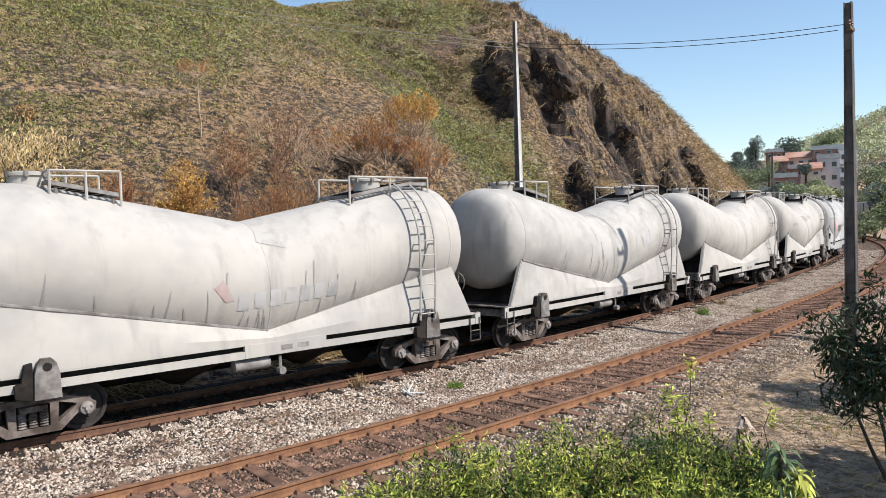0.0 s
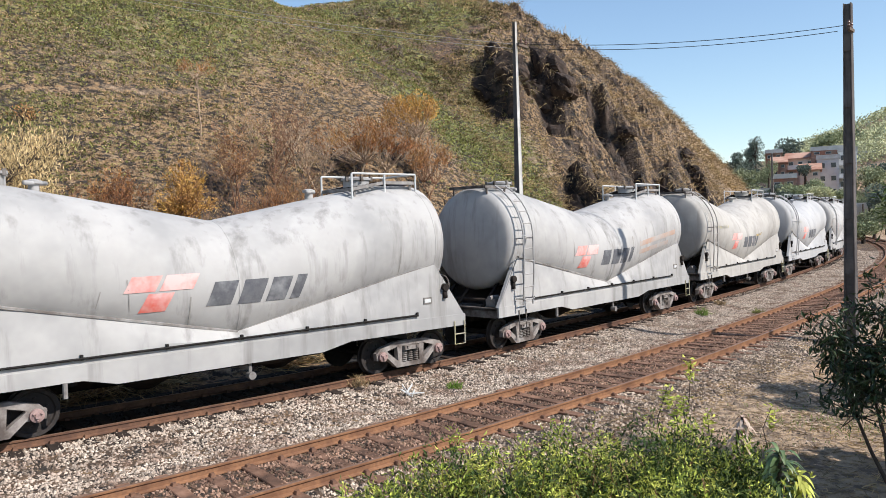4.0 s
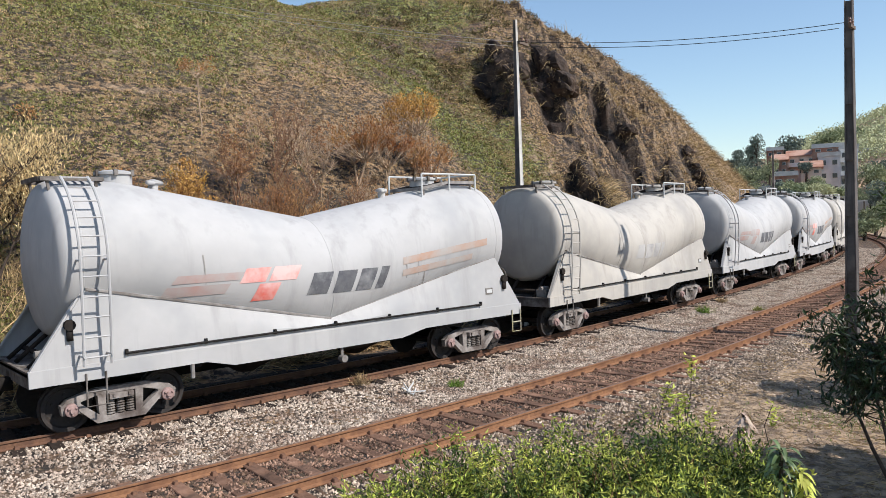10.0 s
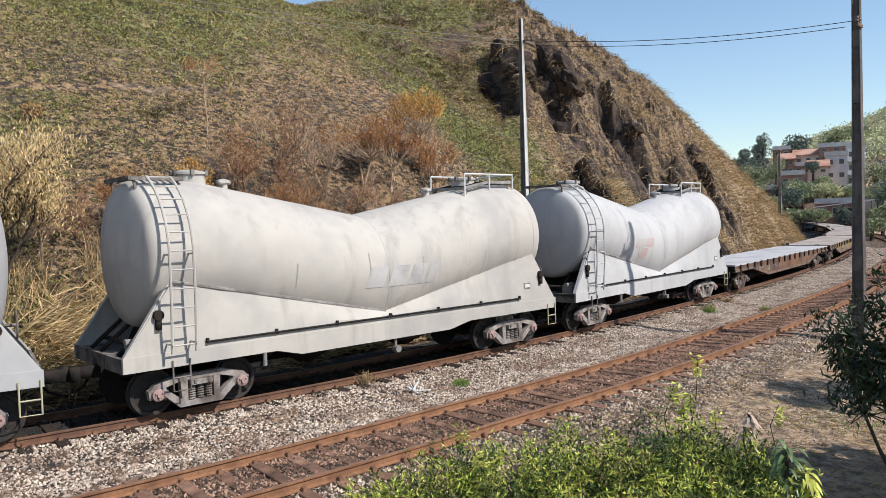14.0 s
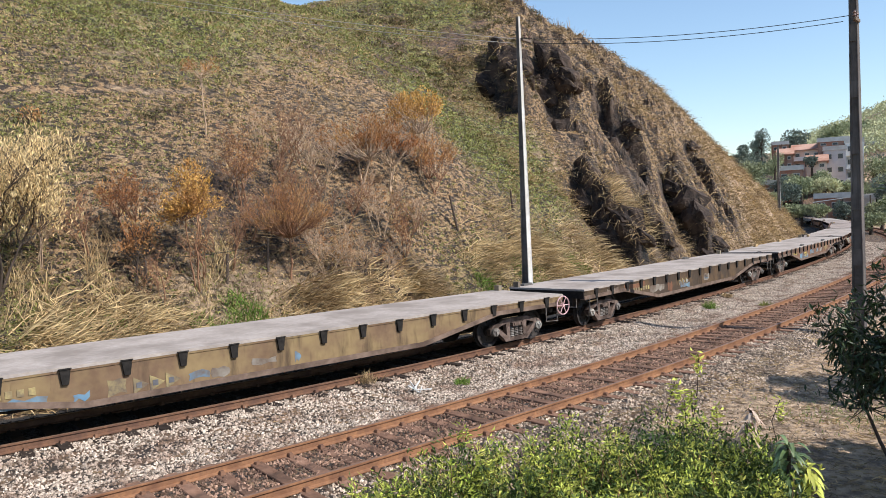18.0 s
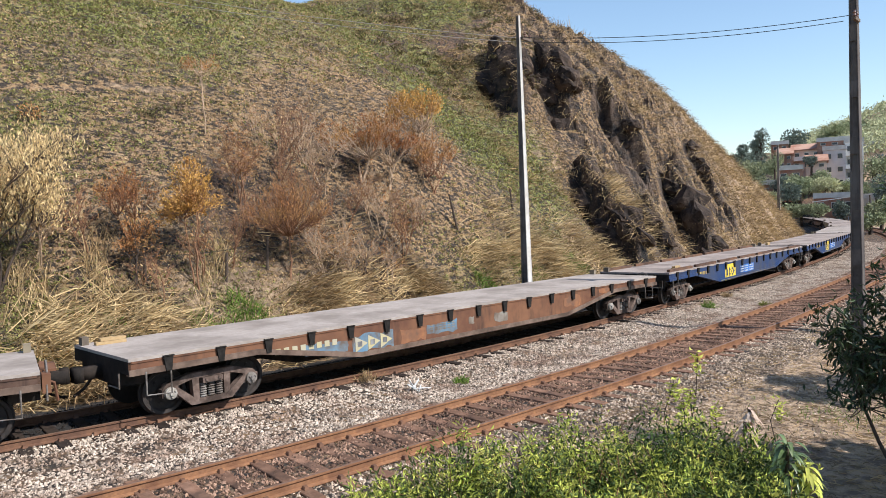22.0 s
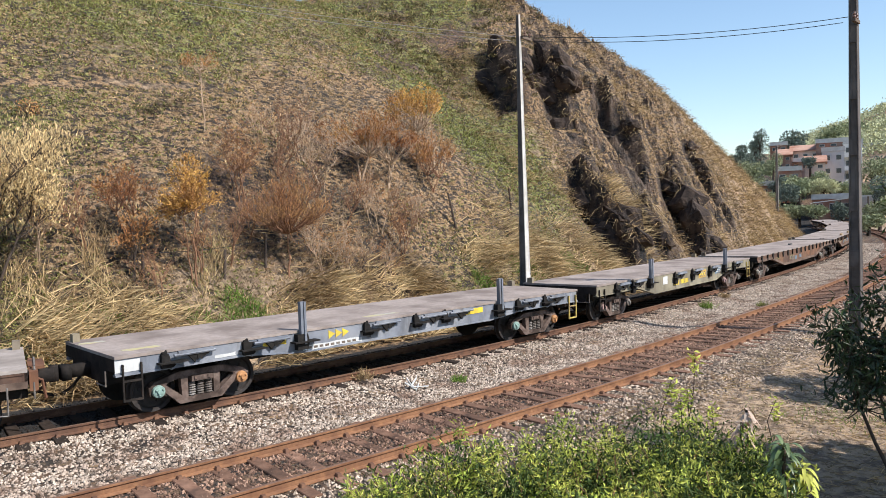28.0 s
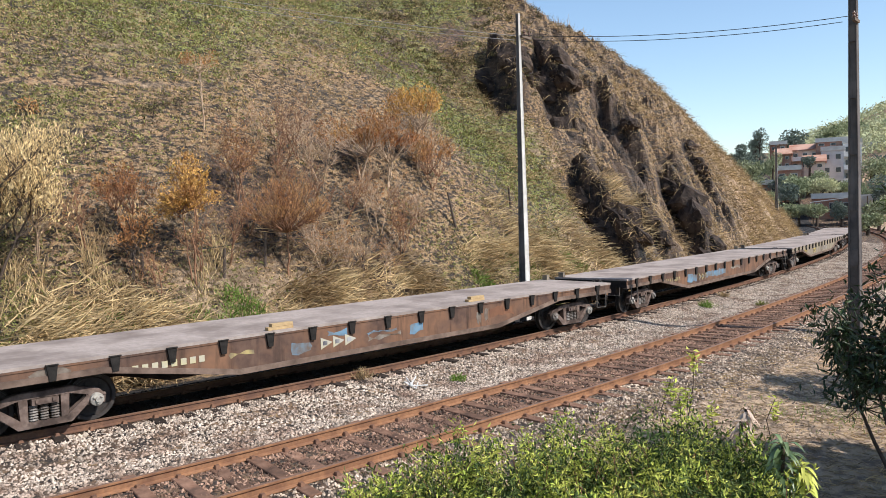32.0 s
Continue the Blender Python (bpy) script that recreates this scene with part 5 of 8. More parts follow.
for i, (a, b) in enumerate(zip(FLAT_ENDS[:-1], FLAT_ENDS[1:])):
    paint, dk = FLATS[i]
    caps = (("cap_pale", "dusty"), ("dusty", "cap_pale"), ("cap_green", "cap_orange"), ("cap_pink", "dusty"))[i - 6 if i in (8, 9) else i % 2]
    ob = flat_wagon("flat_wagon", b - a, M[paint], M[dk], LABELS[paint], caps, i in (8, 9), i == 1, 0.62 if i == 9 else None)
    wagons.append((ob, (a + b) / 2, b - a - 4.6))


# ---- painted marks, dirt patches and lettering bars on the wagons ----
def tank_mark(wagon, style, quads, material, name="mark", label=""):
    """Painted areas that follow the tank's side. quads: four (x, z) corners each, anticlockwise."""
    r, ze, zm = HOPPER[style]
    bm = B()
    n = 6
    for q in quads:
        grid = []
        for i in range(n + 1):
            row = []
            for j in range(n + 1):
                a, b = i / n, j / n
                x = (q[0][0] * (1 - a) + q[1][0] * a) * (1 - b) + (q[3][0] * (1 - a) + q[2][0] * a) * b
                z = (q[0][1] * (1 - a) + q[1][1] * a) * (1 - b) + (q[3][1] * (1 - a) + q[2][1] * a) * b
                az = tank_axis(x, ze, zm)
                row.append(bm.verts.new((x, -math.sqrt(max(0.1, (r + 0.007) ** 2 - (z - az) ** 2)), z)))
            grid.append(row)
        for i in range(n):
            for j in range(n):
                bm.faces.new((grid[i][j], grid[i + 1][j], grid[i + 1][j + 1], grid[i][j + 1]))
    return part(name, bm, material, wagon, label, smooth=60)


def tank_marks(wagon, style, quads, material, name, label):
    for q in quads:
        tank_mark(wagon, style, [q], material, name, label)


def slanted(x0, x1, z0, z1, lean=0.12):
    return [(x0, z0), (x1, z0), (x1 + lean, z1), (x0 + lean, z1)]


def repaint(wagon, old, fresh):
    """Gives one wagon its own tone of paint."""
    for o in wagon.children_recursive:
        if o.type == "MESH" and o.data.materials and o.data.materials[0] == old:
            o.material_slots[0].link = "OBJECT"
            o.material_slots[0].material = fresh


for i in range(12):
    repaint(wagons[4 + i][0], M["hopper_grey"], M[TONES[i]])
repaint(wagons[1][0], M["hopper"], M["hopper_dust"])

# company marks: a red sign and a row of dark slanted blocks, fresh on some tanks and faded on others
MARKS = {4: ("red", "letter"), 5: ("red", "letter"), 6: ("red", "letter"), 7: ("red", "letter"), 8: ("red_faded", "letter_faded"), 9: (None, "letter_faded"), 10: ("red", "letter"),
         11: (None, "letter_faded"), 12: ("red_faded", "letter"), 13: ("red", "letter"), 14: (None, "letter_faded"), 15: ("red_faded", None)}
for i, (sign, blocks) in MARKS.items():
    wg = wagons[i][0]
    o = 0.0
    if sign:
        tank_marks(wg, "skirt", [slanted(-2.30 + o, -1.72 + o, 2.50, 2.80, 0.16), slanted(-1.64 + o, -0.98 + o, 2.50, 2.80, 0.16), slanted(-2.02 + o, -1.52 + o, 2.10, 2.46, 0.18)], M[sign], "painted_sign", "red painted sign on the tank")
    if blocks:
        tank_marks(wg, "skirt", [slanted(-0.72 + o, -0.20 + o, 2.12, 2.60, 0.2), slanted(-0.06 + o, 0.46 + o, 2.11, 2.60, 0.2), slanted(0.58 + o, 1.04 + o, 2.11, 2.61, 0.2), slanted(1.16 + o, 1.40 + o, 2.12, 2.63, 0.2)], M[blocks], "painted_block", "dark slanted painted block")
for i, mt in ((5, "orange_faded"), (10, "orange_faded"), (10, "red_faded"), (12, "red_faded"), (13, "red_faded"), (13, "orange_faded")):
    o = 0.0 if mt == "orange_faded" else -5.6
    tank_mark(wagons[i][0], "skirt", [[(2.0 + o, 2.62), (4.9 + o, 2.98), (4.9 + o, 3.16), (2.0 + o, 2.80)], [(2.0 + o, 2.34), (4.4 + o, 2.62), (4.4 + o, 2.78), (2.0 + o, 2.50)]] if o == 0 else [slanted(-3.9, -2.6, 2.32, 2.52), slanted(-3.7, -2.3, 2.58, 2.74)], M[mt], "faded_stripe", "faded stripes on the tank")
tank_mark(wagons[13][0], "skirt", [slanted(1.1, 1.6, 1.62, 2.0), slanted(1.75, 2.2, 1.66, 1.92)], M["teal"], "spray_paint", "teal spray paint on the tank")
tank_mark(wagons[12][0], "skirt", [slanted(2.2, 3.1, 1.9, 2.1)], M["teal"], "spray_paint", "teal spray paint on the tank")
tank_marks(wagons[6][0], "skirt", [slanted(-4.4 + 0.1 * k, -4.34 + 0.1 * k, 3.05 + 0.02 * (k % 3), 3.19, 0.01) for k in range(17) if k not in (3, 15)], M["yellow_pale"], "number_bar", "yellow bars of a painted number")
tank_marks(wagons[7][0], "skirt", [slanted(-4.4 + 0.1 * k, -4.34 + 0.1 * k, 3.05 + 0.02 * (k % 3), 3.19, 0.01) for k in range(15) if k not in (3, 12)], M["yellow_pale"], "number_bar", "faded bars of a painted number")
tank_marks(wagons[6][0], "skirt", [slanted(1.1 + 0.2 * k, 1.2 + 0.2 * k, 2.55 + 0.02 * k, 2.66 + 0.02 * k) for k in range(5)], M["yellow"], "small_bars", "small pale bars above the blocks")
tank_marks(wagons[6][0], "skirt", [[(-4.2, 2.5), (-3.1, 2.4), (-3.1, 2.72), (-4.2, 2.75)], [(2.2, 2.3), (3.9, 2.7), (3.9, 3.5), (2.5, 3.3)]], M["hopper_dust"], "dirt_patch", "dull patch on the tank")
tank_marks(wagons[0][0], "plain", [slanted(-0.75 + 0.36 * k, -0.50 + 0.36 * k, 1.95 + 0.02 * k, 2.3 + 0.02 * k, 0.03) for k in range(7)], M["letter_faded"], "faded_lettering", "faded blue-grey lettering bars")
tank_mark(wagons[0][0], "plain", [[(-1.25, 2.45), (-1.0, 2.15), (-0.82, 2.18), (-1.05, 2.62)]], M["red_faded"], "faded_sign", "faded round sign on the tank")
tank_mark(wagons[0][0], "plain", [[(-0.1, 3.35), (0.5, 3.2), (0.7, 3.5), (0.0, 3.62)]], M["hopper_dust"], "grey_patch", "grey patched area on the tank")
tank_mark(wagons[1][0], "plain", [[(2.1, 2.6), (2.9, 2.75), (2.6, 3.25), (2.0, 3.1)]], M["hopper_grey"], "grey_patch", "grey patched area on the tank")
tank_mark(wagons[3][0], "plain", [[(0.8, 3.2), (1.7, 3.25), (1.6, 3.55), (0.9, 3.5)]], M["hopper_dust"], "grey_patch", "grey patched area on the tank")
for i, x, w in ((4, -3.0, 0.7), (7, -2.7, 0.72), (6, -3.38, 0.32), (9, -3.2, 0.6)):
    bm = B()
    f = lambda z: -(1.41 - (z - 1.12) * 0.255) - 0.022
    vs = [bm.verts.new((x + a * w / 2, f(z), z)) for a, z in ((-1, 1.48), (1, 1.48), (1, 1.80), (-1, 1.80))]
    bm.faces.new(vs)
    bm.normal_update()
    bmesh.ops.solidify(bm, geom=bm.faces[:], thickness=0.01)
    part("notice_plate", bm, M["blue_label"] if i == 6 else M["white"], wagons[i][0], "small pale notice plate on the skirt")



def blot(x, z, w, h, seed):
    """An uneven oval patch as stacked strips."""
    rb = random.Random(seed)
    n = 10
    edge = [math.sqrt(max(0.02, 1 - (2 * k / n - 1) ** 2)) for k in range(n + 1)]
    ends = [(x - w / 2 * e * rb.uniform(0.82, 1.05), x + w / 2 * e * rb.uniform(0.82, 1.05)) for e in edge]
    return [[(ends[k][0], z + h * (k / n - 0.5)), (ends[k][1], z + h * (k / n - 0.5)), (ends[k + 1][1], z + h * ((k + 1) / n - 0.5)), (ends[k + 1][0], z + h * ((k + 1) / n - 0.5))] for k in range(n)]


tank_marks(wagons[3][0], "plain", [slanted(-4.2 + 0.15 * k, -4.1 + 0.15 * k, 2.9, 3.04, 0) for k in range(10)], M["letter_faded"], "faded_lettering", "faded grey lettering bars")
for r in range(3):
    tank_marks(wagons[3][0], "plain", [slanted(-3.4 + 0.12 * k, -3.31 + 0.12 * k, 2.65 - 0.14 * r, 2.72 - 0.14 * r, 0) for k in range(8)], M["letter_faded"], "faded_lettering", "faded grey lettering bars")
tank_mark(wagons[3][0], "plain", blot(0.25, 3.24, 0.95, 0.36, 1), M["stain"], "dirt_patch", "dark grey oval patch on the tank")
tank_mark(wagons[3][0], "plain", blot(1.18, 3.31, 0.44, 0.22, 2), M["stain"], "dirt_patch", "dark grey oval patch on the tank")
tank_mark(wagons[3][0], "plain", blot(0.98, 2.06, 0.85, 0.42, 3), M["hopper_yellowed"], "stain_patch", "yellowish stained patch on the tank")
for x, z, w, lean in ((0.05, 2.16, 0.02, 0.14), (0.16, 2.16, 0.02, -0.12), (0.26, 2.14, 0.02, 0.10), (0.10, 1.74, 0.02, 0.16), (0.24, 1.72, 0.02, -0.14), (0.36, 1.72, 0.02, 0.12), (1.50, 1.94, 0.02, 0.05), (1.56, 1.94, 0.02, -0.05)):
    tank_mark(wagons[3][0], "plain", [[(x, z - 0.09), (x + w, z - 0.09), (x + w + lean, z + 0.09), (x + lean, z + 0.09)]], M["letter_faded"], "scrawl_stroke", "thin sprayed stroke on the tank")
# dark drips and stains down the tank sides
rs = random.Random(77)
for i in range(16):
    st = "plain" if i < 4 else "skirt"
    for k in range(4):
        x = rs.choice((-1, 1)) * rs.uniform(0.4, 4.3)
        z1 = rs.uniform(2.2, 2.9) + 0.12 * abs(x)
        L, w = rs.uniform(0.3, 0.85), rs.uniform(0.018, 0.045)
        dx = rs.uniform(-0.08, 0.08)
        tank_mark(wagons[i][0], st, [[(x + dx, z1 - L), (x + dx + w * 0.4, z1 - L), (x + w, z1), (x, z1)]], M["stain"], "drip_stain", "thin dark drip stain")


for i in range(4):
    for k in range(16 if i == 0 else 7):
        x = rs.uniform(-4.6, 2.4)
        z0 = 1.47 + 1.07 * abs(x) / 5.16
        L, w = rs.uniform(0.18, 0.75), rs.uniform(0.03, 0.07)
        lean = rs.uniform(-0.06, 0.10)
        tank_mark(wagons[i][0], "plain", [[(x, z0), (x + w, z0), (x + w * 0.55 + lean, z0 + L), (x + w * 0.35 + lean, z0 + L)]], M["stain"], "drip_stain", "thin dark drip stain")


def arrows(x, z, w, h):
    return [[(x + w * k, z), (x + w * k + w * 0.95, z + h / 2), (x + w * k, z + h)] for k in range(3)]


def dashes(x0, x1, z, h, n):
    st = (x1 - x0) / n
    return [(x0 + st * (k + 0.5), z, st * 0.62, h) for k in range(n)]


def decals(wagon, name, rects, material, y, label=""):
    for rc in rects:
        decal(wagon, name, [rc], material, y, label)


FY = -1.412
f0 = 16
def ragged(x0, x1, z0, z1, seed, wear=0.05):
    """A painted rectangle with worn, uneven edges."""
    rp = random.Random(seed)
    n = max(3, int((x1 - x0) / 0.16))
    low = [(x0 + (x1 - x0) * k / n, z0 + rp.uniform(-wear, wear)) for k in range(n + 1)]
    high = [(x1 - (x1 - x0) * k / n, z1 + rp.uniform(-wear, wear)) for k in range(n + 1)]
    return low + [(x1 + rp.uniform(-wear, wear), (z0 + z1) / 2)] + high + [(x0 + rp.uniform(-wear, wear), (z0 + z1) / 2)]


# faded patches of older paint: wagon, along, height, colour
PATCHES = [(0, -0.3, 1.3, 0.66, 0.96, "flat_rust"), (0, -4.6, -3.9, 0.7, 0.95, "patch_pale"),
           (1, -5.7, -4.6, 0.66, 0.80, "patch_blue"), (1, -4.2, -3.9, 0.62, 0.74, "patch_blue"), (1, -3.6, -3.25, 0.62, 0.9, "yellow_faded"), (1, -2.05, -1.62, 0.66, 0.80, "patch_blue"), (1, -1.56, -1.2, 0.62, 0.80, "patch_pale"), (1, -0.68, -0.1, 0.72, 0.86, "patch_pale"), (1, 0.34, 0.46, 0.66, 0.84, "patch_blue"), (1, 1.6, 4.2, 0.62, 0.8, "flat_umber"),
           (2, -6.6, -5.0, 0.96, 1.16, "flat_rust"), (2, -4.6, -3.4, 0.72, 0.94, "patch_pale"), (2, -3.1, -2.7, 0.62, 0.92, "flat_rust"), (2, -1.9, -1.0, 0.62, 0.80, "patch_blue"), (2, 0.45, 1.0, 0.74, 0.98, "patch_pale"), (2, 0.55, 0.9, 0.78, 0.92, "patch_blue"), (2, -7.8, -7.0, 1.0, 1.14, "patch_pale"),
           (3, -4.1, -3.4, 0.58, 0.88, "patch_blue"), (3, -3.15, -1.85, 0.56, 0.76, "patch_blue"), (3, -1.28, -0.2, 0.68, 0.90, "patch_blue"), (3, 0.48, 1.26, 0.74, 0.90, "patch_blue"), (3, 1.7, 2.45, 0.70, 0.88, "patch_pale"), (3, 3.2, 4.2, 0.72, 0.98, "flat_umber"), (3, 5.1, 5.6, 0.86, 1.02, "patch_pale"),
           (4, -5.6, -4.45, 0.70, 0.94, "patch_blue"), (4, -4.28, -3.05, 0.60, 0.98, "patch_blue"), (4, -2.82, -1.98, 0.60, 0.92, "patch_orange"), (4, -1.92, -0.82, 0.68, 0.98, "patch_blue"), (4, -0.37, -0.16, 0.76, 0.94, "patch_pale"), (4, 0.68, 1.22, 0.70, 0.94, "patch_pale"), (4, 3.9, 4.75, 0.74, 1.06, "patch_orange"), (4, 5.8, 6.6, 1.0, 1.12, "patch_orange"),
           (7, -0.4, 1.4, 0.74, 0.95, "patch_pale"), (7, -3.4, -2.6, 0.66, 0.9, "flat_rust"),
           (10, -0.4, 0.16, 0.66, 0.86, "patch_blue"), (10, -2.3, -1.5, 0.64, 0.86, "patch_pale"), (10, -1.45, -1.0, 0.62, 0.8, "patch_blue"), (10, 1.6, 2.5, 0.72, 0.95, "flat_rust"), (10, 4.4, 5.6, 0.86, 1.06, "flat_rust"),
           (11, -4.14, -3.6, 0.86, 0.94, "yellow_faded"), (11, -2.69, -2.22, 0.70, 0.94, "patch_blue"), (11, -1.75, -1.2, 0.98, 1.08, "patch_blue"), (11, -0.6, 0.4, 0.74, 0.80, "patch_pale"), (11, -0.6, 0.3, 0.88, 0.93, "patch_blue"), (11, 0.7, 1.15, 0.72, 0.95, "patch_blue"), (11, 3.1, 3.25, 0.7, 1.02, "patch_pale"), (11, 3.42, 3.55, 0.72, 1.03, "patch_pale"), (11, 3.6, 4.6, 0.8, 1.05, "flat_rust"), (11, -7.9, -7.2, 1.0, 1.14, "patch_pale"),
           (12, -2.2, 0.2, 0.74, 0.96, "patch_blue"), (12, 0.8, 2.0, 0.86, 0.98, "patch_pale"), (12, -4.2, -3.2, 0.68, 0.98, "patch_blue"), (13, 0.0, 2.2, 0.68, 0.92, "patch_pale")]
for k, (i, x0, x1, z0, z1, mt) in enumerate(PATCHES):
    decal(wagons[f0 + i][0], "faded_patch", [ragged(x0, x1, z0, z1, 300 + k)], M[mt], FY + 0.003, "faded patch of older paint")
# row of painted arrows and the number of each wagon
for i, ax, aw, az, ah, num, mt in ((0, -3.0, 0.34, 0.66, 0.32, (-6.3, -4.9), "patch_pale"), (1, -3.13, 0.31, 0.56, 0.32, (-6.2, -4.76), "yellow_faded"), (2, -2.09, 0.33, 0.72, 0.28, (-6.18, -4.62), "yellow_faded"),
                                   (3, -2.98, 0.31, 0.62, 0.32, (-6.1, -4.6), "yellow"), (4, -4.22, 0.38, 0.60, 0.36, (-6.4, -4.7), "yellow_pale"), (10, -2.75, 0.33, 0.66, 0.32, (-6.3, -4.9), "yellow_faded"),
                                   (11, -1.94, 0.335, 0.70, 0.27, (-6.18, -4.67), "yellow_pale"), (12, -3.0, 0.33, 0.66, 0.32, (-6.3, -4.9), "yellow_faded"), (13, -3.0, 0.33, 0.66, 0.32, (-6.3, -4.9), "yellow")):
    wg = wagons[f0 + i][0]
    decals(wg, "number_bar", dashes(num[0], num[1], 0.93, 0.13, 8), M[mt], FY - 0.004, "faded bars of a painted number")
    decals(wg, "painted_arrow", arrows(ax, az, aw, ah), M[mt], FY - 0.004, "row of yellow painted arrows")
    decals(wg, "arrow_bar", [(ax + aw * (k + 0.34), az + ah / 2, aw * 0.34, ah * 0.34) for k in range(3)], M["letter"], FY - 0.011, "dark bar on the arrow")
# rows of small data lettering on the blue patches
for i, x0, x1, z in ((3, -1.2, -0.3, 0.84), (3, 0.55, 1.2, 0.85), (4, -1.85, -0.9, 0.92), (2, 0.55, 0.92, 0.90)):
    for r in range(3):
        decals(wagons[f0 + i][0], "data_bar", dashes(x0, x1, z - 0.065 * r, 0.03, 6), M["patch_pale"], FY - 0.004, "small pale lettering bars")
# lashing brackets and timber left on some decks
for i, x, y, m in ((3, -2.95, -1.30, "flat_black"), (3, 3.4, -1.30, "flat_black"), (3, -3.4, 1.15, "timber"), (3, 3.0, 1.25, "timber"), (11, -2.9, -1.28, "timber"), (11, 3.2, -1.25, "timber"), (2, -8.6, 1.2, "flat_black"), (2, 5.0, 1.25, "flat_black"), (5, -7.8, -1.0, "timber"), (6, -8.4, 0.9, "timber"), (10, 2.0, -0.4, "flat_black"), (4, -8.9, 0.9, "timber")):
    bm = B()
    if m == "timber":
        for k in range(2):
            box(bm, (x + 0.04 * k, y, 1.315 + 0.07 * k), (0.62 - 0.1 * k, 0.14, 0.065))
    else:
        prism(bm, [(x - 0.28, 1.281), (x + 0.28, 1.281), (x + 0.22, 1.36), (x + 0.05, 1.33), (x - 0.16, 1.37), (x - 0.25, 1.34)], y - 0.07, y + 0.07)
    part("timber_block" if m == "timber" else "lashing_bracket", bm, M[m], wagons[f0 + i][0], "pale timber block on the deck edge" if m == "timber" else "dark lashing bracket on the deck edge")
for i, x in ((5, -2.66), (6, -1.70)):
    wg = wagons[f0 + i][0]
    decal(wg, "yellow_panel", [(x, 0.80, 1.36, 0.70)], M["logo_yellow"], FY, "bright yellow painted panel")
    decals(wg, "blue_arrow", arrows(x - 0.54, 0.59, 0.36, 0.42), M["flat_blue"], FY - 0.008, "row of dark blue arrows on the panel")
    decals(wg, "yellow_bar", dashes(x - 0.45, x + 0.35, 0.80, 0.16, 3), M["logo_yellow"], FY - 0.016, "yellow bars across the arrows")
    panel = decal(wg, "data_panel", [(x + 2.28, 0.80, 2.0, 0.36)], M["bright_blue"], FY, "bright blue painted data panel")
    for r in range(3):
        decals(wg, "data_bar", dashes(x + 1.36, x + 1.78, 0.91 - 0.11 * r, 0.05, 4) + dashes(x + 1.92, x + 2.42, 0.91 - 0.11 * r, 0.05, 5) + dashes(x + 2.62, x + 3.22, 0.91 - 0.11 * r, 0.05, 6), M["white"], FY - 0.008, "rows of small white lettering bars")
    decals(wg, "number_bar", dashes(x - 4.2, x - 2.9, 1.0, 0.13, 8), M["yellow"], FY, "yellow bars of a painted number")
    decal(wg, "edge_line", [(0, 0.512, 8.0, 0.022)], M["patch_pale"], FY - 0.05, "pale lower edge")
# raised timber along the first blue deck's edges
wg, _, _ = wagons[f0 + 5]
for sy in (-1, 1):
    for k in range(7):
        bm = B()
        box(bm, (-8.1 + k * 2.7, sy * 1.30, 1.33), (2.3, 0.12, 0.10))
        part("edge_strip", bm, M["flat_brown"], wg, "brown angle strip along the deck edge")
# marks of the two short wagons
wg = wagons[f0 + 8][0]
for x, w in ((-3.65, 0.56), (2.35, 0.76)):
    decal(wg, "yellow_mark", [ragged(x - w / 2, x + w / 2, 1.03, 1.17, int(90 + x), 0.012)], M["logo_yellow"], FY, "yellow painted mark")
decals(wg, "painted_arrow", arrows(-2.27, 0.98, 0.19, 0.2), M["logo_yellow"], FY, "row of yellow painted arrows")
decal(wg, "white_panel", [(-6.72, 1.08, 0.46, 0.22)], M["white"], FY, "white painted end panel")
decal(wg, "white_panel", [ragged(-5.0, -4.55, 0.95, 1.02, 95, 0.01)], M["white"], FY, "white painted panel")
decal(wg, "number_panel", [ragged(-2.95, -1.35, 0.81, 0.915, 94, 0.012)], M["white"], FY, "pale worn strip with a number")
decals(wg, "number_bar", dashes(-2.85, -1.5, 0.86, 0.05, 9), M["patch_pale"], FY - 0.008, "faded bars of a painted number")
decal(wg, "square_mark", [(-0.45, 1.15, 0.13, 0.10)], M["white"], FY, "small white square mark")
wg = wagons[f0 + 9][0]
decals(wg, "number_bar", dashes(-1.32, -0.74, 0.82, 0.17, 3) + dashes(-0.66, 0.12, 0.84, 0.17, 6), M["logo_yellow"], FY, "yellow bars of a painted number")
decal(wg, "white_panel", [ragged(-2.22, -1.84, 0.86, 1.14, 96, 0.01)], M["white"], FY, "pale cream painted panel")
decal(wg, "yellow_panel", [ragged(1.18, 1.95, 0.82, 1.12, 97, 0.01)], M["logo_orange"], FY, "orange-yellow painted panel")
decals(wg, "painted_arrow", arrows(1.34, 0.85, 0.19, 0.24), M["letter"], FY - 0.008, "row of dark arrows on the panel")
decals(wg, "arrow_bar", dashes(1.14, 1.84, 0.97, 0.1, 3), M["logo_yellow"], FY - 0.016, "yellow bar on the arrow")
decal(wg, "data_panel", [ragged(2.98, 3.66, 0.86, 1.17, 98, 0.012)], M["patch_blue"], FY, "faded blue data panel")
for r in range(3):
    decals(wg, "data_bar", dashes(3.05, 3.25, 1.10 - 0.08 * r, 0.035, 2) + dashes(3.32, 3.6, 1.10 - 0.08 * r, 0.035, 3), M["white"], FY - 0.008, "rows of small white lettering bars")
    decals(wg, "data_bar", dashes(-4.35, -3.75, 1.12 - 0.1 * r, 0.04, 4), M["patch_pale"], FY, "rows of faded lettering bars")
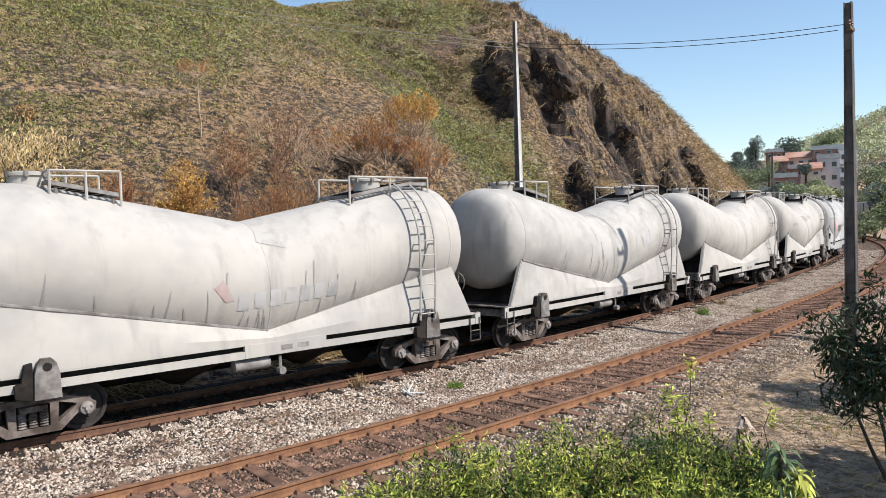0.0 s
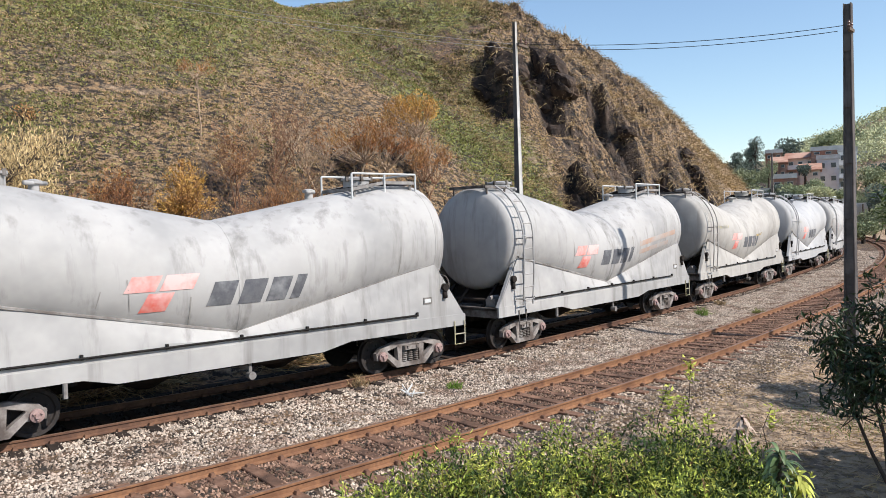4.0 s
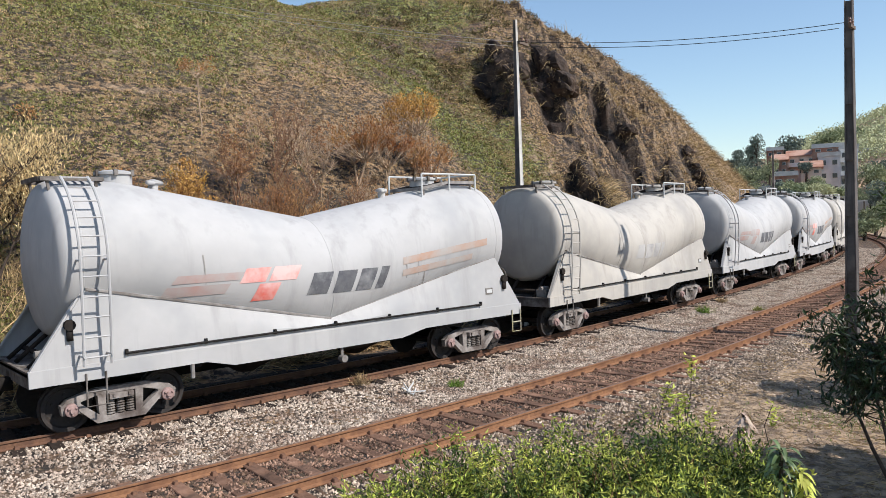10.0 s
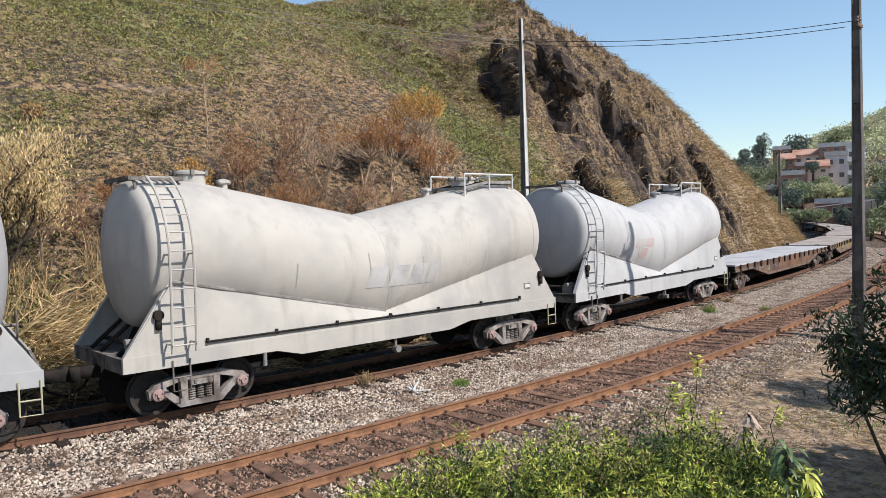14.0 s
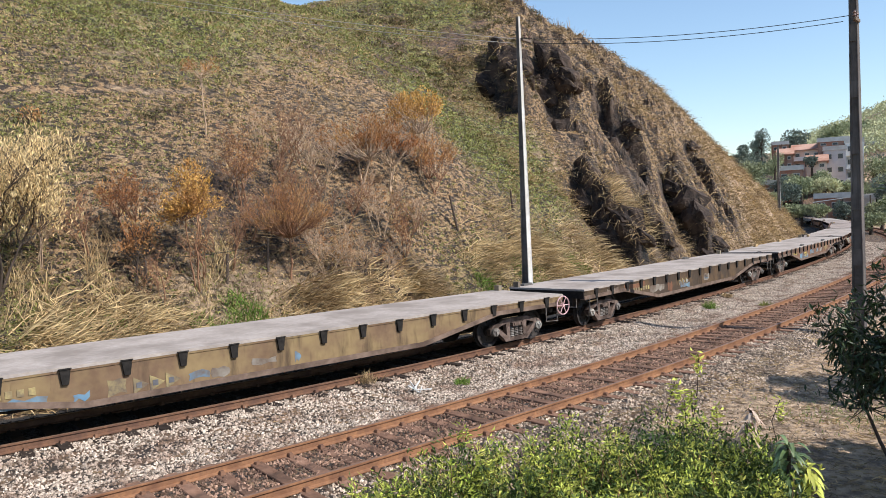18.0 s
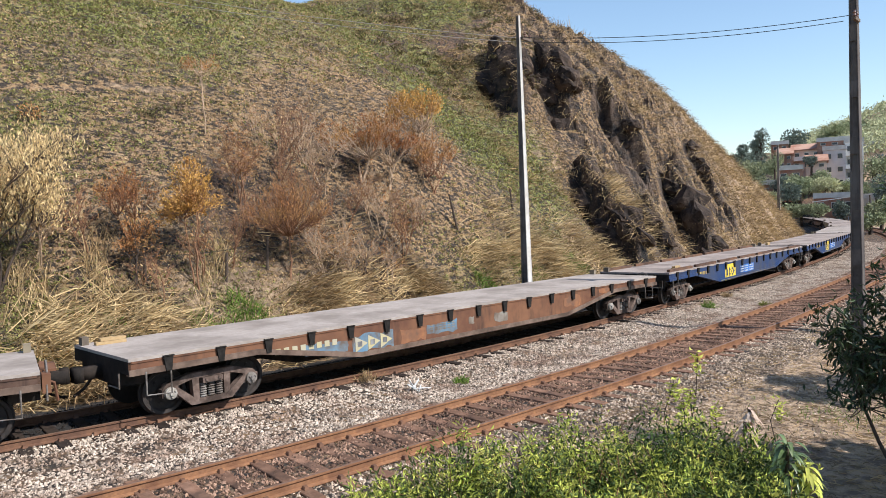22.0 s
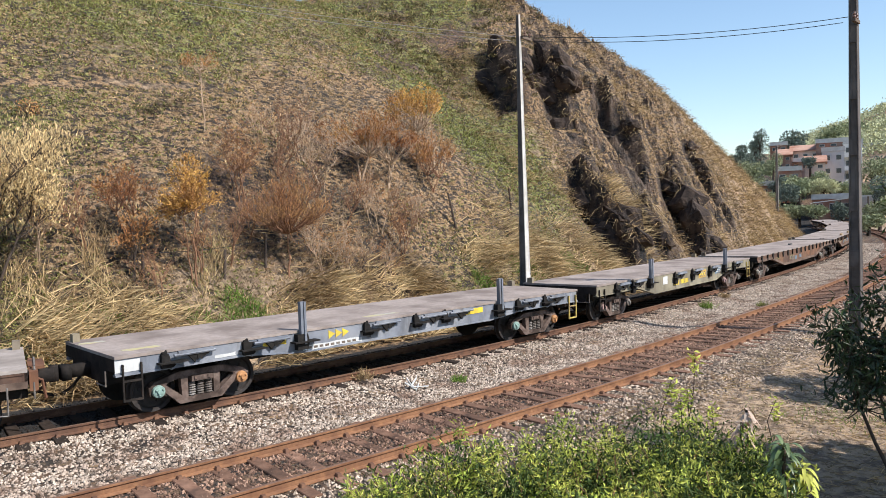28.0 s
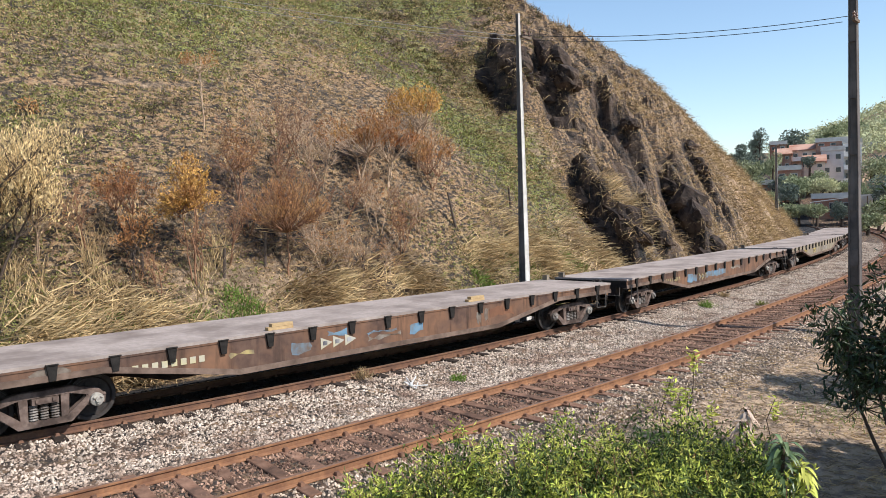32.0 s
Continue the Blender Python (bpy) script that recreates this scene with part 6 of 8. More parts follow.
# yellow paint left on the first short deck
for k, (x0, x1, y) in enumerate(((-6.9, -6.4, 0.75), (-6.6, -5.9, -0.85), (-0.9, 0.1, -0.95))):
    bm = B()
    prism(bm, ragged(x0, x1, y - 0.12, y + 0.12, 110 + k, 0.05), 1.281, 1.285, "z")
    part("deck_patch", bm, M["yellow_pale"], wagons[f0 + 8][0], "worn yellow paint on the deck")


# ---- poles and wires ----
def ground_at(x, y):
    return float(terrain(np.array([x]), np.array([y]))[0][0])


def utility_pole(x, y, top_z, face, label, base_w=0.44, top_w=0.24, skin="concrete"):
    ob = tagged(new("utility_pole"), label, "utility pole", "poles along the railway")
    z0 = ground_at(x, y) - 0.3
    ob.matrix_basis = pose(x, y, z0, 0, 0, face)
    h = top_z - z0
    # double-T section: two flanges, with a recessed web and cross ribs between them
    def size(f):
        w = base_w + (top_w - base_w) * f
        return w, 0.95 * w

    for e in (-1, 1):
        bm = B()
        rings = []
        for k in range(9):
            w, d = size(k / 8)
            t = 0.13 * d
            y0, y1 = sorted((e * d / 2, e * (d / 2 - t)))
            c = 0.012
            pr = [(-w / 2 + c, y0), (w / 2 - c, y0), (w / 2, y0 + c), (w / 2, y1 - c), (w / 2 - c, y1), (-w / 2 + c, y1), (-w / 2, y1 - c), (-w / 2, y0 + c)]
            rings.append([bm.verts.new((a, b, h * k / 8)) for a, b in pr])
        for a, b in zip(rings[:-1], rings[1:]):
            for k in range(8):
                bm.faces.new((a[k], a[(k + 1) % 8], b[(k + 1) % 8], b[k]))
        bm.faces.new(rings[0][::-1])
        bm.faces.new(rings[-1])
        # lit flange pale, the other one dark: light and shade set by colour
        part("flange", bm, M[skin] if e < 0 else M["pole_web"], ob, "lit concrete flange" if e < 0 else "concrete flange in shade colour")
    bm = B()
    lo, hi = size(0), size(1)
    vs = [bm.verts.new((a * q[0] * 0.3, b * q[1] * 0.369, z)) for q, z in ((lo, 0), (hi, h - 0.02)) for a, b in ((-1, -1), (1, -1), (1, 1), (-1, 1))]
    for f in ((0, 1, 5, 4), (1, 2, 6, 5), (2, 3, 7, 6), (3, 0, 4, 7), (4, 5, 6, 7)):
        bm.faces.new([vs[i] for i in f])
    part("web", bm, M["pole_web"], ob, "recessed web in shade colour")
    for k in range(6):
        f = (k + 0.6) / 6.3
        w, d = size(f)
        bm = B()
        box(bm, (0, 0, h * f), (w * 0.94, d * 0.738, 0.5))
        part("rib", bm, M["pole_web"], ob, "cross rib in shade colour")
    return ob, h


def pole_arm(ob, zs, sides, length):
    for z in zs:
        bm = B()
        box(bm, (sides * length / 2, -0.13, z), (length, 0.09, 0.09))
        part("crossarm", bm, M["wood"], ob, "short crossarm")
        for f in (0.35, 0.9):
            bm = B()
            turned(bm, [(0, 0.02), (0.05, 0.05), (0.09, 0.03), (0.13, 0.055), (0.17, 0.03), (0.2, 0.035)], (sides * length * f, -0.13, z + 0.04), "z", 10)
            part("insulator", bm, M["insulator"], ob, "brown porcelain insulator", smooth=50)


near_pole, near_h = utility_pole(12.55, 22.5, 9.98, 48, "tall dark concrete utility pole beside the near track", 0.36, 0.23, "pole_dark")
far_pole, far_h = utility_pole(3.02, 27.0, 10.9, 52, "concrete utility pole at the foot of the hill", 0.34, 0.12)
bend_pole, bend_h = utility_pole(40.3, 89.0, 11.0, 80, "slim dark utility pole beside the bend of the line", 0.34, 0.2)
pole_arm(near_pole, [near_h - 0.85], -1, 0.55)
pole_arm(far_pole, [far_h - 0.82], 1, 0.6)
pole_arm(bend_pole, [bend_h - 0.2], -1, 1.2)


def cable(p, q, sag, label, material="wire"):
    p, q = Vector(p), Vector(q)
    bm = B()
    n = 24
    pts = []
    for k in range(n + 1):
        f = k / n
        c = p.lerp(q, f)
        c.z -= sag * 4 * f * (1 - f)
        pts.append(c)
    pipe(bm, pts, 0.011, 5)
    ob = part("cable", bm, M[material])
    return tagged(ob, label, "cable", "overhead cables")


for k in (0, 1):
    cable((12.3 - 0.12 * k, 22.3 + 0.1 * k, 9.28 - 0.14 * k), (3.05 + 0.1 * k, 26.95, 10.12 - 0.16 * k), 0.25, "thin black overhead cable between two poles")
    cable((2.9, 27.0, 10.12 - 0.16 * k), (-24.0 + 0.6 * k, 36.0, 17.6 - 0.5 * k), 0.5, "thin pale overhead cable up the hillside", "wire_pale")


# ---- vegetation ----
M.update(
    tuft_green=mat("grass_tuft_green", (0.195, 0.205, 0.062), (0.31, 0.30, 0.105), 3, 0.9, 0.0, (0.12, 0.13, 0.042), 0.9, 0.2, island=0.6, translucent=0.2),
    tuft_dry=mat("grass_tuft_dry", (0.52, 0.37, 0.195), (0.36, 0.25, 0.13), 3, 0.9, 0.0, (0.20, 0.15, 0.10), 0.3, 0.5, island=0.45, translucent=0.2),
    straw=mat("straw", (0.62, 0.475, 0.265), (0.44, 0.32, 0.165), 3, 0.85, 0.0, (0.26, 0.175, 0.09), 0.6, 0.4, island=0.55, translucent=0.2),
    gold=mat("golden_grass", (0.47, 0.34, 0.165), (0.34, 0.24, 0.12), 3, 0.85, 0.0, (0.20, 0.14, 0.085), 0.5, 0.45, island=0.5, translucent=0.2),
    fresh=mat("fresh_grass", (0.11, 0.185, 0.035), (0.19, 0.27, 0.06), 4, 0.8, 0.0, island=0.3, translucent=0.3),
    leaf_orange=mat("orange_leaves", (0.68, 0.43, 0.12), (0.52, 0.29, 0.085), 5, 0.8, 0.0, (0.36, 0.19, 0.075), 1.2, 0.4, island=0.35, translucent=0.2),
    leaf_rust=mat("rust_brown_leaves", (0.36, 0.155, 0.065), (0.24, 0.105, 0.048), 5, 0.85, 0.0, (0.42, 0.24, 0.09), 0.9, 0.3, island=0.35, translucent=0.15),
    leaf_brown=mat("brown_leaves", (0.46, 0.215, 0.085), (0.31, 0.145, 0.062), 5, 0.85, 0.0, (0.46, 0.285, 0.12), 1.0, 0.4, island=0.35, translucent=0.15),
    leaf_pale=mat("pale_dry_leaves", (0.80, 0.63, 0.35), (0.66, 0.49, 0.25), 5, 0.8, 0.0, (0.42, 0.30, 0.15), 1.5, 0.25, island=0.35, translucent=0.25),
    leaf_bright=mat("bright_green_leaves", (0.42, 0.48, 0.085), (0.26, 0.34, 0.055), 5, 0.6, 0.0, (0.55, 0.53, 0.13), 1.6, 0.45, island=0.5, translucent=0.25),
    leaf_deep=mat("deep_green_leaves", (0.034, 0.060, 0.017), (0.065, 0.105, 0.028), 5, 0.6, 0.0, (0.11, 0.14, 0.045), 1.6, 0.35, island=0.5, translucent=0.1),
    leaf_dark=mat("dark_glossy_leaves", (0.020, 0.038, 0.013), (0.036, 0.062, 0.020), 5, 0.38, 0.0, island=0.4, translucent=0.12),
    # far leaves: the haze of distance is put into their paler colours
    leaf_far=mat("distant_foliage", (0.22, 0.25, 0.15), (0.28, 0.31, 0.18), 0.6, 0.9, 0.0, (0.34, 0.35, 0.20), 0.15, 0.4, island=0.35),
    leaf_far_dark=mat("distant_dark_foliage", (0.125, 0.155, 0.135), (0.16, 0.19, 0.15), 0.6, 0.9, 0.0, island=0.35),
    leaf_far_yellow=mat("distant_yellow_foliage", (0.55, 0.54, 0.33), (0.44, 0.45, 0.27), 0.6, 0.9, 0.0, island=0.25),
    leaf_dry=mat("dry_pink_leaves", (0.42, 0.29, 0.22), (0.30, 0.19, 0.14), 8, 0.85, 0.0, (0.50, 0.40, 0.32), 2.0, 0.4),
    bark=mat("bark_brown", (0.27, 0.145, 0.085), (0.17, 0.095, 0.06), 12, 0.9, 0.2),
    bark_pale=mat("bark_pale", (0.46, 0.335, 0.23), (0.31, 0.22, 0.15), 12, 0.9, 0.2),
    bark_dark=mat("bark_dark", (0.055, 0.042, 0.034), (0.10, 0.075, 0.06), 12, 0.9, 0.2),
)


def unit(v):
    return v / np.maximum(1e-9, np.linalg.norm(v, axis=-1, keepdims=True))


def leaf_cloud(name, p, d, length, width, material, rng, fold=0.25, parent=None):
    """Folded pointed leaves at p along d."""
    n = len(p)
    d = unit(d)
    side = unit(np.cross(d, rng.normal(0, 1, (n, 3))))
    nrm = np.cross(side, d)
    length, width = np.broadcast_to(length, n)[:, None], np.broadcast_to(width, n)[:, None]
    mid = p + d * length * 0.45
    v = np.stack([p, mid + side * width / 2 + nrm * width * fold, p + d * length - nrm * length * 0.1, mid - side * width / 2 + nrm * width * fold], 1).reshape(-1, 3)
    i = 4 * np.arange(n)[:, None]
    f = np.concatenate([i + [0, 1, 2], i + [0, 2, 3]], 1).reshape(-1, 3)
    ob = mesh_from(name, v, f, material)
    ob.parent = parent
    return ob


def blades(name, p, d, length, width, droop, material, rng, label="", category="grass"):
    """Curved grass blades: base, bend and tip."""
    n = len(p)
    d = unit(d)
    length, width, droop = (np.broadcast_to(a, n)[:, None] for a in (length, width, droop))
    side = unit(np.cross(d, rng.normal(0, 1, (n, 3)))) * width / 2
    m1 = p + d * length * 0.5 + np.array((0, 0, -1.0)) * droop * length * 0.12
    out = unit(d * np.array((1, 1, 0)) + 1e-6)
    tip = p + d * length * 0.85 + (out * 0.25 + np.array((0, 0, -0.6))) * droop * length * 0.8
    v = np.stack([p - side, p + side, m1 + side * 0.8, m1 - side * 0.8, tip], 1).reshape(-1, 3)
    i = 5 * np.arange(n)[:, None]
    f = np.concatenate([i + [0, 1, 2], i + [0, 2, 3], i + [3, 2, 4]], 1).reshape(-1, 3)
    ob = mesh_from(name, v, f, material)
    return tagged(ob, label, category, kind="stuff") if label else ob


def branch_mesh(name, segs, material, parent=None, label=""):
    """Tapered five-sided limbs from (p, q, r0, r1) rows."""
    a = np.array([np.concatenate([p, q, [r0, r1]]) for p, q, r0, r1 in segs])
    p, q = a[:, 0:3], a[:, 3:6]
    d = unit(q - p)
    u = unit(np.cross(d, np.array((0.31, 0.87, 0.4))))
    w = np.cross(d, u)
    ring = []
    for k in range(5):
        c, s = math.cos(k * math.tau / 5), math.sin(k * math.tau / 5)
        ring.append((p + (u * c + w * s) * a[:, 6:7], q + (u * c + w * s) * a[:, 7:8]))
    v = np.stack([r[0] for r in ring] + [r[1] for r in ring], 1).reshape(-1, 3)
    i = 10 * np.arange(len(a))[:, None]
    f = np.concatenate([i + [k, (k + 1) % 5, 5 + (k + 1) % 5, 5 + k] for k in range(5)], 1).reshape(-1, 4)
    ob = mesh_from(name, v, f, material, smooth=True)
    ob.parent = parent
    return tagged(ob, label)


def grow(rng, base, height, spread, stems=3, twigs=3, r=0.05, levels=3, lean=0.25):
    """A branching skeleton: limb rows, and the outer twigs' points and ways."""
    segs, tips = [], []

    def limb(p, d, length, rad, lev):
        n = 4 if lev < levels else 2
        for k in range(n):
            d = unit(d + rng.normal(0, 0.16, 3) + np.array((0, 0, 0.05)))
            q = p + d * length / n
            r1 = rad * (1 - 0.8 * (k + 1) / n) + 0.003
            segs.append((p, q, rad * (1 - 0.8 * k / n) + 0.003, r1))
            if lev < levels and k > 0:
                for _ in range(twigs if lev else max(2, twigs)):
                    a = rng.uniform(0, math.tau)
                    o = np.array((math.cos(a), math.sin(a), rng.uniform(0.1, 0.9)))
                    limb(q, unit(d * 0.55 + o * spread), length * rng.uniform(0.35, 0.55), max(0.004, r1 * 0.7), lev + 1)
            if lev >= levels - 1:
                tips.append((q, d))
            p = q

    for _ in range(stems):
        a = rng.uniform(0, math.tau)
        d = unit(np.array((lean * math.cos(a), lean * math.sin(a), 1.0)))
        limb(np.array(base, float) + np.array((0.08 * math.cos(a), 0.08 * math.sin(a), -0.1)), d, height * rng.uniform(0.55, 0.75), r, 0)
    return segs, np.array([t[0] for t in tips]), np.array([t[1] for t in tips])


def shrub(name, x, y, height, spread, leaf, bark, label, seed, leaves=1500, size=(0.09, 0.04), stems=3, twigs=3, r=0.04, levels=3, low=0.35, jitter=0.12, category="shrub", group="", lean=0.25, upright=0.0):
    rng = np.random.default_rng(seed)
    z = ground_at(x, y)
    top = tagged(new(name), label, category, group)
    top.location = (x, y, z)
    segs, tp, td = grow(rng, (0, 0, 0), height, spread, stems, twigs, r, levels, lean)
    branch_mesh("trunk", segs, M[bark], top, "thin branches")
    keep = np.where(tp[:, 2] > height * low)[0]
    if leaves and len(keep):
        k = rng.choice(keep, leaves)
        p = tp[k] + rng.normal(0, jitter, (leaves, 3))
        d = td[k] * 0.6 + rng.normal(0, 0.7, (leaves, 3)) + np.array((0, 0, upright))
        leaf_cloud("crown", p, d, size[0] * rng.uniform(0.6, 1.3, leaves), size[1] * rng.uniform(0.6, 1.3, leaves), M[leaf], rng, parent=top)
    return top


def crowned(name, x, y, trunk, height, width, leaf, bark, label, seed, rays=26, stems=1, leaves=2400, size=(0.16, 0.03), shape=0.5, inner=0.45, r=0.045, category="tree", group="", lean=(0, 0), upright=0.6):
    """A small tree or shrub whose branches fan out from its stems into a domed crown; shape: share of the crown's height that drops towards its rim."""
    rng = np.random.default_rng(seed)
    top = tagged(new(name), label, category, group)
    top.location = (x, y, ground_at(x, y))
    segs, tp, td = [], [], []
    forks = []
    for k in range(stems):
        a = rng.uniform(0, math.tau)
        p = np.array((0.06 * math.cos(a), 0.06 * math.sin(a), -0.1))
        end = np.array((lean[0] + 0.13 * width * math.cos(a) * (stems > 1), lean[1] + 0.13 * width * math.sin(a) * (stems > 1), trunk * rng.uniform(0.9, 1.1)))
        for j in range(5):
            f = (j + 1) / 5
            q = end * f + rng.normal(0, 0.035, 3) * np.array((1, 1, 0))
            segs.append((p, q, r * (1 - 0.45 * j / 5), r * (1 - 0.45 * f)))
            p = q
        forks.append(p)
    for k in range(rays):
        o = forks[k % stems]
        a, g = rng.uniform(0, math.tau), math.sqrt(rng.uniform(0.01, 1))
        goal = np.array((lean[0] + g * width / 2 * math.cos(a), lean[1] + g * width / 2 * math.sin(a), height - (height - trunk) * shape * g * g - rng.uniform(0, 0.16) * (height - trunk)))
        p, n = o, 6
        way = goal - o
        for j in range(n):
            f = (j + 1) / n
            q = o + way * np.array((f ** 0.85, f ** 0.85, f ** 1.1)) + rng.normal(0, 0.045, 3) * math.sin(math.pi * min(f, 0.9))
            rr = max(0.004, r * 0.42 * (1 - f) + 0.004)
            segs.append((p, q, max(0.004, r * 0.42 * (1 - f + 1 / n) + 0.004), rr))
            d = unit(q - p)
            if f > inner:
                for _ in range(4):
                    b = unit(d + rng.normal(0, 0.45, 3) + np.array((0, 0, 0.25)))
                    ln = rng.uniform(0.14, 0.34) * (height - trunk) * 0.6
                    segs.append((q, q + b * ln, 0.006, 0.003))
                    for h in (0.4, 0.75, 1.0):
                        tp.append(q + b * ln * h)
                        td.append(b)
            p = q
    branch_mesh("trunk", segs, M[bark], top, "thin branches")
    tp, td = np.array(tp), np.array(td)
    k = rng.integers(0, len(tp), leaves)
    p = tp[k] + rng.normal(0, 0.06, (leaves, 3))
    d = td[k] * 0.8 + rng.normal(0, 0.5, (leaves, 3)) + np.array((0, 0, upright))
    leaf_cloud("crown", p, d, size[0] * rng.uniform(0.6, 1.3, leaves), size[1] * rng.uniform(0.6, 1.3, leaves), M[leaf], rng, parent=top)
    return top


def hill_tufts():
    """Grass tufts over the open hillside, in view of the line."""
    rng = np.random.default_rng(21)
    az, t = np.radians(rng.uniform(-33, 24, 170000)), rng.uniform(0, 1, 170000)
    r = 19 * (82 / 19) ** t
    x, y = np.sin(az) * r, np.cos(az) * r
    z, v, w, s, d = terrain(x, y)
    c = cover(x, y, z, v, w, s, d)
    for name, m, share, lab, size in (("grass_tufts", "tuft_green", c[:, 0] * 1.1 - c[:, 2] - 0.5 * c[:, 3], "short olive-green grass tufts on the hillside", 0.16), ("dry_grass_tufts", "tuft_dry", 0.34 + 0.75 * c[:, 1] - 0.6 * c[:, 2] - 0.22 * c[:, 3], "short dry tan grass tufts on the hillside", 0.15)):
        ok = np.where((w > 0.4) & ~trodden(x, y) & (rng.uniform(0, 1, len(x)) < share * 0.9))[0]
        k = np.repeat(ok, 4)
        n = len(k)
        sc = (0.6 + r[k] / 60)
        p = np.column_stack([x[k], y[k], z[k] - 0.03]) + rng.normal(0, 0.08, (n, 3)) * np.array((1, 1, 0)) * sc[:, None]
        dd = np.column_stack([rng.normal(0, 0.7, n), rng.normal(0, 0.7, n) - 0.2, np.ones(n)])
        blades(name, p, dd, size * sc * rng.uniform(0.5, 1.3, n), 0.036 * sc * rng.uniform(0.6, 1.3, n), rng.uniform(0.2, 0.9, n), M[m], rng, lab)


def straw_bed():
    """Flattened long dry grass along the foot of the hill, and hanging over the rock."""
    rng = np.random.default_rng(22)
    P, D, L = [], [], []
    for s0, s1, w0, w1, n in ((-8, 14, -0.5, 1.7, 13000), (10, 22, -0.5, 2.3, 11000), (20, 33, -0.4, 4.2, 9000), (-6, 20, 1.2, 3.6, 1200)):
        s, dd = rng.uniform(s0, s1, n), -(4.6 + rng.uniform(w0, w1, n))
        p = on_line(s, dd)
        clump = lattice(p[:, 0], p[:, 1], 1.9, 31)
        k = rng.uniform(-1, 1, n) < clump * 2.0 - 0.55
        p, clump = p[k], clump[k]
        z = terrain(p[:, 0], p[:, 1])[0]
        p[:, 2] = z + 0.05 + 0.65 * np.clip(clump, 0, 1) * rng.uniform(0, 1, len(p))
        a = 0.6 + 1.9 * lattice(p[:, 0], p[:, 1], 1.7, 32) + rng.normal(0, 0.75, len(p))
        P.append(p)
        D.append(np.column_stack([np.cos(a), np.sin(a) - 0.3, rng.uniform(0.0, 0.8, len(p))]))
        L.append(rng.uniform(0.7, 1.7, len(p)))
    P, D, L = np.vstack(P), np.vstack(D), np.concatenate(L)
    blades("fallen_straw", P, D, L, 0.028, rng.uniform(0.1, 0.7, len(P)), M["straw"], rng, "long flattened pale straw at the foot of the hill")
    # straw and golden grass on the rock cut and its crest
    n = 80000
    s, dd = rng.uniform(20, 118, n), -(4.4 + rng.uniform(0, 1, n) ** 1.3 * 24)
    p = on_line(s, dd)
    z, v, w, _, _ = terrain(p[:, 0], p[:, 1])
    c = cover(p[:, 0], p[:, 1], z, v, w, s, dd)
    k = (w > 0.2) & (rng.uniform(0, 1, n) < (c[:, 1] * 1.1 - 0.75 * c[:, 2] + 0.2) * np.clip(0.55 + 1.3 * lattice(v, w, 1.3, 34), 0.04, 1.5)) & (v > 20 + 0.6 * w)
    p[:, 2] = z - 0.05
    k2 = np.repeat(np.where(k)[0], 3)
    m = len(k2)
    pp = p[k2] + rng.normal(0, 0.16, (m, 3)) * np.array((1, 1, 0))
    dd = np.column_stack([rng.normal(0.1, 1.0, m), rng.normal(-0.35, 0.8, m), rng.uniform(0.0, 1.2, m)])
    blades("rock_grass", pp, dd, rng.uniform(0.35, 1.3, m), 0.032, rng.uniform(0.3, 1.2, m), M["gold"], rng, "golden dry grass hanging on the rock cut")
    # the tall thin grass that stands against the sky on the crest
    n = 5000
    v = rng.uniform(36, 112, n)
    ww = np.interp(v, HILL_V, HILL_W)
    w = ww * rng.uniform(0.75, 1.05, n)
    u = w + np.interp(v, LINE_V, LINE_U) + 4.6
    x, y = AX0[0] + v * AXE[0] + u * AXN[0], AX0[1] + v * AXE[1] + u * AXN[1]
    z = terrain(x, y)[0]
    dd = np.column_stack([rng.normal(0, 0.25, n), rng.normal(0, 0.25, n), np.ones(n)])
    blades("crest_grass", np.column_stack([x, y, z - 0.05]), dd, rng.uniform(0.5, 1.7, n), 0.03, rng.uniform(0.0, 0.35, n), M["gold"], rng, "tall thin dry grass on the crest")
    # fresh green grass among the straw
    P = []
    for px, py, rad, n in ((-6.0, 23.0, 0.9, 420), (-9.2, 20.2, 1.2, 380), (-6.9, 21.9, 0.7, 150), (4.3, 33.6, 1.3, 700), (6.9, 36.9, 1.2, 600), (9.2, 39.8, 1.2, 500), (2.0, 31.0, 0.7, 300)):
        a, q = rng.uniform(0, math.tau, n), rad * np.sqrt(rng.uniform(0, 1, n))
        P.append(np.column_stack([px + q * np.cos(a), py + q * np.sin(a) * 0.6]))
    P = np.vstack(P)
    z = terrain(P[:, 0], P[:, 1])[0]
    n = len(P)
    blades("fresh_grass", np.column_stack([P, z]), np.column_stack([rng.normal(0, 0.5, n), rng.normal(0, 0.5, n), np.ones(n)]), rng.uniform(0.3, 0.75, n), 0.028, rng.uniform(0.2, 0.9, n), M["fresh"], rng, "fresh green grass among the straw")
    # standing dry reeds by the pale shrub
    n = 2200
    P = np.column_stack([rng.uniform(-13.5, -7.0, n), np.zeros(n)])
    P[:, 1] = 21.5 + (P[:, 0] + 10.5) * 0.62 + rng.normal(0, 0.9, n)
    P = P[lattice(P[:, 0], P[:, 1], 0.8, 33) > 0.25]
    n = len(P)
    z = terrain(P[:, 0], P[:, 1])[0]
    blades("dry_reeds", np.column_stack([P, z]), np.column_stack([rng.normal(0, 0.35, n), rng.normal(0, 0.35, n), np.ones(n)]), rng.uniform(0.4, 1.5, n), 0.02, rng.uniform(0, 0.6, n), M["straw"], rng, "standing dry reeds and stalks")


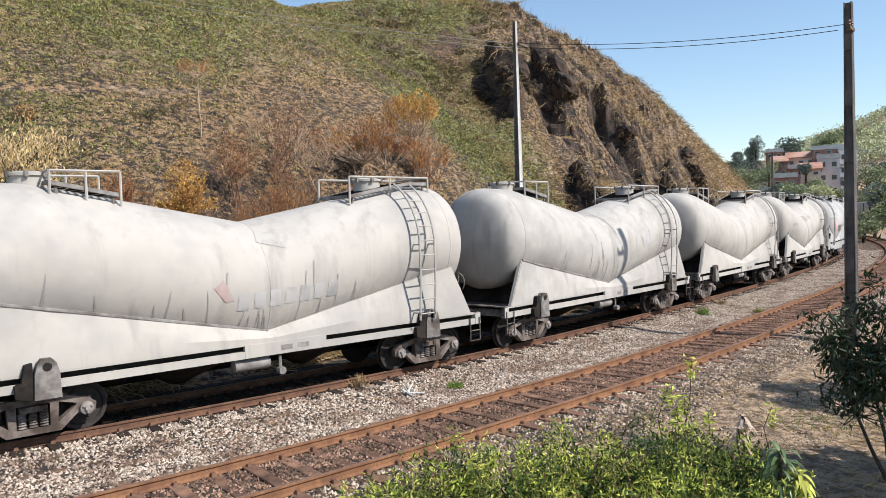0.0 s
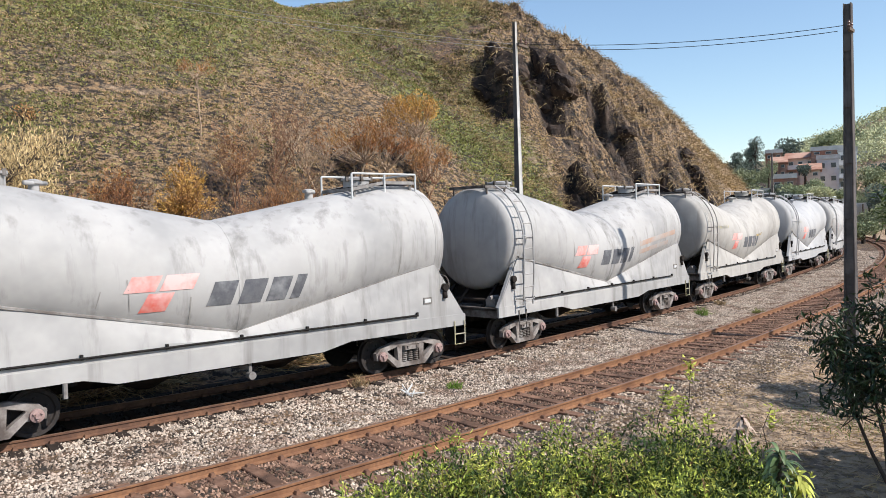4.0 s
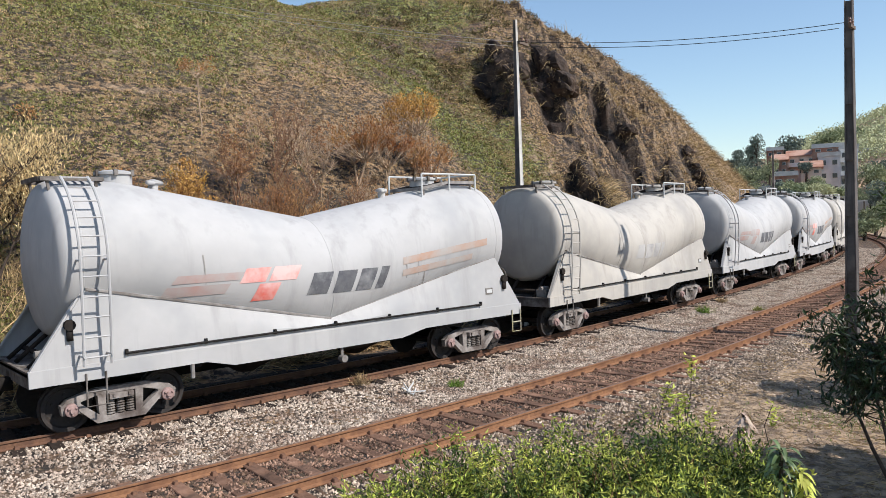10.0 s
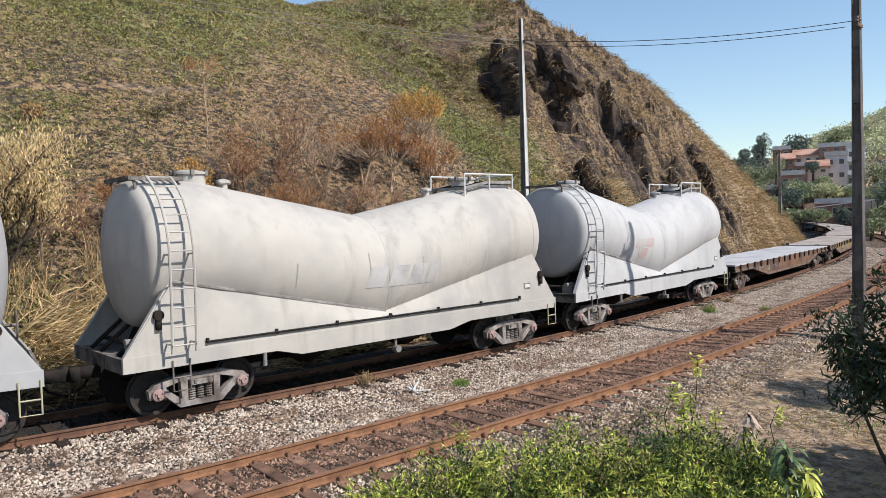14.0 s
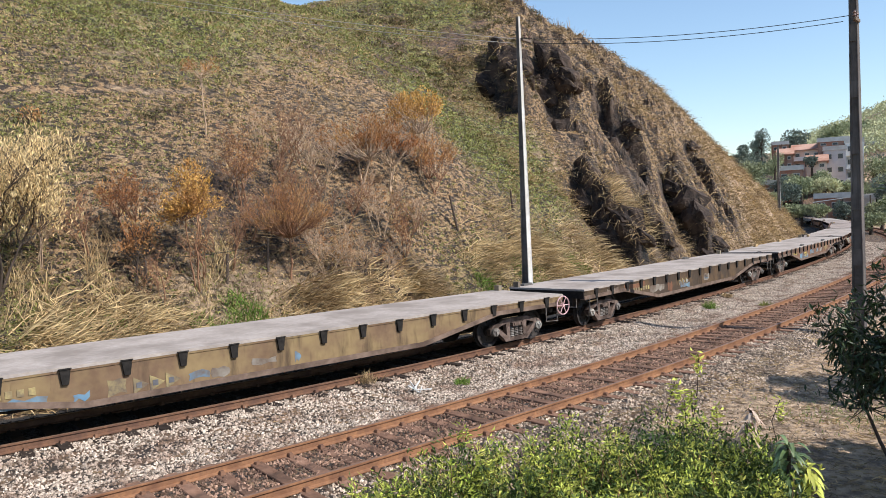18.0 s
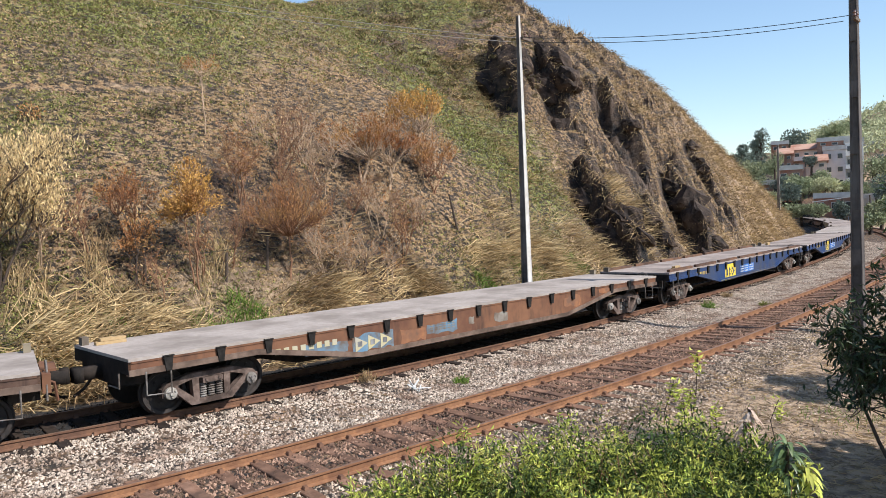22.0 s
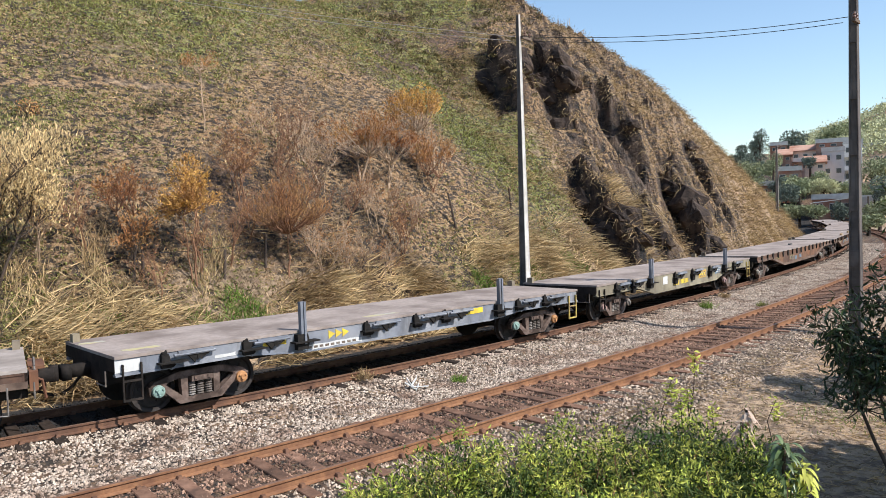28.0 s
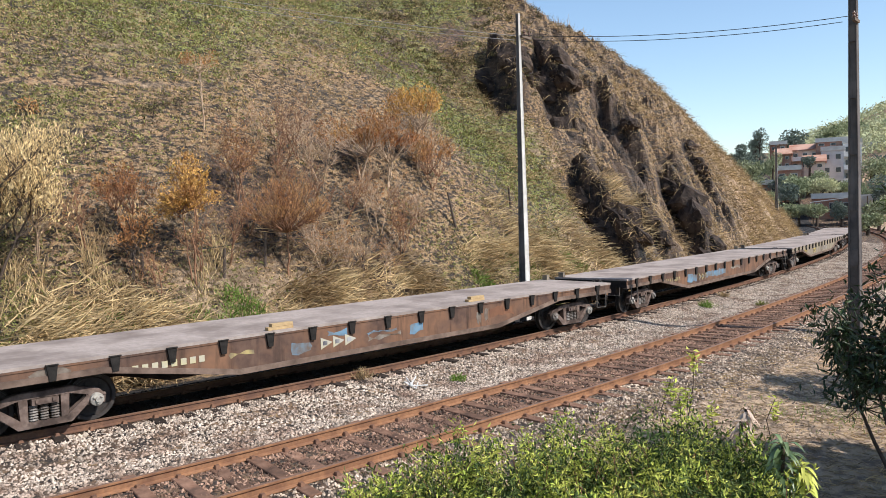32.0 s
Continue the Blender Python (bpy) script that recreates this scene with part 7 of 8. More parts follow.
def rock(x, y, z, size, turn, tilt, seed):
    """An angular block of bare rock, half sunk in the slope."""
    rng = np.random.default_rng(seed)
    bm = B()
    p = unit(rng.normal(0, 1, (22, 3))) * rng.uniform(0.75, 1.0, (22, 1)) * np.array(size)
    for q in p:
        bm.verts.new(q)
    out = bmesh.ops.convex_hull(bm, input=bm.verts[:])
    bmesh.ops.delete(bm, geom=[g for g in out["geom_interior"] if isinstance(g, bmesh.types.BMVert)], context="VERTS")
    bmesh.ops.triangulate(bm, faces=bm.faces[:])
    bmesh.ops.subdivide_edges(bm, edges=bm.edges[:], cuts=2, use_grid_fill=True)
    bm.normal_update()
    q = np.array([v.co for v in bm.verts])
    push = 0.10 * lattice(q[:, 0] + q[:, 2], q[:, 1] - 0.7 * q[:, 2], 0.34, seed % 9) + 0.05 * lattice(q[:, 0] - q[:, 2], q[:, 1] + q[:, 2], 0.13, seed % 7)
    for v, d in zip(bm.verts, push):
        v.co += v.normal * float(d)
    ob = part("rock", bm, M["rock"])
    ob.matrix_basis = pose(x, y, z, tilt, 0, turn)
    return tagged(ob, "dark brown angular rock jutting from the cut slope", "rock", "rocks of the cut slope")


# the rock's own dark tone, deepened to hold the shade on its faces
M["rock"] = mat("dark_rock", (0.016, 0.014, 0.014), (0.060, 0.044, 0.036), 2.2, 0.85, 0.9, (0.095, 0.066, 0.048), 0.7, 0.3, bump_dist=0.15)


def at_hill(v, w):
    """Plan point from the place along the hill and the distance up it."""
    u = w + np.interp(v, LINE_V, LINE_U) + 4.6
    return AX0[0] + v * AXE[0] + u * AXN[0], AX0[1] + v * AXE[1] + u * AXN[1]


def outcrop_rocks():
    rng = np.random.default_rng(61)
    P, D = [], []
    for i, (q0, k0, w0, w1, high, run, dip) in enumerate(OUTCROPS):
        for k in range(9 if high > 1.5 else 4):
            w = rng.uniform(w0, w1)
            v = q0 + k0 * w + rng.uniform(-0.6, 1.4 if high > 1.5 else 0.7)
            x, y = at_hill(v, w)
            sz = rng.uniform(0.45, 1.0) * (1.35 if high > 1.5 else 0.9)
            rock(x, y, ground_at(x, y) - 0.15 * sz, (sz * rng.uniform(0.7, 1.0), sz * rng.uniform(1.0, 1.7), sz * rng.uniform(0.7, 1.1)), rng.uniform(20, 70), rng.uniform(20, 50), 700 + 20 * i + k)
        n = 420
        w = rng.uniform(w0 - 0.4, w1 + 0.4, n)
        v = q0 + k0 * w + rng.uniform(0.1, 1.6, n)
        x, y = at_hill(v, w)
        P.append(np.column_stack([x, y, terrain(x, y)[0] + 0.02]))
        out = -AXE * rng.uniform(0.2, 1.0, (n, 1)) - AXN * rng.uniform(-0.2, 0.9, (n, 1))
        D.append(np.column_stack([out, rng.uniform(-0.1, 0.6, n)]))
    P, D = np.vstack(P), np.vstack(D)
    n = len(P)
    blades("hanging_straw", P, D, rng.uniform(0.5, 1.5, n), 0.028, rng.uniform(0.6, 1.4, n), M["straw"], rng, "long straw hanging over the edges of the rock")


def dark_scrub():
    """Low dark tussocks towards the crest above the cut."""
    rng = np.random.default_rng(63)
    n = 700
    az, r = np.radians(rng.uniform(-6, 8, n)), rng.uniform(47, 68, n)
    x, y = np.sin(az) * r, np.cos(az) * r
    z, v, w, s, d = terrain(x, y)
    ok = (lattice(x, y, 3.0, 35) > 0.0) & (w > 8)
    k = np.repeat(np.where(ok)[0], 26)
    m = len(k)
    p = np.column_stack([x[k], y[k], z[k]]) + rng.normal(0, 0.22, (m, 3)) * np.array((1, 1, 0.1))
    blades("dark_scrub", p, np.column_stack([rng.normal(0, 0.6, (m, 2)), np.ones(m)]), rng.uniform(0.15, 0.5, m), 0.06, rng.uniform(0.2, 0.9, m), M["scrub"], rng, "low dark olive tussocks near the crest")


M["scrub"] = mat("dark_olive_scrub", (0.065, 0.062, 0.028), (0.11, 0.095, 0.042), 3, 0.9, 0.0, (0.17, 0.135, 0.07), 0.5, 0.4, island=0.5, translucent=0.15)
hill_tufts()
dark_scrub()
straw_bed()
outcrop_rocks()
SH = "scrub on the hillside"
crowned("tree", -7.6, 22.9, 2.2, 3.9, 1.6, "leaf_orange", "bark", "slim tree with orange withered leaves and thin stems", 41, 34, 3, 3600, (0.105, 0.042), 0.85, 0.35, 0.030, "tree", SH, (-0.1, 0), 0.2)
crowned("tree", -1.0, 34.95, 1.8, 3.75, 2.8, "leaf_orange", "bark_pale", "small tree with an orange withered crown", 42, 40, 2, 2100, (0.14, 0.065), 0.45, 0.62, 0.045, "tree", SH, (0.05, 0), 0.2)
crowned("shrub", -0.3, 34.3, 0.7, 2.6, 2.2, "leaf_brown", "bark", "scorched brown shrub under an orange crown", 142, 26, 2, 900, (0.17, 0.04), 0.5, 0.5, 0.035, "shrub", SH)
crowned("shrub", -5.15, 25.2, 1.55, 3.2, 2.6, "leaf_brown", "bark", "round shrub of fine reddish-brown twigs on a thin trunk", 43, 80, 1, 2600, (0.18, 0.013), 0.65, 0.42, 0.045, "shrub", SH, (0, 0), 0.7)
crowned("tree", -3.3, 31.2, 1.2, 3.1, 3.8, "leaf_rust", "bark_pale", "spreading scorched tree with brown leaves and white limbs", 44, 40, 3, 1900, (0.14, 0.042), 0.5, 0.45, 0.055, "tree", SH, (0, 0), 0.2)
crowned("shrub", -2.2, 32.3, 1.1, 2.9, 2.6, "leaf_rust", "bark_pale", "scorched shrub with reddish leaves and white limbs", 144, 30, 2, 1500, (0.16, 0.05), 0.45, 0.5, 0.045, "shrub", SH)
crowned("shrub", -9.65, 23.0, 1.0, 2.4, 1.8, "leaf_rust", "bark", "scorched brown shrub beside an orange tree", 45, 30, 2, 1100, (0.11, 0.032), 0.5, 0.4, 0.032, "shrub", SH, (0, 0), 0.2)
shrub("shrub", -9.2, 22.1, 2.0, 0.6, "leaf_brown", "bark_dark", "small charred brown shrub", 46, 1000, (0.1, 0.04), 2, 2, 0.04, 3, 0.5, 0.12, "shrub", SH)
shrub("bush", -12.1, 20.1, 4.3, 0.75, "leaf_pale", "bark_dark", "tall bush covered in pale straw-coloured dry leaves", 47, 22000, (0.15, 0.036), 6, 3, 0.045, 3, 0.12, 0.2, "bush", SH, 0.34, 1.1)
crowned("tree", -9.15, 29.6, 2.2, 3.0, 1.5, "leaf_brown", "bark_pale", "thin bare tree with a flat crown of rusty leaves", 48, 18, 2, 420, (0.11, 0.035), 0.5, 0.55, 0.028, "tree", SH)
shrub("shrub", -7.1, 26.7, 2.5, 0.6, "leaf_brown", "bark", "thin leafless brown shrub", 49, 900, (0.12, 0.025), 3, 2, 0.03, 3, 0.4, 0.15, "shrub", SH)
shrub("bush", -14.35, 26.4, 0.6, 0.8, "leaf_brown", "bark_dark", "small dark brown bush on the slope", 50, 150, (0.12, 0.05), 2, 2, 0.03, 2, 0.2, 0.13, "bush", SH)
shrub("bush", -11.0, 29.0, 0.6, 0.8, "scrub", "bark_dark", "low olive bush on the slope", 51, 120, (0.12, 0.05), 2, 2, 0.03, 2, 0.2, 0.16, "bush", SH)
k = 60
for x, y, h, leafy, tw in ((-6.2, 28.9, 3.0, 100, 2), (-4.6, 29.6, 3.2, 160, 2), (-3.7, 28.4, 2.4, 500, 2), (-2.4, 29.3, 2.6, 900, 2), (-6.9, 24.2, 2.2, 120, 1), (-4.1, 26.0, 2.3, 900, 2), (-1.6, 29.0, 2.4, 600, 2), (-0.9, 31.0, 1.9, 350, 2), (-10.6, 22.4, 2.0, 300, 1), (-8.6, 24.6, 1.8, 200, 1), (-5.2, 27.6, 2.6, 200, 2), (-0.2, 35.6, 2.6, 700, 2), (-7.6, 23.4, 1.7, 150, 1), (-3.2, 26.6, 1.9, 800, 2), (-6.6, 25.6, 1.9, 200, 1), (-2.0, 27.6, 1.8, 500, 1), (-8.3, 21.9, 1.8, 150, 1), (-11.6, 21.4, 2.2, 300, 1), (-5.6, 30.4, 2.6, 150, 1), (-7.4, 30.2, 2.0, 250, 1)):
    shrub("shrub", x, y, h, 0.55, "leaf_brown", "bark_pale" if k % 2 else "bark", "bare scorched shrub with pale forked branches", k, leafy // 2, (0.13, 0.02), 3, 1 + tw, 0.024, 2, 0.35, 0.2, "shrub", SH, 0.4)
    k += 1


# ---- foreground and verge ----
def green_bush(x, y, top_z, rad, seed, label, bright=0.6):
    """A dense leafy bush: stems, an outer skin of leaves and sprigs that stand out of it."""
    rng = np.random.default_rng(seed)
    z0 = ground_at(x, y)
    h = top_z - z0
    top = tagged(new("bush"), label, "bush", "green bushes below the viewpoint")
    top.location = (x, y, z0)
    segs = []
    for _ in range(26):
        a, e = rng.uniform(0, math.tau), rng.uniform(0.2, 1.0)
        tip = np.array((rad * e * math.cos(a), rad * e * math.sin(a), h * rng.uniform(0.65, 1.0) * (1 - 0.35 * e * e)))
        mid = tip * np.array((0.45, 0.45, 0.55)) + rng.normal(0, 0.06, 3)
        segs += [(np.array((0.1 * math.cos(a), 0.1 * math.sin(a), -0.05)), mid, 0.016, 0.010), (mid, tip, 0.010, 0.004)]
    stem_segs = segs
    # highlights outside and shade inside the bush are put into two leaf colours
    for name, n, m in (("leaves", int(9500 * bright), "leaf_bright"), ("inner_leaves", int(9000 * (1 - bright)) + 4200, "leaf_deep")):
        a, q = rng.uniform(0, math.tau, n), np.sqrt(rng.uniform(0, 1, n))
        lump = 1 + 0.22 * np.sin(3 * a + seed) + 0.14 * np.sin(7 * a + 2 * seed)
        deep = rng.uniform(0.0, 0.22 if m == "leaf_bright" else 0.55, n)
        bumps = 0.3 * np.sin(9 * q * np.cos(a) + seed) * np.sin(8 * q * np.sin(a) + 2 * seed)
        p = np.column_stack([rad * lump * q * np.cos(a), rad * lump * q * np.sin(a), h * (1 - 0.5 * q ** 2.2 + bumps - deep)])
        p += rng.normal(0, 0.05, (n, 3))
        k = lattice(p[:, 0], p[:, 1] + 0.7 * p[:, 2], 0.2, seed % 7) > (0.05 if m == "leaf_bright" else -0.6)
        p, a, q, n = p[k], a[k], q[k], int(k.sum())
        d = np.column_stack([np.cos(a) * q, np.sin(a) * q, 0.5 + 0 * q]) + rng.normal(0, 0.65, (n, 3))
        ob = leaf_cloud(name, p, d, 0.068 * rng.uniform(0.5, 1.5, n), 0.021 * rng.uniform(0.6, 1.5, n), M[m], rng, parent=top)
    # long trailing shoots
    segs = []
    lp, ld = [], []
    for _ in range(14):
        a, q = rng.uniform(0, math.tau), rng.uniform(0.2, 0.9)
        p = np.array((rad * q * math.cos(a), rad * q * math.sin(a), h * (0.85 - 0.4 * q * q)))
        d = unit(np.array((math.cos(a) * 0.5, math.sin(a) * 0.5, 1.0)) + rng.normal(0, 0.25, 3))
        for k in range(4):
            qn = p + d * rng.uniform(0.08, 0.14)
            segs.append((p, qn, 0.005, 0.004))
            for _ in range(3):
                lp.append(qn)
                ld.append(rng.normal(0, 0.7, 3) + d * 0.6)
            p, d = qn, unit(d + np.array((0, 0, -0.12)) + rng.normal(0, 0.15, 3))
    branch_mesh("branchwork", stem_segs + segs, M["bark"], top, "thin woody stems and shoots")
    leaf_cloud("shoot_leaves", np.array(lp), np.array(ld), 0.08, 0.026, M["leaf_bright"], rng, parent=top)
    return top


LB = "dense bush of small bright green leaves"
for i, (x, y, tz, rad, br) in enumerate(((-0.75, 7.9, 0.82, 0.75, 0.7), (0.05, 8.3, 1.12, 0.85, 0.7), (0.85, 8.0, 1.12, 0.85, 0.65), (1.55, 8.6, 1.12, 0.9, 0.6), (2.35, 8.4, 1.22, 0.9, 0.55), (3.05, 9.0, 1.0, 0.8, 0.45), (-1.35, 7.5, 0.35, 0.6, 0.7), (-0.6, 6.7, 0.55, 0.8, 0.65), (0.3, 6.7, 0.85, 0.9, 0.6), (1.4, 6.9, 1.02, 0.9, 0.6), (2.45, 7.2, 1.02, 0.75, 0.5), (3.0, 7.8, 0.6, 0.55, 0.45), (3.4, 8.2, 1.02, 0.5, 0.4), (3.18, 7.2, 0.95, 0.42, 0.4))):
    green_bush(x, y, tz - 0.11, rad, 100 + i, LB, br)


def sprig(x, y, z, seed, label="slender shoot with a tuft of yellow-green leaves"):
    rng = np.random.default_rng(seed)
    z0 = ground_at(x, y)
    top = tagged(new("sapling"), label, "sapling", "thin saplings by the bush")
    top.location = (x, y, z0)
    h = z - z0
    segs, p = [], np.array((0.0, 0, 0))
    for k in range(5):
        q = np.array((0.05 * rng.normal(), 0.05 * rng.normal(), h * (k + 1) / 5))
        segs.append((p, q, 0.010 - 0.001 * k, 0.009 - 0.001 * k))
        p = q
    branch_mesh("stem", segs, M["bark_dark"], top)
    n = 34
    pp = np.tile(p, (n, 1)) + rng.normal(0, 0.035, (n, 3)) - np.array((0, 0, 1)) * rng.uniform(0, 0.28, n)[:, None]
    leaf_cloud("leaves", pp, np.column_stack([rng.normal(0, 1, (n, 2)), rng.uniform(0, 0.8, n)]), 0.085, 0.036, M["leaf_bright"], rng, parent=top)


for i, (x, y, z) in enumerate(((3.35, 9.9, 1.82), (3.2, 9.7, 1.36), (2.75, 9.2, 1.62), (3.55, 9.7, 1.1), (4.55, 10.3, 1.02), (3.0, 9.4, 1.3))):
    sprig(x, y, z, 140 + i)


M["leaf_broad"] = mat("broad_glossy_leaves", (0.10, 0.155, 0.06), (0.15, 0.20, 0.08), 6, 0.4, 0.0, island=0.3, translucent=0.15)


def broad_plant(x, y, h, n, leaf, length, width, seed, label, up=0.5):
    """Long strap leaves from one crown."""
    rng = np.random.default_rng(seed)
    z0 = ground_at(x, y)
    top = tagged(new("leafy_plant"), label, "plant")
    top.location = (x, y, z0)
    segs = [(np.array((0, 0, -0.05)), np.array((0.03, 0, h)), 0.03, 0.02)]
    branch_mesh("stem", segs, M["bark_dark"], top)
    bmv, bmf = [], []
    for k in range(n):
        a = k * 2.4 + rng.uniform(-0.3, 0.3)
        L, W = length * rng.uniform(0.7, 1.2), width * rng.uniform(0.8, 1.2)
        o, s = np.array((math.cos(a), math.sin(a), 0)), np.array((-math.sin(a), math.cos(a), 0))
        e = up * rng.uniform(0.3, 1.4)
        drop = 0.42 * rng.uniform(0, 1) ** 1.3
        b0 = len(bmv)
        for j in range(6):
            f = j / 5
            c = np.array((0.03, 0, h - drop)) + o * L * f * 0.85 + np.array((0, 0, L * (e * f - 1.0 * f * f)))
            ww = W * math.sin(math.pi * min(0.97, 0.12 + 0.86 * f)) / 2
            bmv += [c + s * ww + np.array((0, 0, 0.25 * ww)), c, c - s * ww + np.array((0, 0, 0.25 * ww))]
        for j in range(5):
            q = b0 + 3 * j
            bmf += [[q, q + 1, q + 4, q + 3], [q + 1, q + 2, q + 5, q + 4]]
    ob = mesh_from("leaves", np.array(bmv), bmf, M[leaf], smooth=True)
    ob.parent = top
    return top


for x, y, z, n, leaf, L, W, seed, label, up in (
        (3.45, 7.6, 1.26, 60, "leaf_broad", 0.26, 0.05, 150, "plant with long arching glossy green leaves", 0.8),
        (3.6, 7.5, 1.05, 46, "leaf_bright", 0.22, 0.05, 151, "plant with drooping yellow-green leaves", 0.6),
        (3.5, 8.65, 1.36, 44, "leaf_dry", 0.17, 0.04, 152, "withered plant with hanging dry brown leaves", 0.4),
        (3.38, 8.5, 1.26, 34, "leaf_dry", 0.18, 0.035, 153, "withered plant with hanging dry brown leaves", 0.3)):
    broad_plant(x, y, z - ground_at(x, y), n, leaf, L, W, seed, label, up)


def verge_tree(x, y, stems, label, seed, leaves, z_low, z_high, rad, leaf="leaf_dark", size=(0.17, 0.045)):
    """A young tree with drooping lance leaves. stems: lists of points above its base."""
    rng = np.random.default_rng(seed)
    z0 = ground_at(x, y)
    top = tagged(new("tree"), label, "tree")
    top.location = (x, y, z0)
    segs, ends = [], []
    for st in stems:
        pts = [np.array(p, float) for p in st]
        for i, (a, b) in enumerate(zip(pts[:-1], pts[1:])):
            segs.append((a, b, 0.035 - 0.006 * i, 0.029 - 0.006 * i))
        ends.append(pts[-1])
        ends += pts[2:-1]
    tips = []
    for e in ends:
        for _ in range(11):
            d = unit(rng.normal(0, 1, 3) + np.array((0, 0, 0.5)))
            p = e
            for k in range(4):
                q = p + d * rad * rng.uniform(0.12, 0.28)
                segs.append((p, q, 0.012 - 0.002 * k, 0.010 - 0.002 * k))
                tips.append(q)
                p, d = q, unit(d + rng.normal(0, 0.3, 3))
    branch_mesh("trunk", segs, M["bark_dark"], top, "dark thin trunk and limbs")
    tips = np.array(tips)
    tips = tips[(tips[:, 2] > z_low - z0) & (tips[:, 2] < z_high - z0)]
    k = rng.integers(0, len(tips), leaves)
    p = tips[k] + rng.normal(0, 0.09, (leaves, 3))
    d = rng.normal(0, 0.75, (leaves, 3)) + np.array((0, 0, -0.55))
    leaf_cloud("crown", p, d, size[0] * rng.uniform(0.6, 1.3, leaves), size[1] * rng.uniform(0.7, 1.3, leaves), M[leaf], rng, parent=top)
    return top


verge_tree(6.75, 11.1, [[(0, 0, 0), (-0.25, 0.05, 0.55), (-0.45, 0.1, 1.1), (-0.55, 0.1, 1.7), (-0.65, 0.2, 2.3)], [(0, 0, 0), (0.0, 0.1, 0.7), (-0.1, 0.2, 1.3), (-0.05, 0.3, 1.9), (0.1, 0.2, 2.5)], [(0, 0, 0), (0.2, 0, 0.8), (0.3, 0.1, 1.6), (0.35, 0.1, 2.2)]],
           "young tree with dark drooping lance-shaped leaves", 160, 2600, 0.75, 2.75, 0.9)
verge_tree(7.55, 11.2, [[(0, 0, 0), (0.1, 0, 1.2), (0.0, 0.1, 2.4), (-0.15, 0.1, 3.4), (-0.25, 0.1, 4.0)], [(0, 0, 0), (0.3, 0.2, 1.6), (0.5, 0.2, 3.0), (0.4, 0.2, 3.9)]],
           "young tree with green lance-shaped leaves beside the verge", 161, 1900, 2.4, 4.4, 0.8, "leaf_deep")
verge_tree(12.2, 15.0, [[(0, 0, 0), (0.1, 0, 1.6), (0, 0.2, 3.0), (-0.3, 0.3, 4.2)], [(0, 0, 0), (0.6, 0.4, 2.0), (0.9, 0.6, 3.6)], [(0, 0, 0), (-0.6, -0.3, 2.0), (-1.0, -0.4, 3.4)]],
           "leafy tree beside the verge that shades the ground", 162, 2600, 2.4, 6.0, 1.0, "leaf_deep", (0.24, 0.09))
verge_tree(9.6, 9.0, [[(0, 0, 0), (0.1, 0, 1.4), (0, 0.2, 2.6), (-0.3, 0.3, 3.6)], [(0, 0, 0), (0.6, 0.4, 1.8), (0.9, 0.6, 3.0)], [(0, 0, 0), (-0.6, -0.3, 1.8), (-1.0, -0.4, 3.0)]],
           "leafy tree beside the verge that shades the ground", 163, 12000, 0.8, 5.0, 2.0, "leaf_deep", (0.28, 0.11))
verge_tree(11.0, 9.0, [[(0, 0, 0), (0.1, 0, 1.4), (0, 0.2, 2.6), (-0.3, 0.3, 3.4)], [(0, 0, 0), (-0.5, 0.4, 1.6), (-0.9, 0.6, 2.6)], [(0, 0, 0), (0.6, -0.3, 1.8), (0.9, -0.4, 2.8)]],
           "leafy tree beside the verge that shades the ground", 164, 9000, 0.8, 5.0, 1.5, "leaf_deep", (0.28, 0.11))


def verge_litter():
    rng = np.random.default_rng(170)
    n = 13000
    az, r = np.radians(rng.uniform(8, 36, n)), rng.uniform(9.5, 30, n)
    x, y = np.sin(az) * r, np.cos(az) * r
    z, v, w, s, d = terrain(x, y)
    k = (d > 6.9) & (d < 15)
    x, y, z = x[k], y[k], z[k]
    n = len(x)
    a = rng.uniform(0, math.tau, n)
    blades("dry_litter", np.column_stack([x, y, z + 0.01]), np.column_stack([np.cos(a), np.sin(a), rng.uniform(0, 0.35, n)]), rng.uniform(0.08, 0.32, n), 0.016, rng.uniform(0, 0.3, n), M["tuft_dry"], rng, "dry grass litter strewn over the verge", "litter")
    n = 500
    px, py = rng.normal(8.3, 1.2, n), rng.normal(14.6, 0.8, n)
    z = terrain(px, py)[0]
    blades("verge_grass", np.column_stack([px, py, z]), np.column_stack([rng.normal(0, 0.5, (n, 2)), np.ones(n)]), rng.uniform(0.06, 0.2, n), 0.012, 0.4, M["fresh"], rng, "thin green grass on the verge")


verge_litter()


def weed(x, y, h, m, label, seed, n=120):
    rng = np.random.default_rng(seed)
    z = ground_at(x, y)
    p = np.column_stack([rng.normal(0, 0.05 + h * 0.15, (n, 2)), np.zeros(n)])
    ob = blades("weed", p, np.column_stack([rng.normal(0, 0.55, (n, 2)), np.ones(n)]), h * rng.uniform(0.5, 1.2, n), 0.018, rng.uniform(0.1, 0.6, n), M[m], rng)
    ob.location = (x, y, z)
    return tagged(ob, label, "weed", "weeds on the ballast")


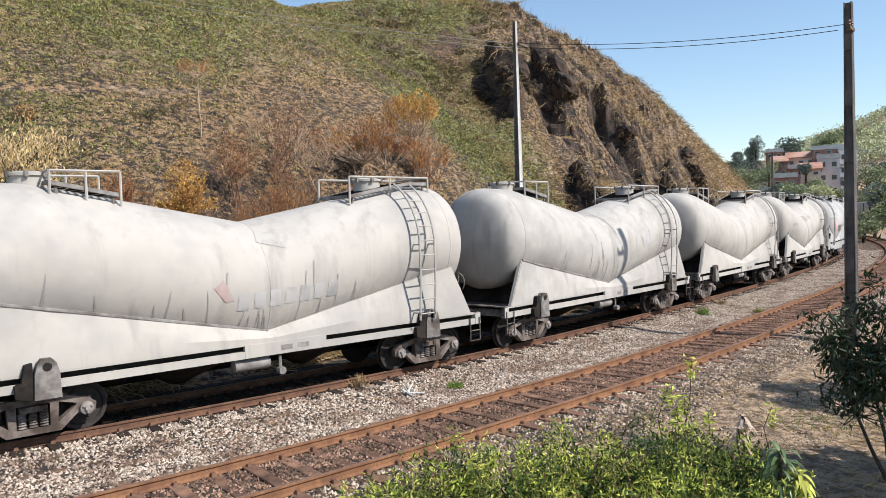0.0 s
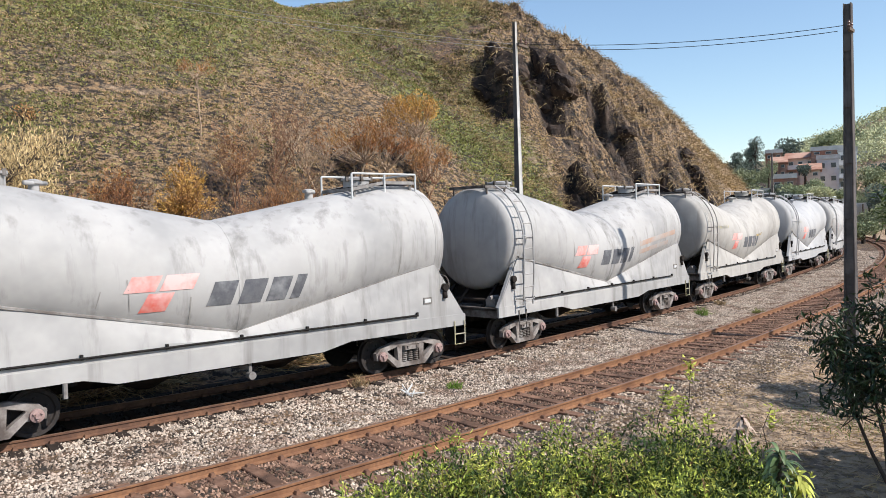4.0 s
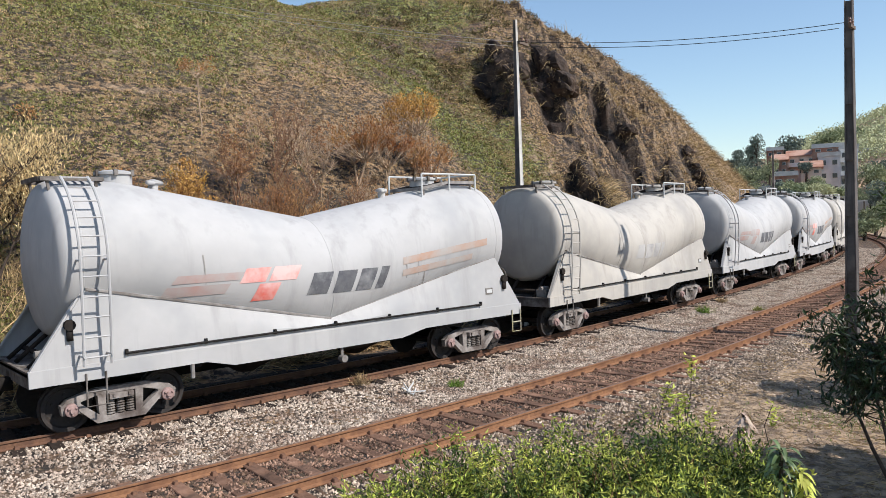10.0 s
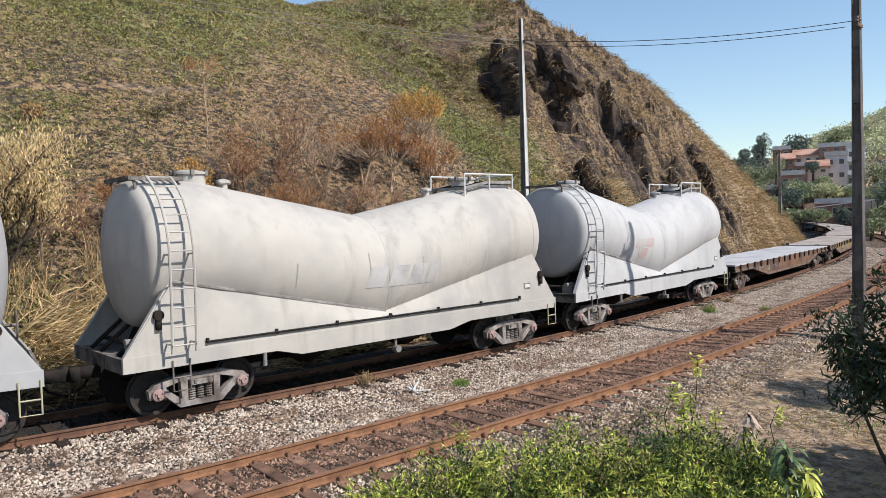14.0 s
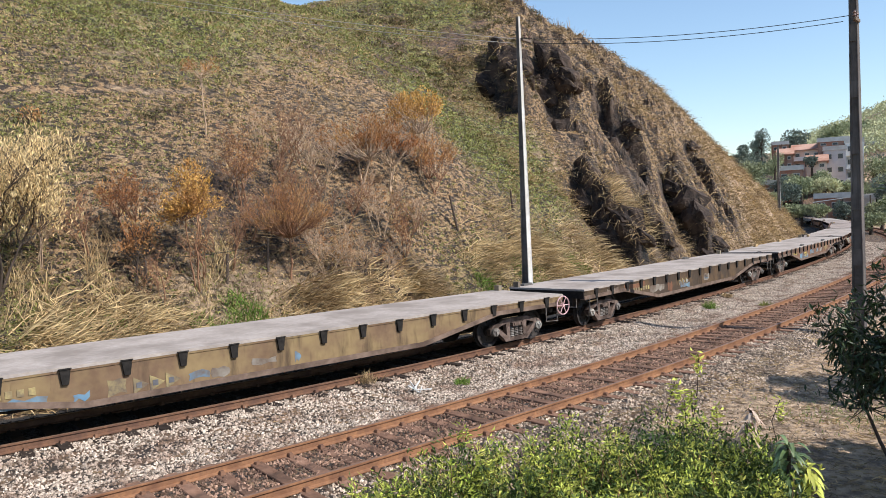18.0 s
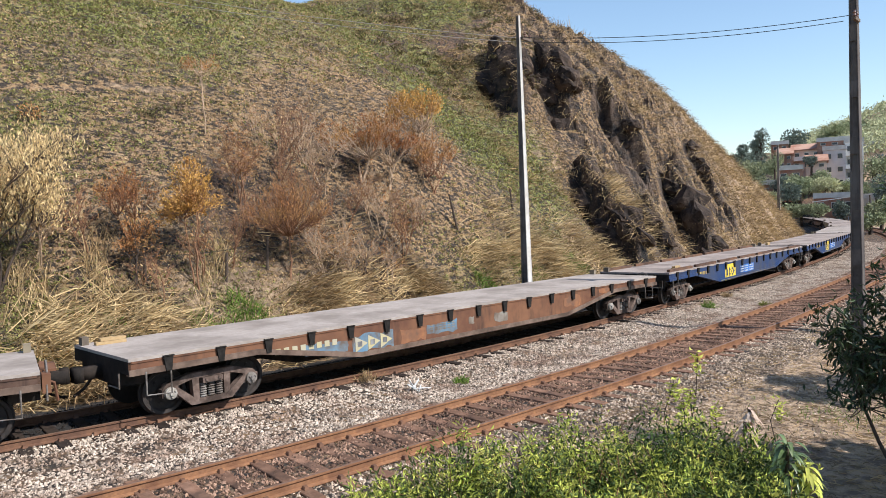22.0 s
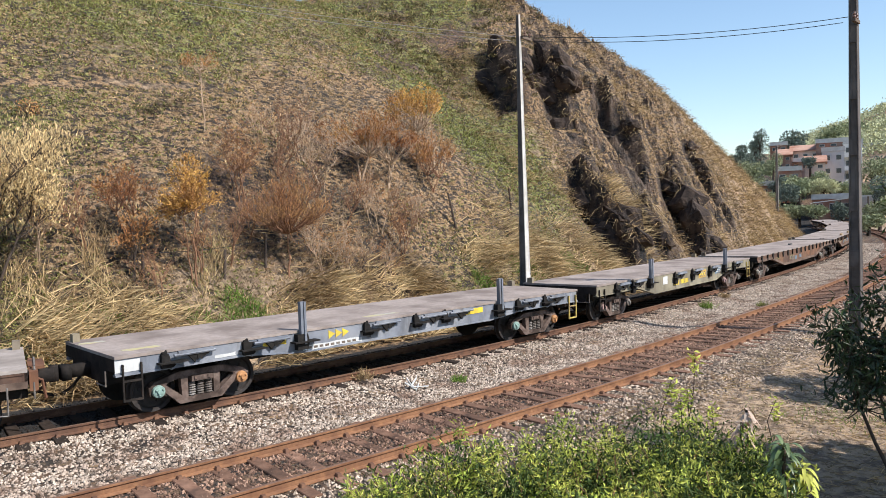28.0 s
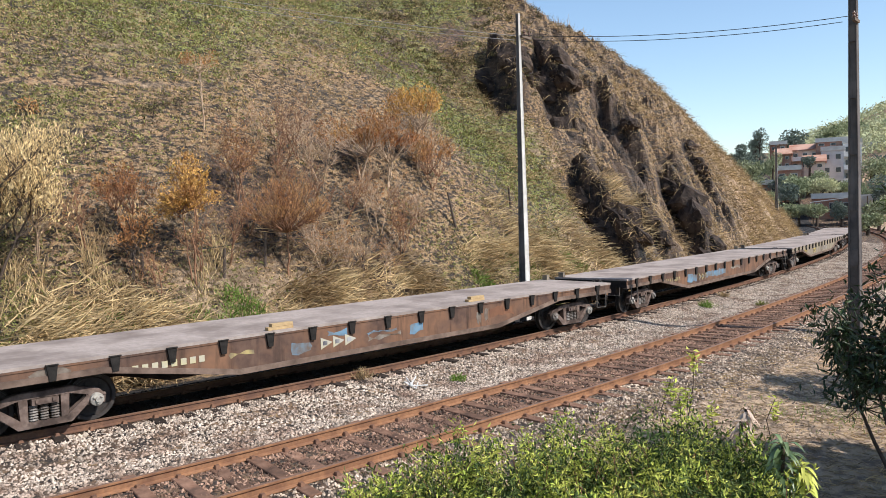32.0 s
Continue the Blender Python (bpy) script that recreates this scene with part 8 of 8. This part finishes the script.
weed(-1.95, 17.6, 0.42, "tuft_dry", "withered grey-brown weed between the stones", 180)
weed(0.3, 17.7, 0.26, "fresh", "low green weed between the stones", 181)
weed(10.35, 29.1, 0.5, "fresh", "small green weed between the stones", 182)
weed(12.1, 31.8, 0.35, "tuft_dry", "dry weed between the stones", 183)
weed(12.6, 29.3, 0.3, "tuft_green", "dry weed between the stones", 184)
rng1 = random.Random(9)
bm = B()
for k in range(7):
    a = rng1.uniform(0, math.pi)
    L = rng1.uniform(0.25, 0.55)
    bar(bm, (-0.1 * k * 0.2, 0, 0.03 + 0.015 * k), (L * math.cos(a), L * math.sin(a), 0.05 + rng1.uniform(0.0, 0.25)), 0.05, 0.014)
scrap = part("plastic_scrap", bm, M["white"])
scrap.location = (-0.67, 16.9, -0.22)
tagged(scrap, "torn white plastic scraps lying on the ballast", "litter")


# fence posts at the foot of the slope
def fence_post(x, y, h, lean, label):
    bm = B()
    rod(bm, (0, 0, -0.2), (lean, 0.05, h), 0.055, 7, 0.045)
    ob = part("fence_post", bm, M["bark_dark"])
    ob.location = (x, y, ground_at(x, y))
    return tagged(ob, label, "fence post", "old fence posts")


for x, y, h, ln in ((0.73, 32.9, 1.6, -0.35), (3.65, 38.0, 1.0, -0.1), (-8.95, 22.3, 0.8, 0.0), (-5.9, 24.9, 1.1, 0.06), (-6.9, 23.6, 0.9, 0.05), (-2.9, 27.0, 0.7, 0.1)):
    fence_post(x, y, h, ln, "dark weathered wooden fence post")
# the wire between the old posts
cable((-8.95, 22.3, ground_at(-8.95, 22.3) + 0.7), (-5.9, 24.9, ground_at(-5.9, 24.9) + 0.9), 0.1, "slack fence wire between old posts")
cable((-5.9, 24.9, ground_at(-5.9, 24.9) + 0.9), (0.5, 32.9, ground_at(0.73, 32.9) + 1.0), 0.15, "slack fence wire between old posts")


# ---- the town beyond the bend ----
M.update(
    plaster_white=mat("plaster_white", (0.74, 0.73, 0.71), (0.64, 0.63, 0.61), 0.6, 0.85, 0.1, (0.52, 0.50, 0.47), 0.12, 0.4),
    plaster_grey=mat("plaster_grey", (0.50, 0.50, 0.51), (0.42, 0.42, 0.43), 0.6, 0.85, 0.1),
    plaster_pink=mat("plaster_pink", (0.62, 0.45, 0.36), (0.54, 0.39, 0.31), 0.6, 0.85, 0.1, (0.60, 0.50, 0.42), 0.15, 0.4),
    brick=mat("brick_wall", (0.34, 0.15, 0.10), (0.26, 0.12, 0.085), 1.5, 0.9, 0.2, (0.30, 0.20, 0.15), 0.2, 0.4),
    tile_roof=mat("terracotta_roof", (0.46, 0.29, 0.22), (0.39, 0.24, 0.18), 1.2, 0.85, 0.2, (0.30, 0.14, 0.09), 0.25, 0.4),
    slab=mat("concrete_slab", (0.52, 0.51, 0.49), (0.42, 0.41, 0.39), 1.0, 0.85, 0.1),
    pane=mat("dark_window_glass", (0.03, 0.035, 0.045), (0.05, 0.055, 0.065), 1.0, 0.15, 0.0),
)


def town_spot(px_az, dist):
    a = radians(px_az)
    return math.sin(a) * dist, math.cos(a) * dist


def house(az, dist, z, w, d, h, wall, roof, label, turn=0, storeys=2, windows=3, balcony=False, flat=False):
    """A town house facing the line: walls, roof, windows and sometimes a balcony."""
    x, y = town_spot(az, dist)
    top = tagged(new("house"), label, "house", "houses of the town")
    top.matrix_basis = pose(x, y, z, 0, 0, -az + turn)
    bm = B()
    box(bm, (0, 0, h / 2 - 2), (w, d, h + 4))
    part("wall", bm, M[wall], top, "plastered house wall")
    bm = B()
    if flat:
        box(bm, (0, 0, h + 0.12), (w + 0.4, d + 0.4, 0.24))
        box(bm, (0, -d / 2 - 0.05, h + 0.6), (w + 0.3, 0.15, 0.8))
    else:
        prism(bm, [(-w / 2 - 0.5, h), (w / 2 + 0.5, h), (w / 2 + 0.5, h + 0.15), (0, h + 1.6), (-w / 2 - 0.5, h + 0.15)] if turn > 45 else [(-d / 2 - 0.5, h), (d / 2 + 0.5, h), (d / 2 + 0.5, h + 0.2), (d * 0.1, h + 1.9), (-d / 2 - 0.5, h + 0.2)], -d / 2 - 0.4 if turn > 45 else -w / 2 - 0.4, d / 2 + 0.4 if turn > 45 else w / 2 + 0.4, "y" if turn > 45 else "x")
    part("roof", bm, M[roof], top, "terracotta tiled roof" if roof == "tile_roof" else "flat roof slab")
    sh = h / storeys
    for f in range(storeys):
        for k in range(windows):
            cx = -w / 2 + w * (k + 0.5) / windows
            bm = B()
            box(bm, (cx, -d / 2 - 0.02, sh * (f + 0.5) + 0.1), (w / windows * 0.5, 0.1, sh * 0.42))
            win = part("window", bm, M["slab"], top)
            bm = B()
            box(bm, (cx, -d / 2 - 0.06, sh * (f + 0.5) + 0.1), (w / windows * 0.43, 0.06, sh * 0.35))
            part("pane", bm, M["pane"], win)
        if balcony and f:
            bm = B()
            box(bm, (0, -d / 2 - 0.7, sh * f), (w * 0.9, 1.4, 0.2))
            box(bm, (0, -d / 2 - 1.35, sh * f + 0.5), (w * 0.9, 0.08, 0.8))
            part("balcony", bm, M["plaster_white"], top)
    return top


def az_of(px):
    return math.degrees(math.atan((px - 784) / 1318.6))


def z_of(px, py, dist):
    """Height of a sight line over the town at that distance."""
    hor = 389.0 - 0.0414 * (px - 784)
    return 3.73 + (hor - py) / 1318.6 * dist * math.cos(radians(az_of(px)))


def town_house(px, py_base, py_top, width_px, dist, d, wall, roof, label, **kw):
    z0 = z_of(px, py_base, dist)
    h = z_of(px, py_top, dist) - z0
    return house(az_of(px), dist, z0, width_px / 1318.6 * dist * 0.95, d, h, wall, roof, label, **kw)


town_house(1432, 303, 268, 42, 205, 9, "plaster_pink", "tile_roof", "two-storey salmon house with terracotta roof", storeys=2, windows=3, balcony=True)
town_house(1394, 300, 276, 22, 200, 8, "brick", "tile_roof", "brick house with terracotta roof", storeys=2, windows=2)
town_house(1385, 272, 258, 26, 232, 8, "brick", "slab", "unplastered brick house with flat roof", storeys=1, windows=2, flat=True)
town_house(1449, 302, 288, 30, 190, 8, "plaster_pink", "tile_roof", "low house with terracotta roof", storeys=1, windows=2)
town_house(1481, 336, 268, 32, 198, 10, "plaster_grey", "slab", "tall pale grey apartment house with a band of windows", storeys=3, windows=2, flat=True)
town_house(1482, 262, 252, 50, 204, 8, "brick", "slab", "brick attic storey with flat roof", storeys=1, windows=3, flat=True)
town_house(1516, 345, 254, 26, 200, 9, "plaster_white", "slab", "white house with stacked balconies", storeys=4, windows=2, flat=True, balcony=True)
town_house(1552, 282, 258, 40, 250, 9, "plaster_grey", "slab", "pale blue-grey houses on the far slope", storeys=2, windows=3, flat=True)
town_house(1590, 290, 262, 40, 255, 9, "plaster_white", "slab", "white house on the far slope", storeys=2, windows=3, flat=True)
town_house(1402, 325, 302, 38, 182, 7, "brick", "slab", "low brick building with a flat concrete roof", storeys=1, windows=2, flat=True)
town_house(1360, 350, 328, 44, 176, 6, "brick", "slab", "low brick wall building beside the hill", storeys=1, windows=3, flat=True)
town_house(1480, 378, 350, 60, 160, 6, "brick", "slab", "low brick workshop with a pale shed roof", storeys=1, windows=3, flat=True)
town_house(1540, 385, 352, 46, 158, 6, "plaster_grey", "slab", "low plain grey workshop", storeys=1, windows=2, flat=True)
x, y = town_spot(az_of(1492), 150)
bm = B()
prism(bm, [(-4.6, 0.0), (4.6, 1.0), (4.6, 1.15), (-4.6, 0.15)], -2.5, 2.5)
shed = tagged(new("shed_roof"), "pale sheet-metal lean-to roof on posts", "roof")
shed.matrix_basis = pose(x, y, z_of(1492, 356, 150), 0, 0, -25)
part("sheet", bm, M["plaster_white"], shed)
for k in (-4.2, 0, 4.2):
    bm = B()
    rod(bm, (k, -2.2, -4.5), (k, -2.2, 0.5 + k * 0.1), 0.12, 6)
    part("post", bm, M["wood"], shed)


def town_tree(px, py_base, py_top, width_px, dist, leaf, label, seed, n=1500, kind="round"):
    """A distant tree: trunk, limbs and an uneven crown of leaf clumps."""
    rng = np.random.default_rng(seed)
    x, y = town_spot(az_of(px), dist)
    z0 = z_of(px, py_base, dist)
    h = z_of(px, py_top, dist) - z0
    rad = width_px / 1318.6 * dist / 2
    top = tagged(new("tree"), label, "tree", "trees round the town")
    top.location = (x, y, z0)
    segs = [(np.array((0, 0, -3.0)), np.array((0.1, 0, h * 0.55)), 0.35, 0.2)]
    lumps = []
    for k in range(9):
        a = rng.uniform(0, math.tau)
        q = rad * rng.uniform(0.2, 0.72)
        zc = h * (rng.uniform(0.4, 0.86) if kind == "round" else rng.uniform(0.25, 0.92))
        c = np.array((q * math.cos(a), q * math.sin(a), zc))
        lumps.append((c, rad * rng.uniform(0.35, 0.6)))
        segs.append((np.array((0.1, 0, h * 0.4)), c, 0.14, 0.05))
    branch_mesh("trunk", segs, M["bark_dark"], top, "dark trunk and limbs")
    P, D = [], []
    for c, lr in lumps:
        m = n // 9
        o = unit(rng.normal(0, 1, (m, 3)))
        P.append(c + o * lr * rng.uniform(0.55, 1.08, (m, 1)) * np.array((1, 1, min(1.0, h / (2.2 * rad)))))
        D.append(o + rng.normal(0, 0.7, (m, 3)))
    P, D = np.vstack(P), np.vstack(D)
    sz = max(0.3, rad * 0.13)
    leaf_cloud("crown", P, D, sz * rng.uniform(0.6, 1.3, len(P)), sz * 0.7, M[leaf], rng, parent=top)
    return top


DG, LG, YG = "leaf_far_dark", "leaf_far", "leaf_far_yellow"
for i, (px, pb, pt, wpx, dist, lf) in enumerate((
        (1312, 330, 250, 40, 190, DG), (1340, 335, 262, 44, 185, DG), (1352, 290, 226, 26, 215, DG), (1342, 300, 244, 30, 220, DG), (1418, 275, 233, 56, 235, DG), (1375, 320, 270, 34, 178, LG), (1330, 345, 290, 50, 170, LG),
        (1420, 365, 316, 60, 165, LG), (1462, 350, 316, 50, 168, YG), (1396, 366, 326, 40, 160, DG), (1420, 392, 358, 56, 150, LG), (1452, 390, 362, 40, 146, LG), (1496, 395, 355, 34, 142, DG), (1490, 262, 222, 50, 290, LG), (1515, 262, 214, 50, 300, LG),
        (1548, 330, 284, 50, 190, LG), (1575, 320, 276, 50, 195, DG), (1550, 372, 318, 44, 165, LG), (1585, 380, 310, 60, 150, DG), (1562, 400, 352, 50, 120, LG), (1598, 410, 340, 60, 110, LG), (1440, 300, 278, 22, 186, DG), (1475, 345, 316, 26, 172, LG), (1362, 372, 340, 36, 150, LG), (1542, 410, 376, 40, 105, LG), (1408, 348, 308, 40, 170, LG), (1452, 346, 305, 40, 172, LG), (1490, 352, 322, 40, 175, LG), (1382, 346, 312, 36, 168, DG), (1520, 352, 320, 36, 178, LG))):
    town_tree(px, pb, pt, wpx, dist, lf, "dark green leafy tree among the houses" if lf == DG else "green leafy tree among the houses", 300 + i, 2000)


def far_wood():
    """The wooded slope that closes the valley."""
    rng = np.random.default_rng(401)
    n = 70000
    az, r = np.radians(rng.uniform(24, 46, n)), rng.uniform(235, 430, n)
    x, y = np.sin(az) * r, np.cos(az) * r
    z = terrain(x, y)[0]
    p = np.column_stack([x, y, z]) + rng.normal(0, 1.0, (n, 3)) + np.array((0, 0, 1.5))
    ob = leaf_cloud("far_wood", p, rng.normal(0, 1, (n, 3)) + np.array((0, 0, 0.6)), rng.uniform(0.5, 1.2, n), 0.6, M["leaf_far_yellow"], rng)
    tagged(ob, "hazy green scrub covering the far slope", "wood", kind="stuff")


far_wood()


def wagon_pose(s, base):
    f, r = on_line(s + base / 2), on_line(s - base / 2)
    return Matrix.LocRotScale(((f[0] + r[0]) / 2, (f[1] + r[1]) / 2, FAR_RAIL), Euler((0, 0, math.atan2(f[1] - r[1], f[0] - r[0]))), None)


def motions():
    for ob, s0, base in wagons:
        times, t = [], 0.0
        while t < 32.0:
            times.append(t)
            s = s0 - SPEED * t
            t = min(32.0, t + (0.5 if -30 < s < 120 else 2.0))
        times.append(32.0)
        walk(ob, [(t, wagon_pose(s0 - SPEED * t, base)) for t in times])
        # the wheels roll while the wagon is near
        t0, t1 = max(0.0, (s0 - 48) / SPEED), min(32.0, (s0 + 20) / SPEED)
        if t1 <= t0:
            continue
        fr = range(int(t0 * FPS), int(t1 * FPS) + 1)
        for bg in ob.children:
            if not bg.name.startswith("bogie"):
                continue
            for ws in bg.children:
                if ws.name.startswith("wheelset"):
                    x, y, z = ws.location
                    rows = [(k / FPS, Matrix.LocRotScale((x, y, z), Euler((0, -SPEED * (k - fr[0]) / FPS / 0.447, 0)), None)) for k in fr]
                    rows = ([(0.0, rows[0][1])] if fr[0] > 0 else []) + rows + ([(32.0, rows[-1][1])] if fr[-1] < 960 else [])
                    walk(ws, rows)


motions()
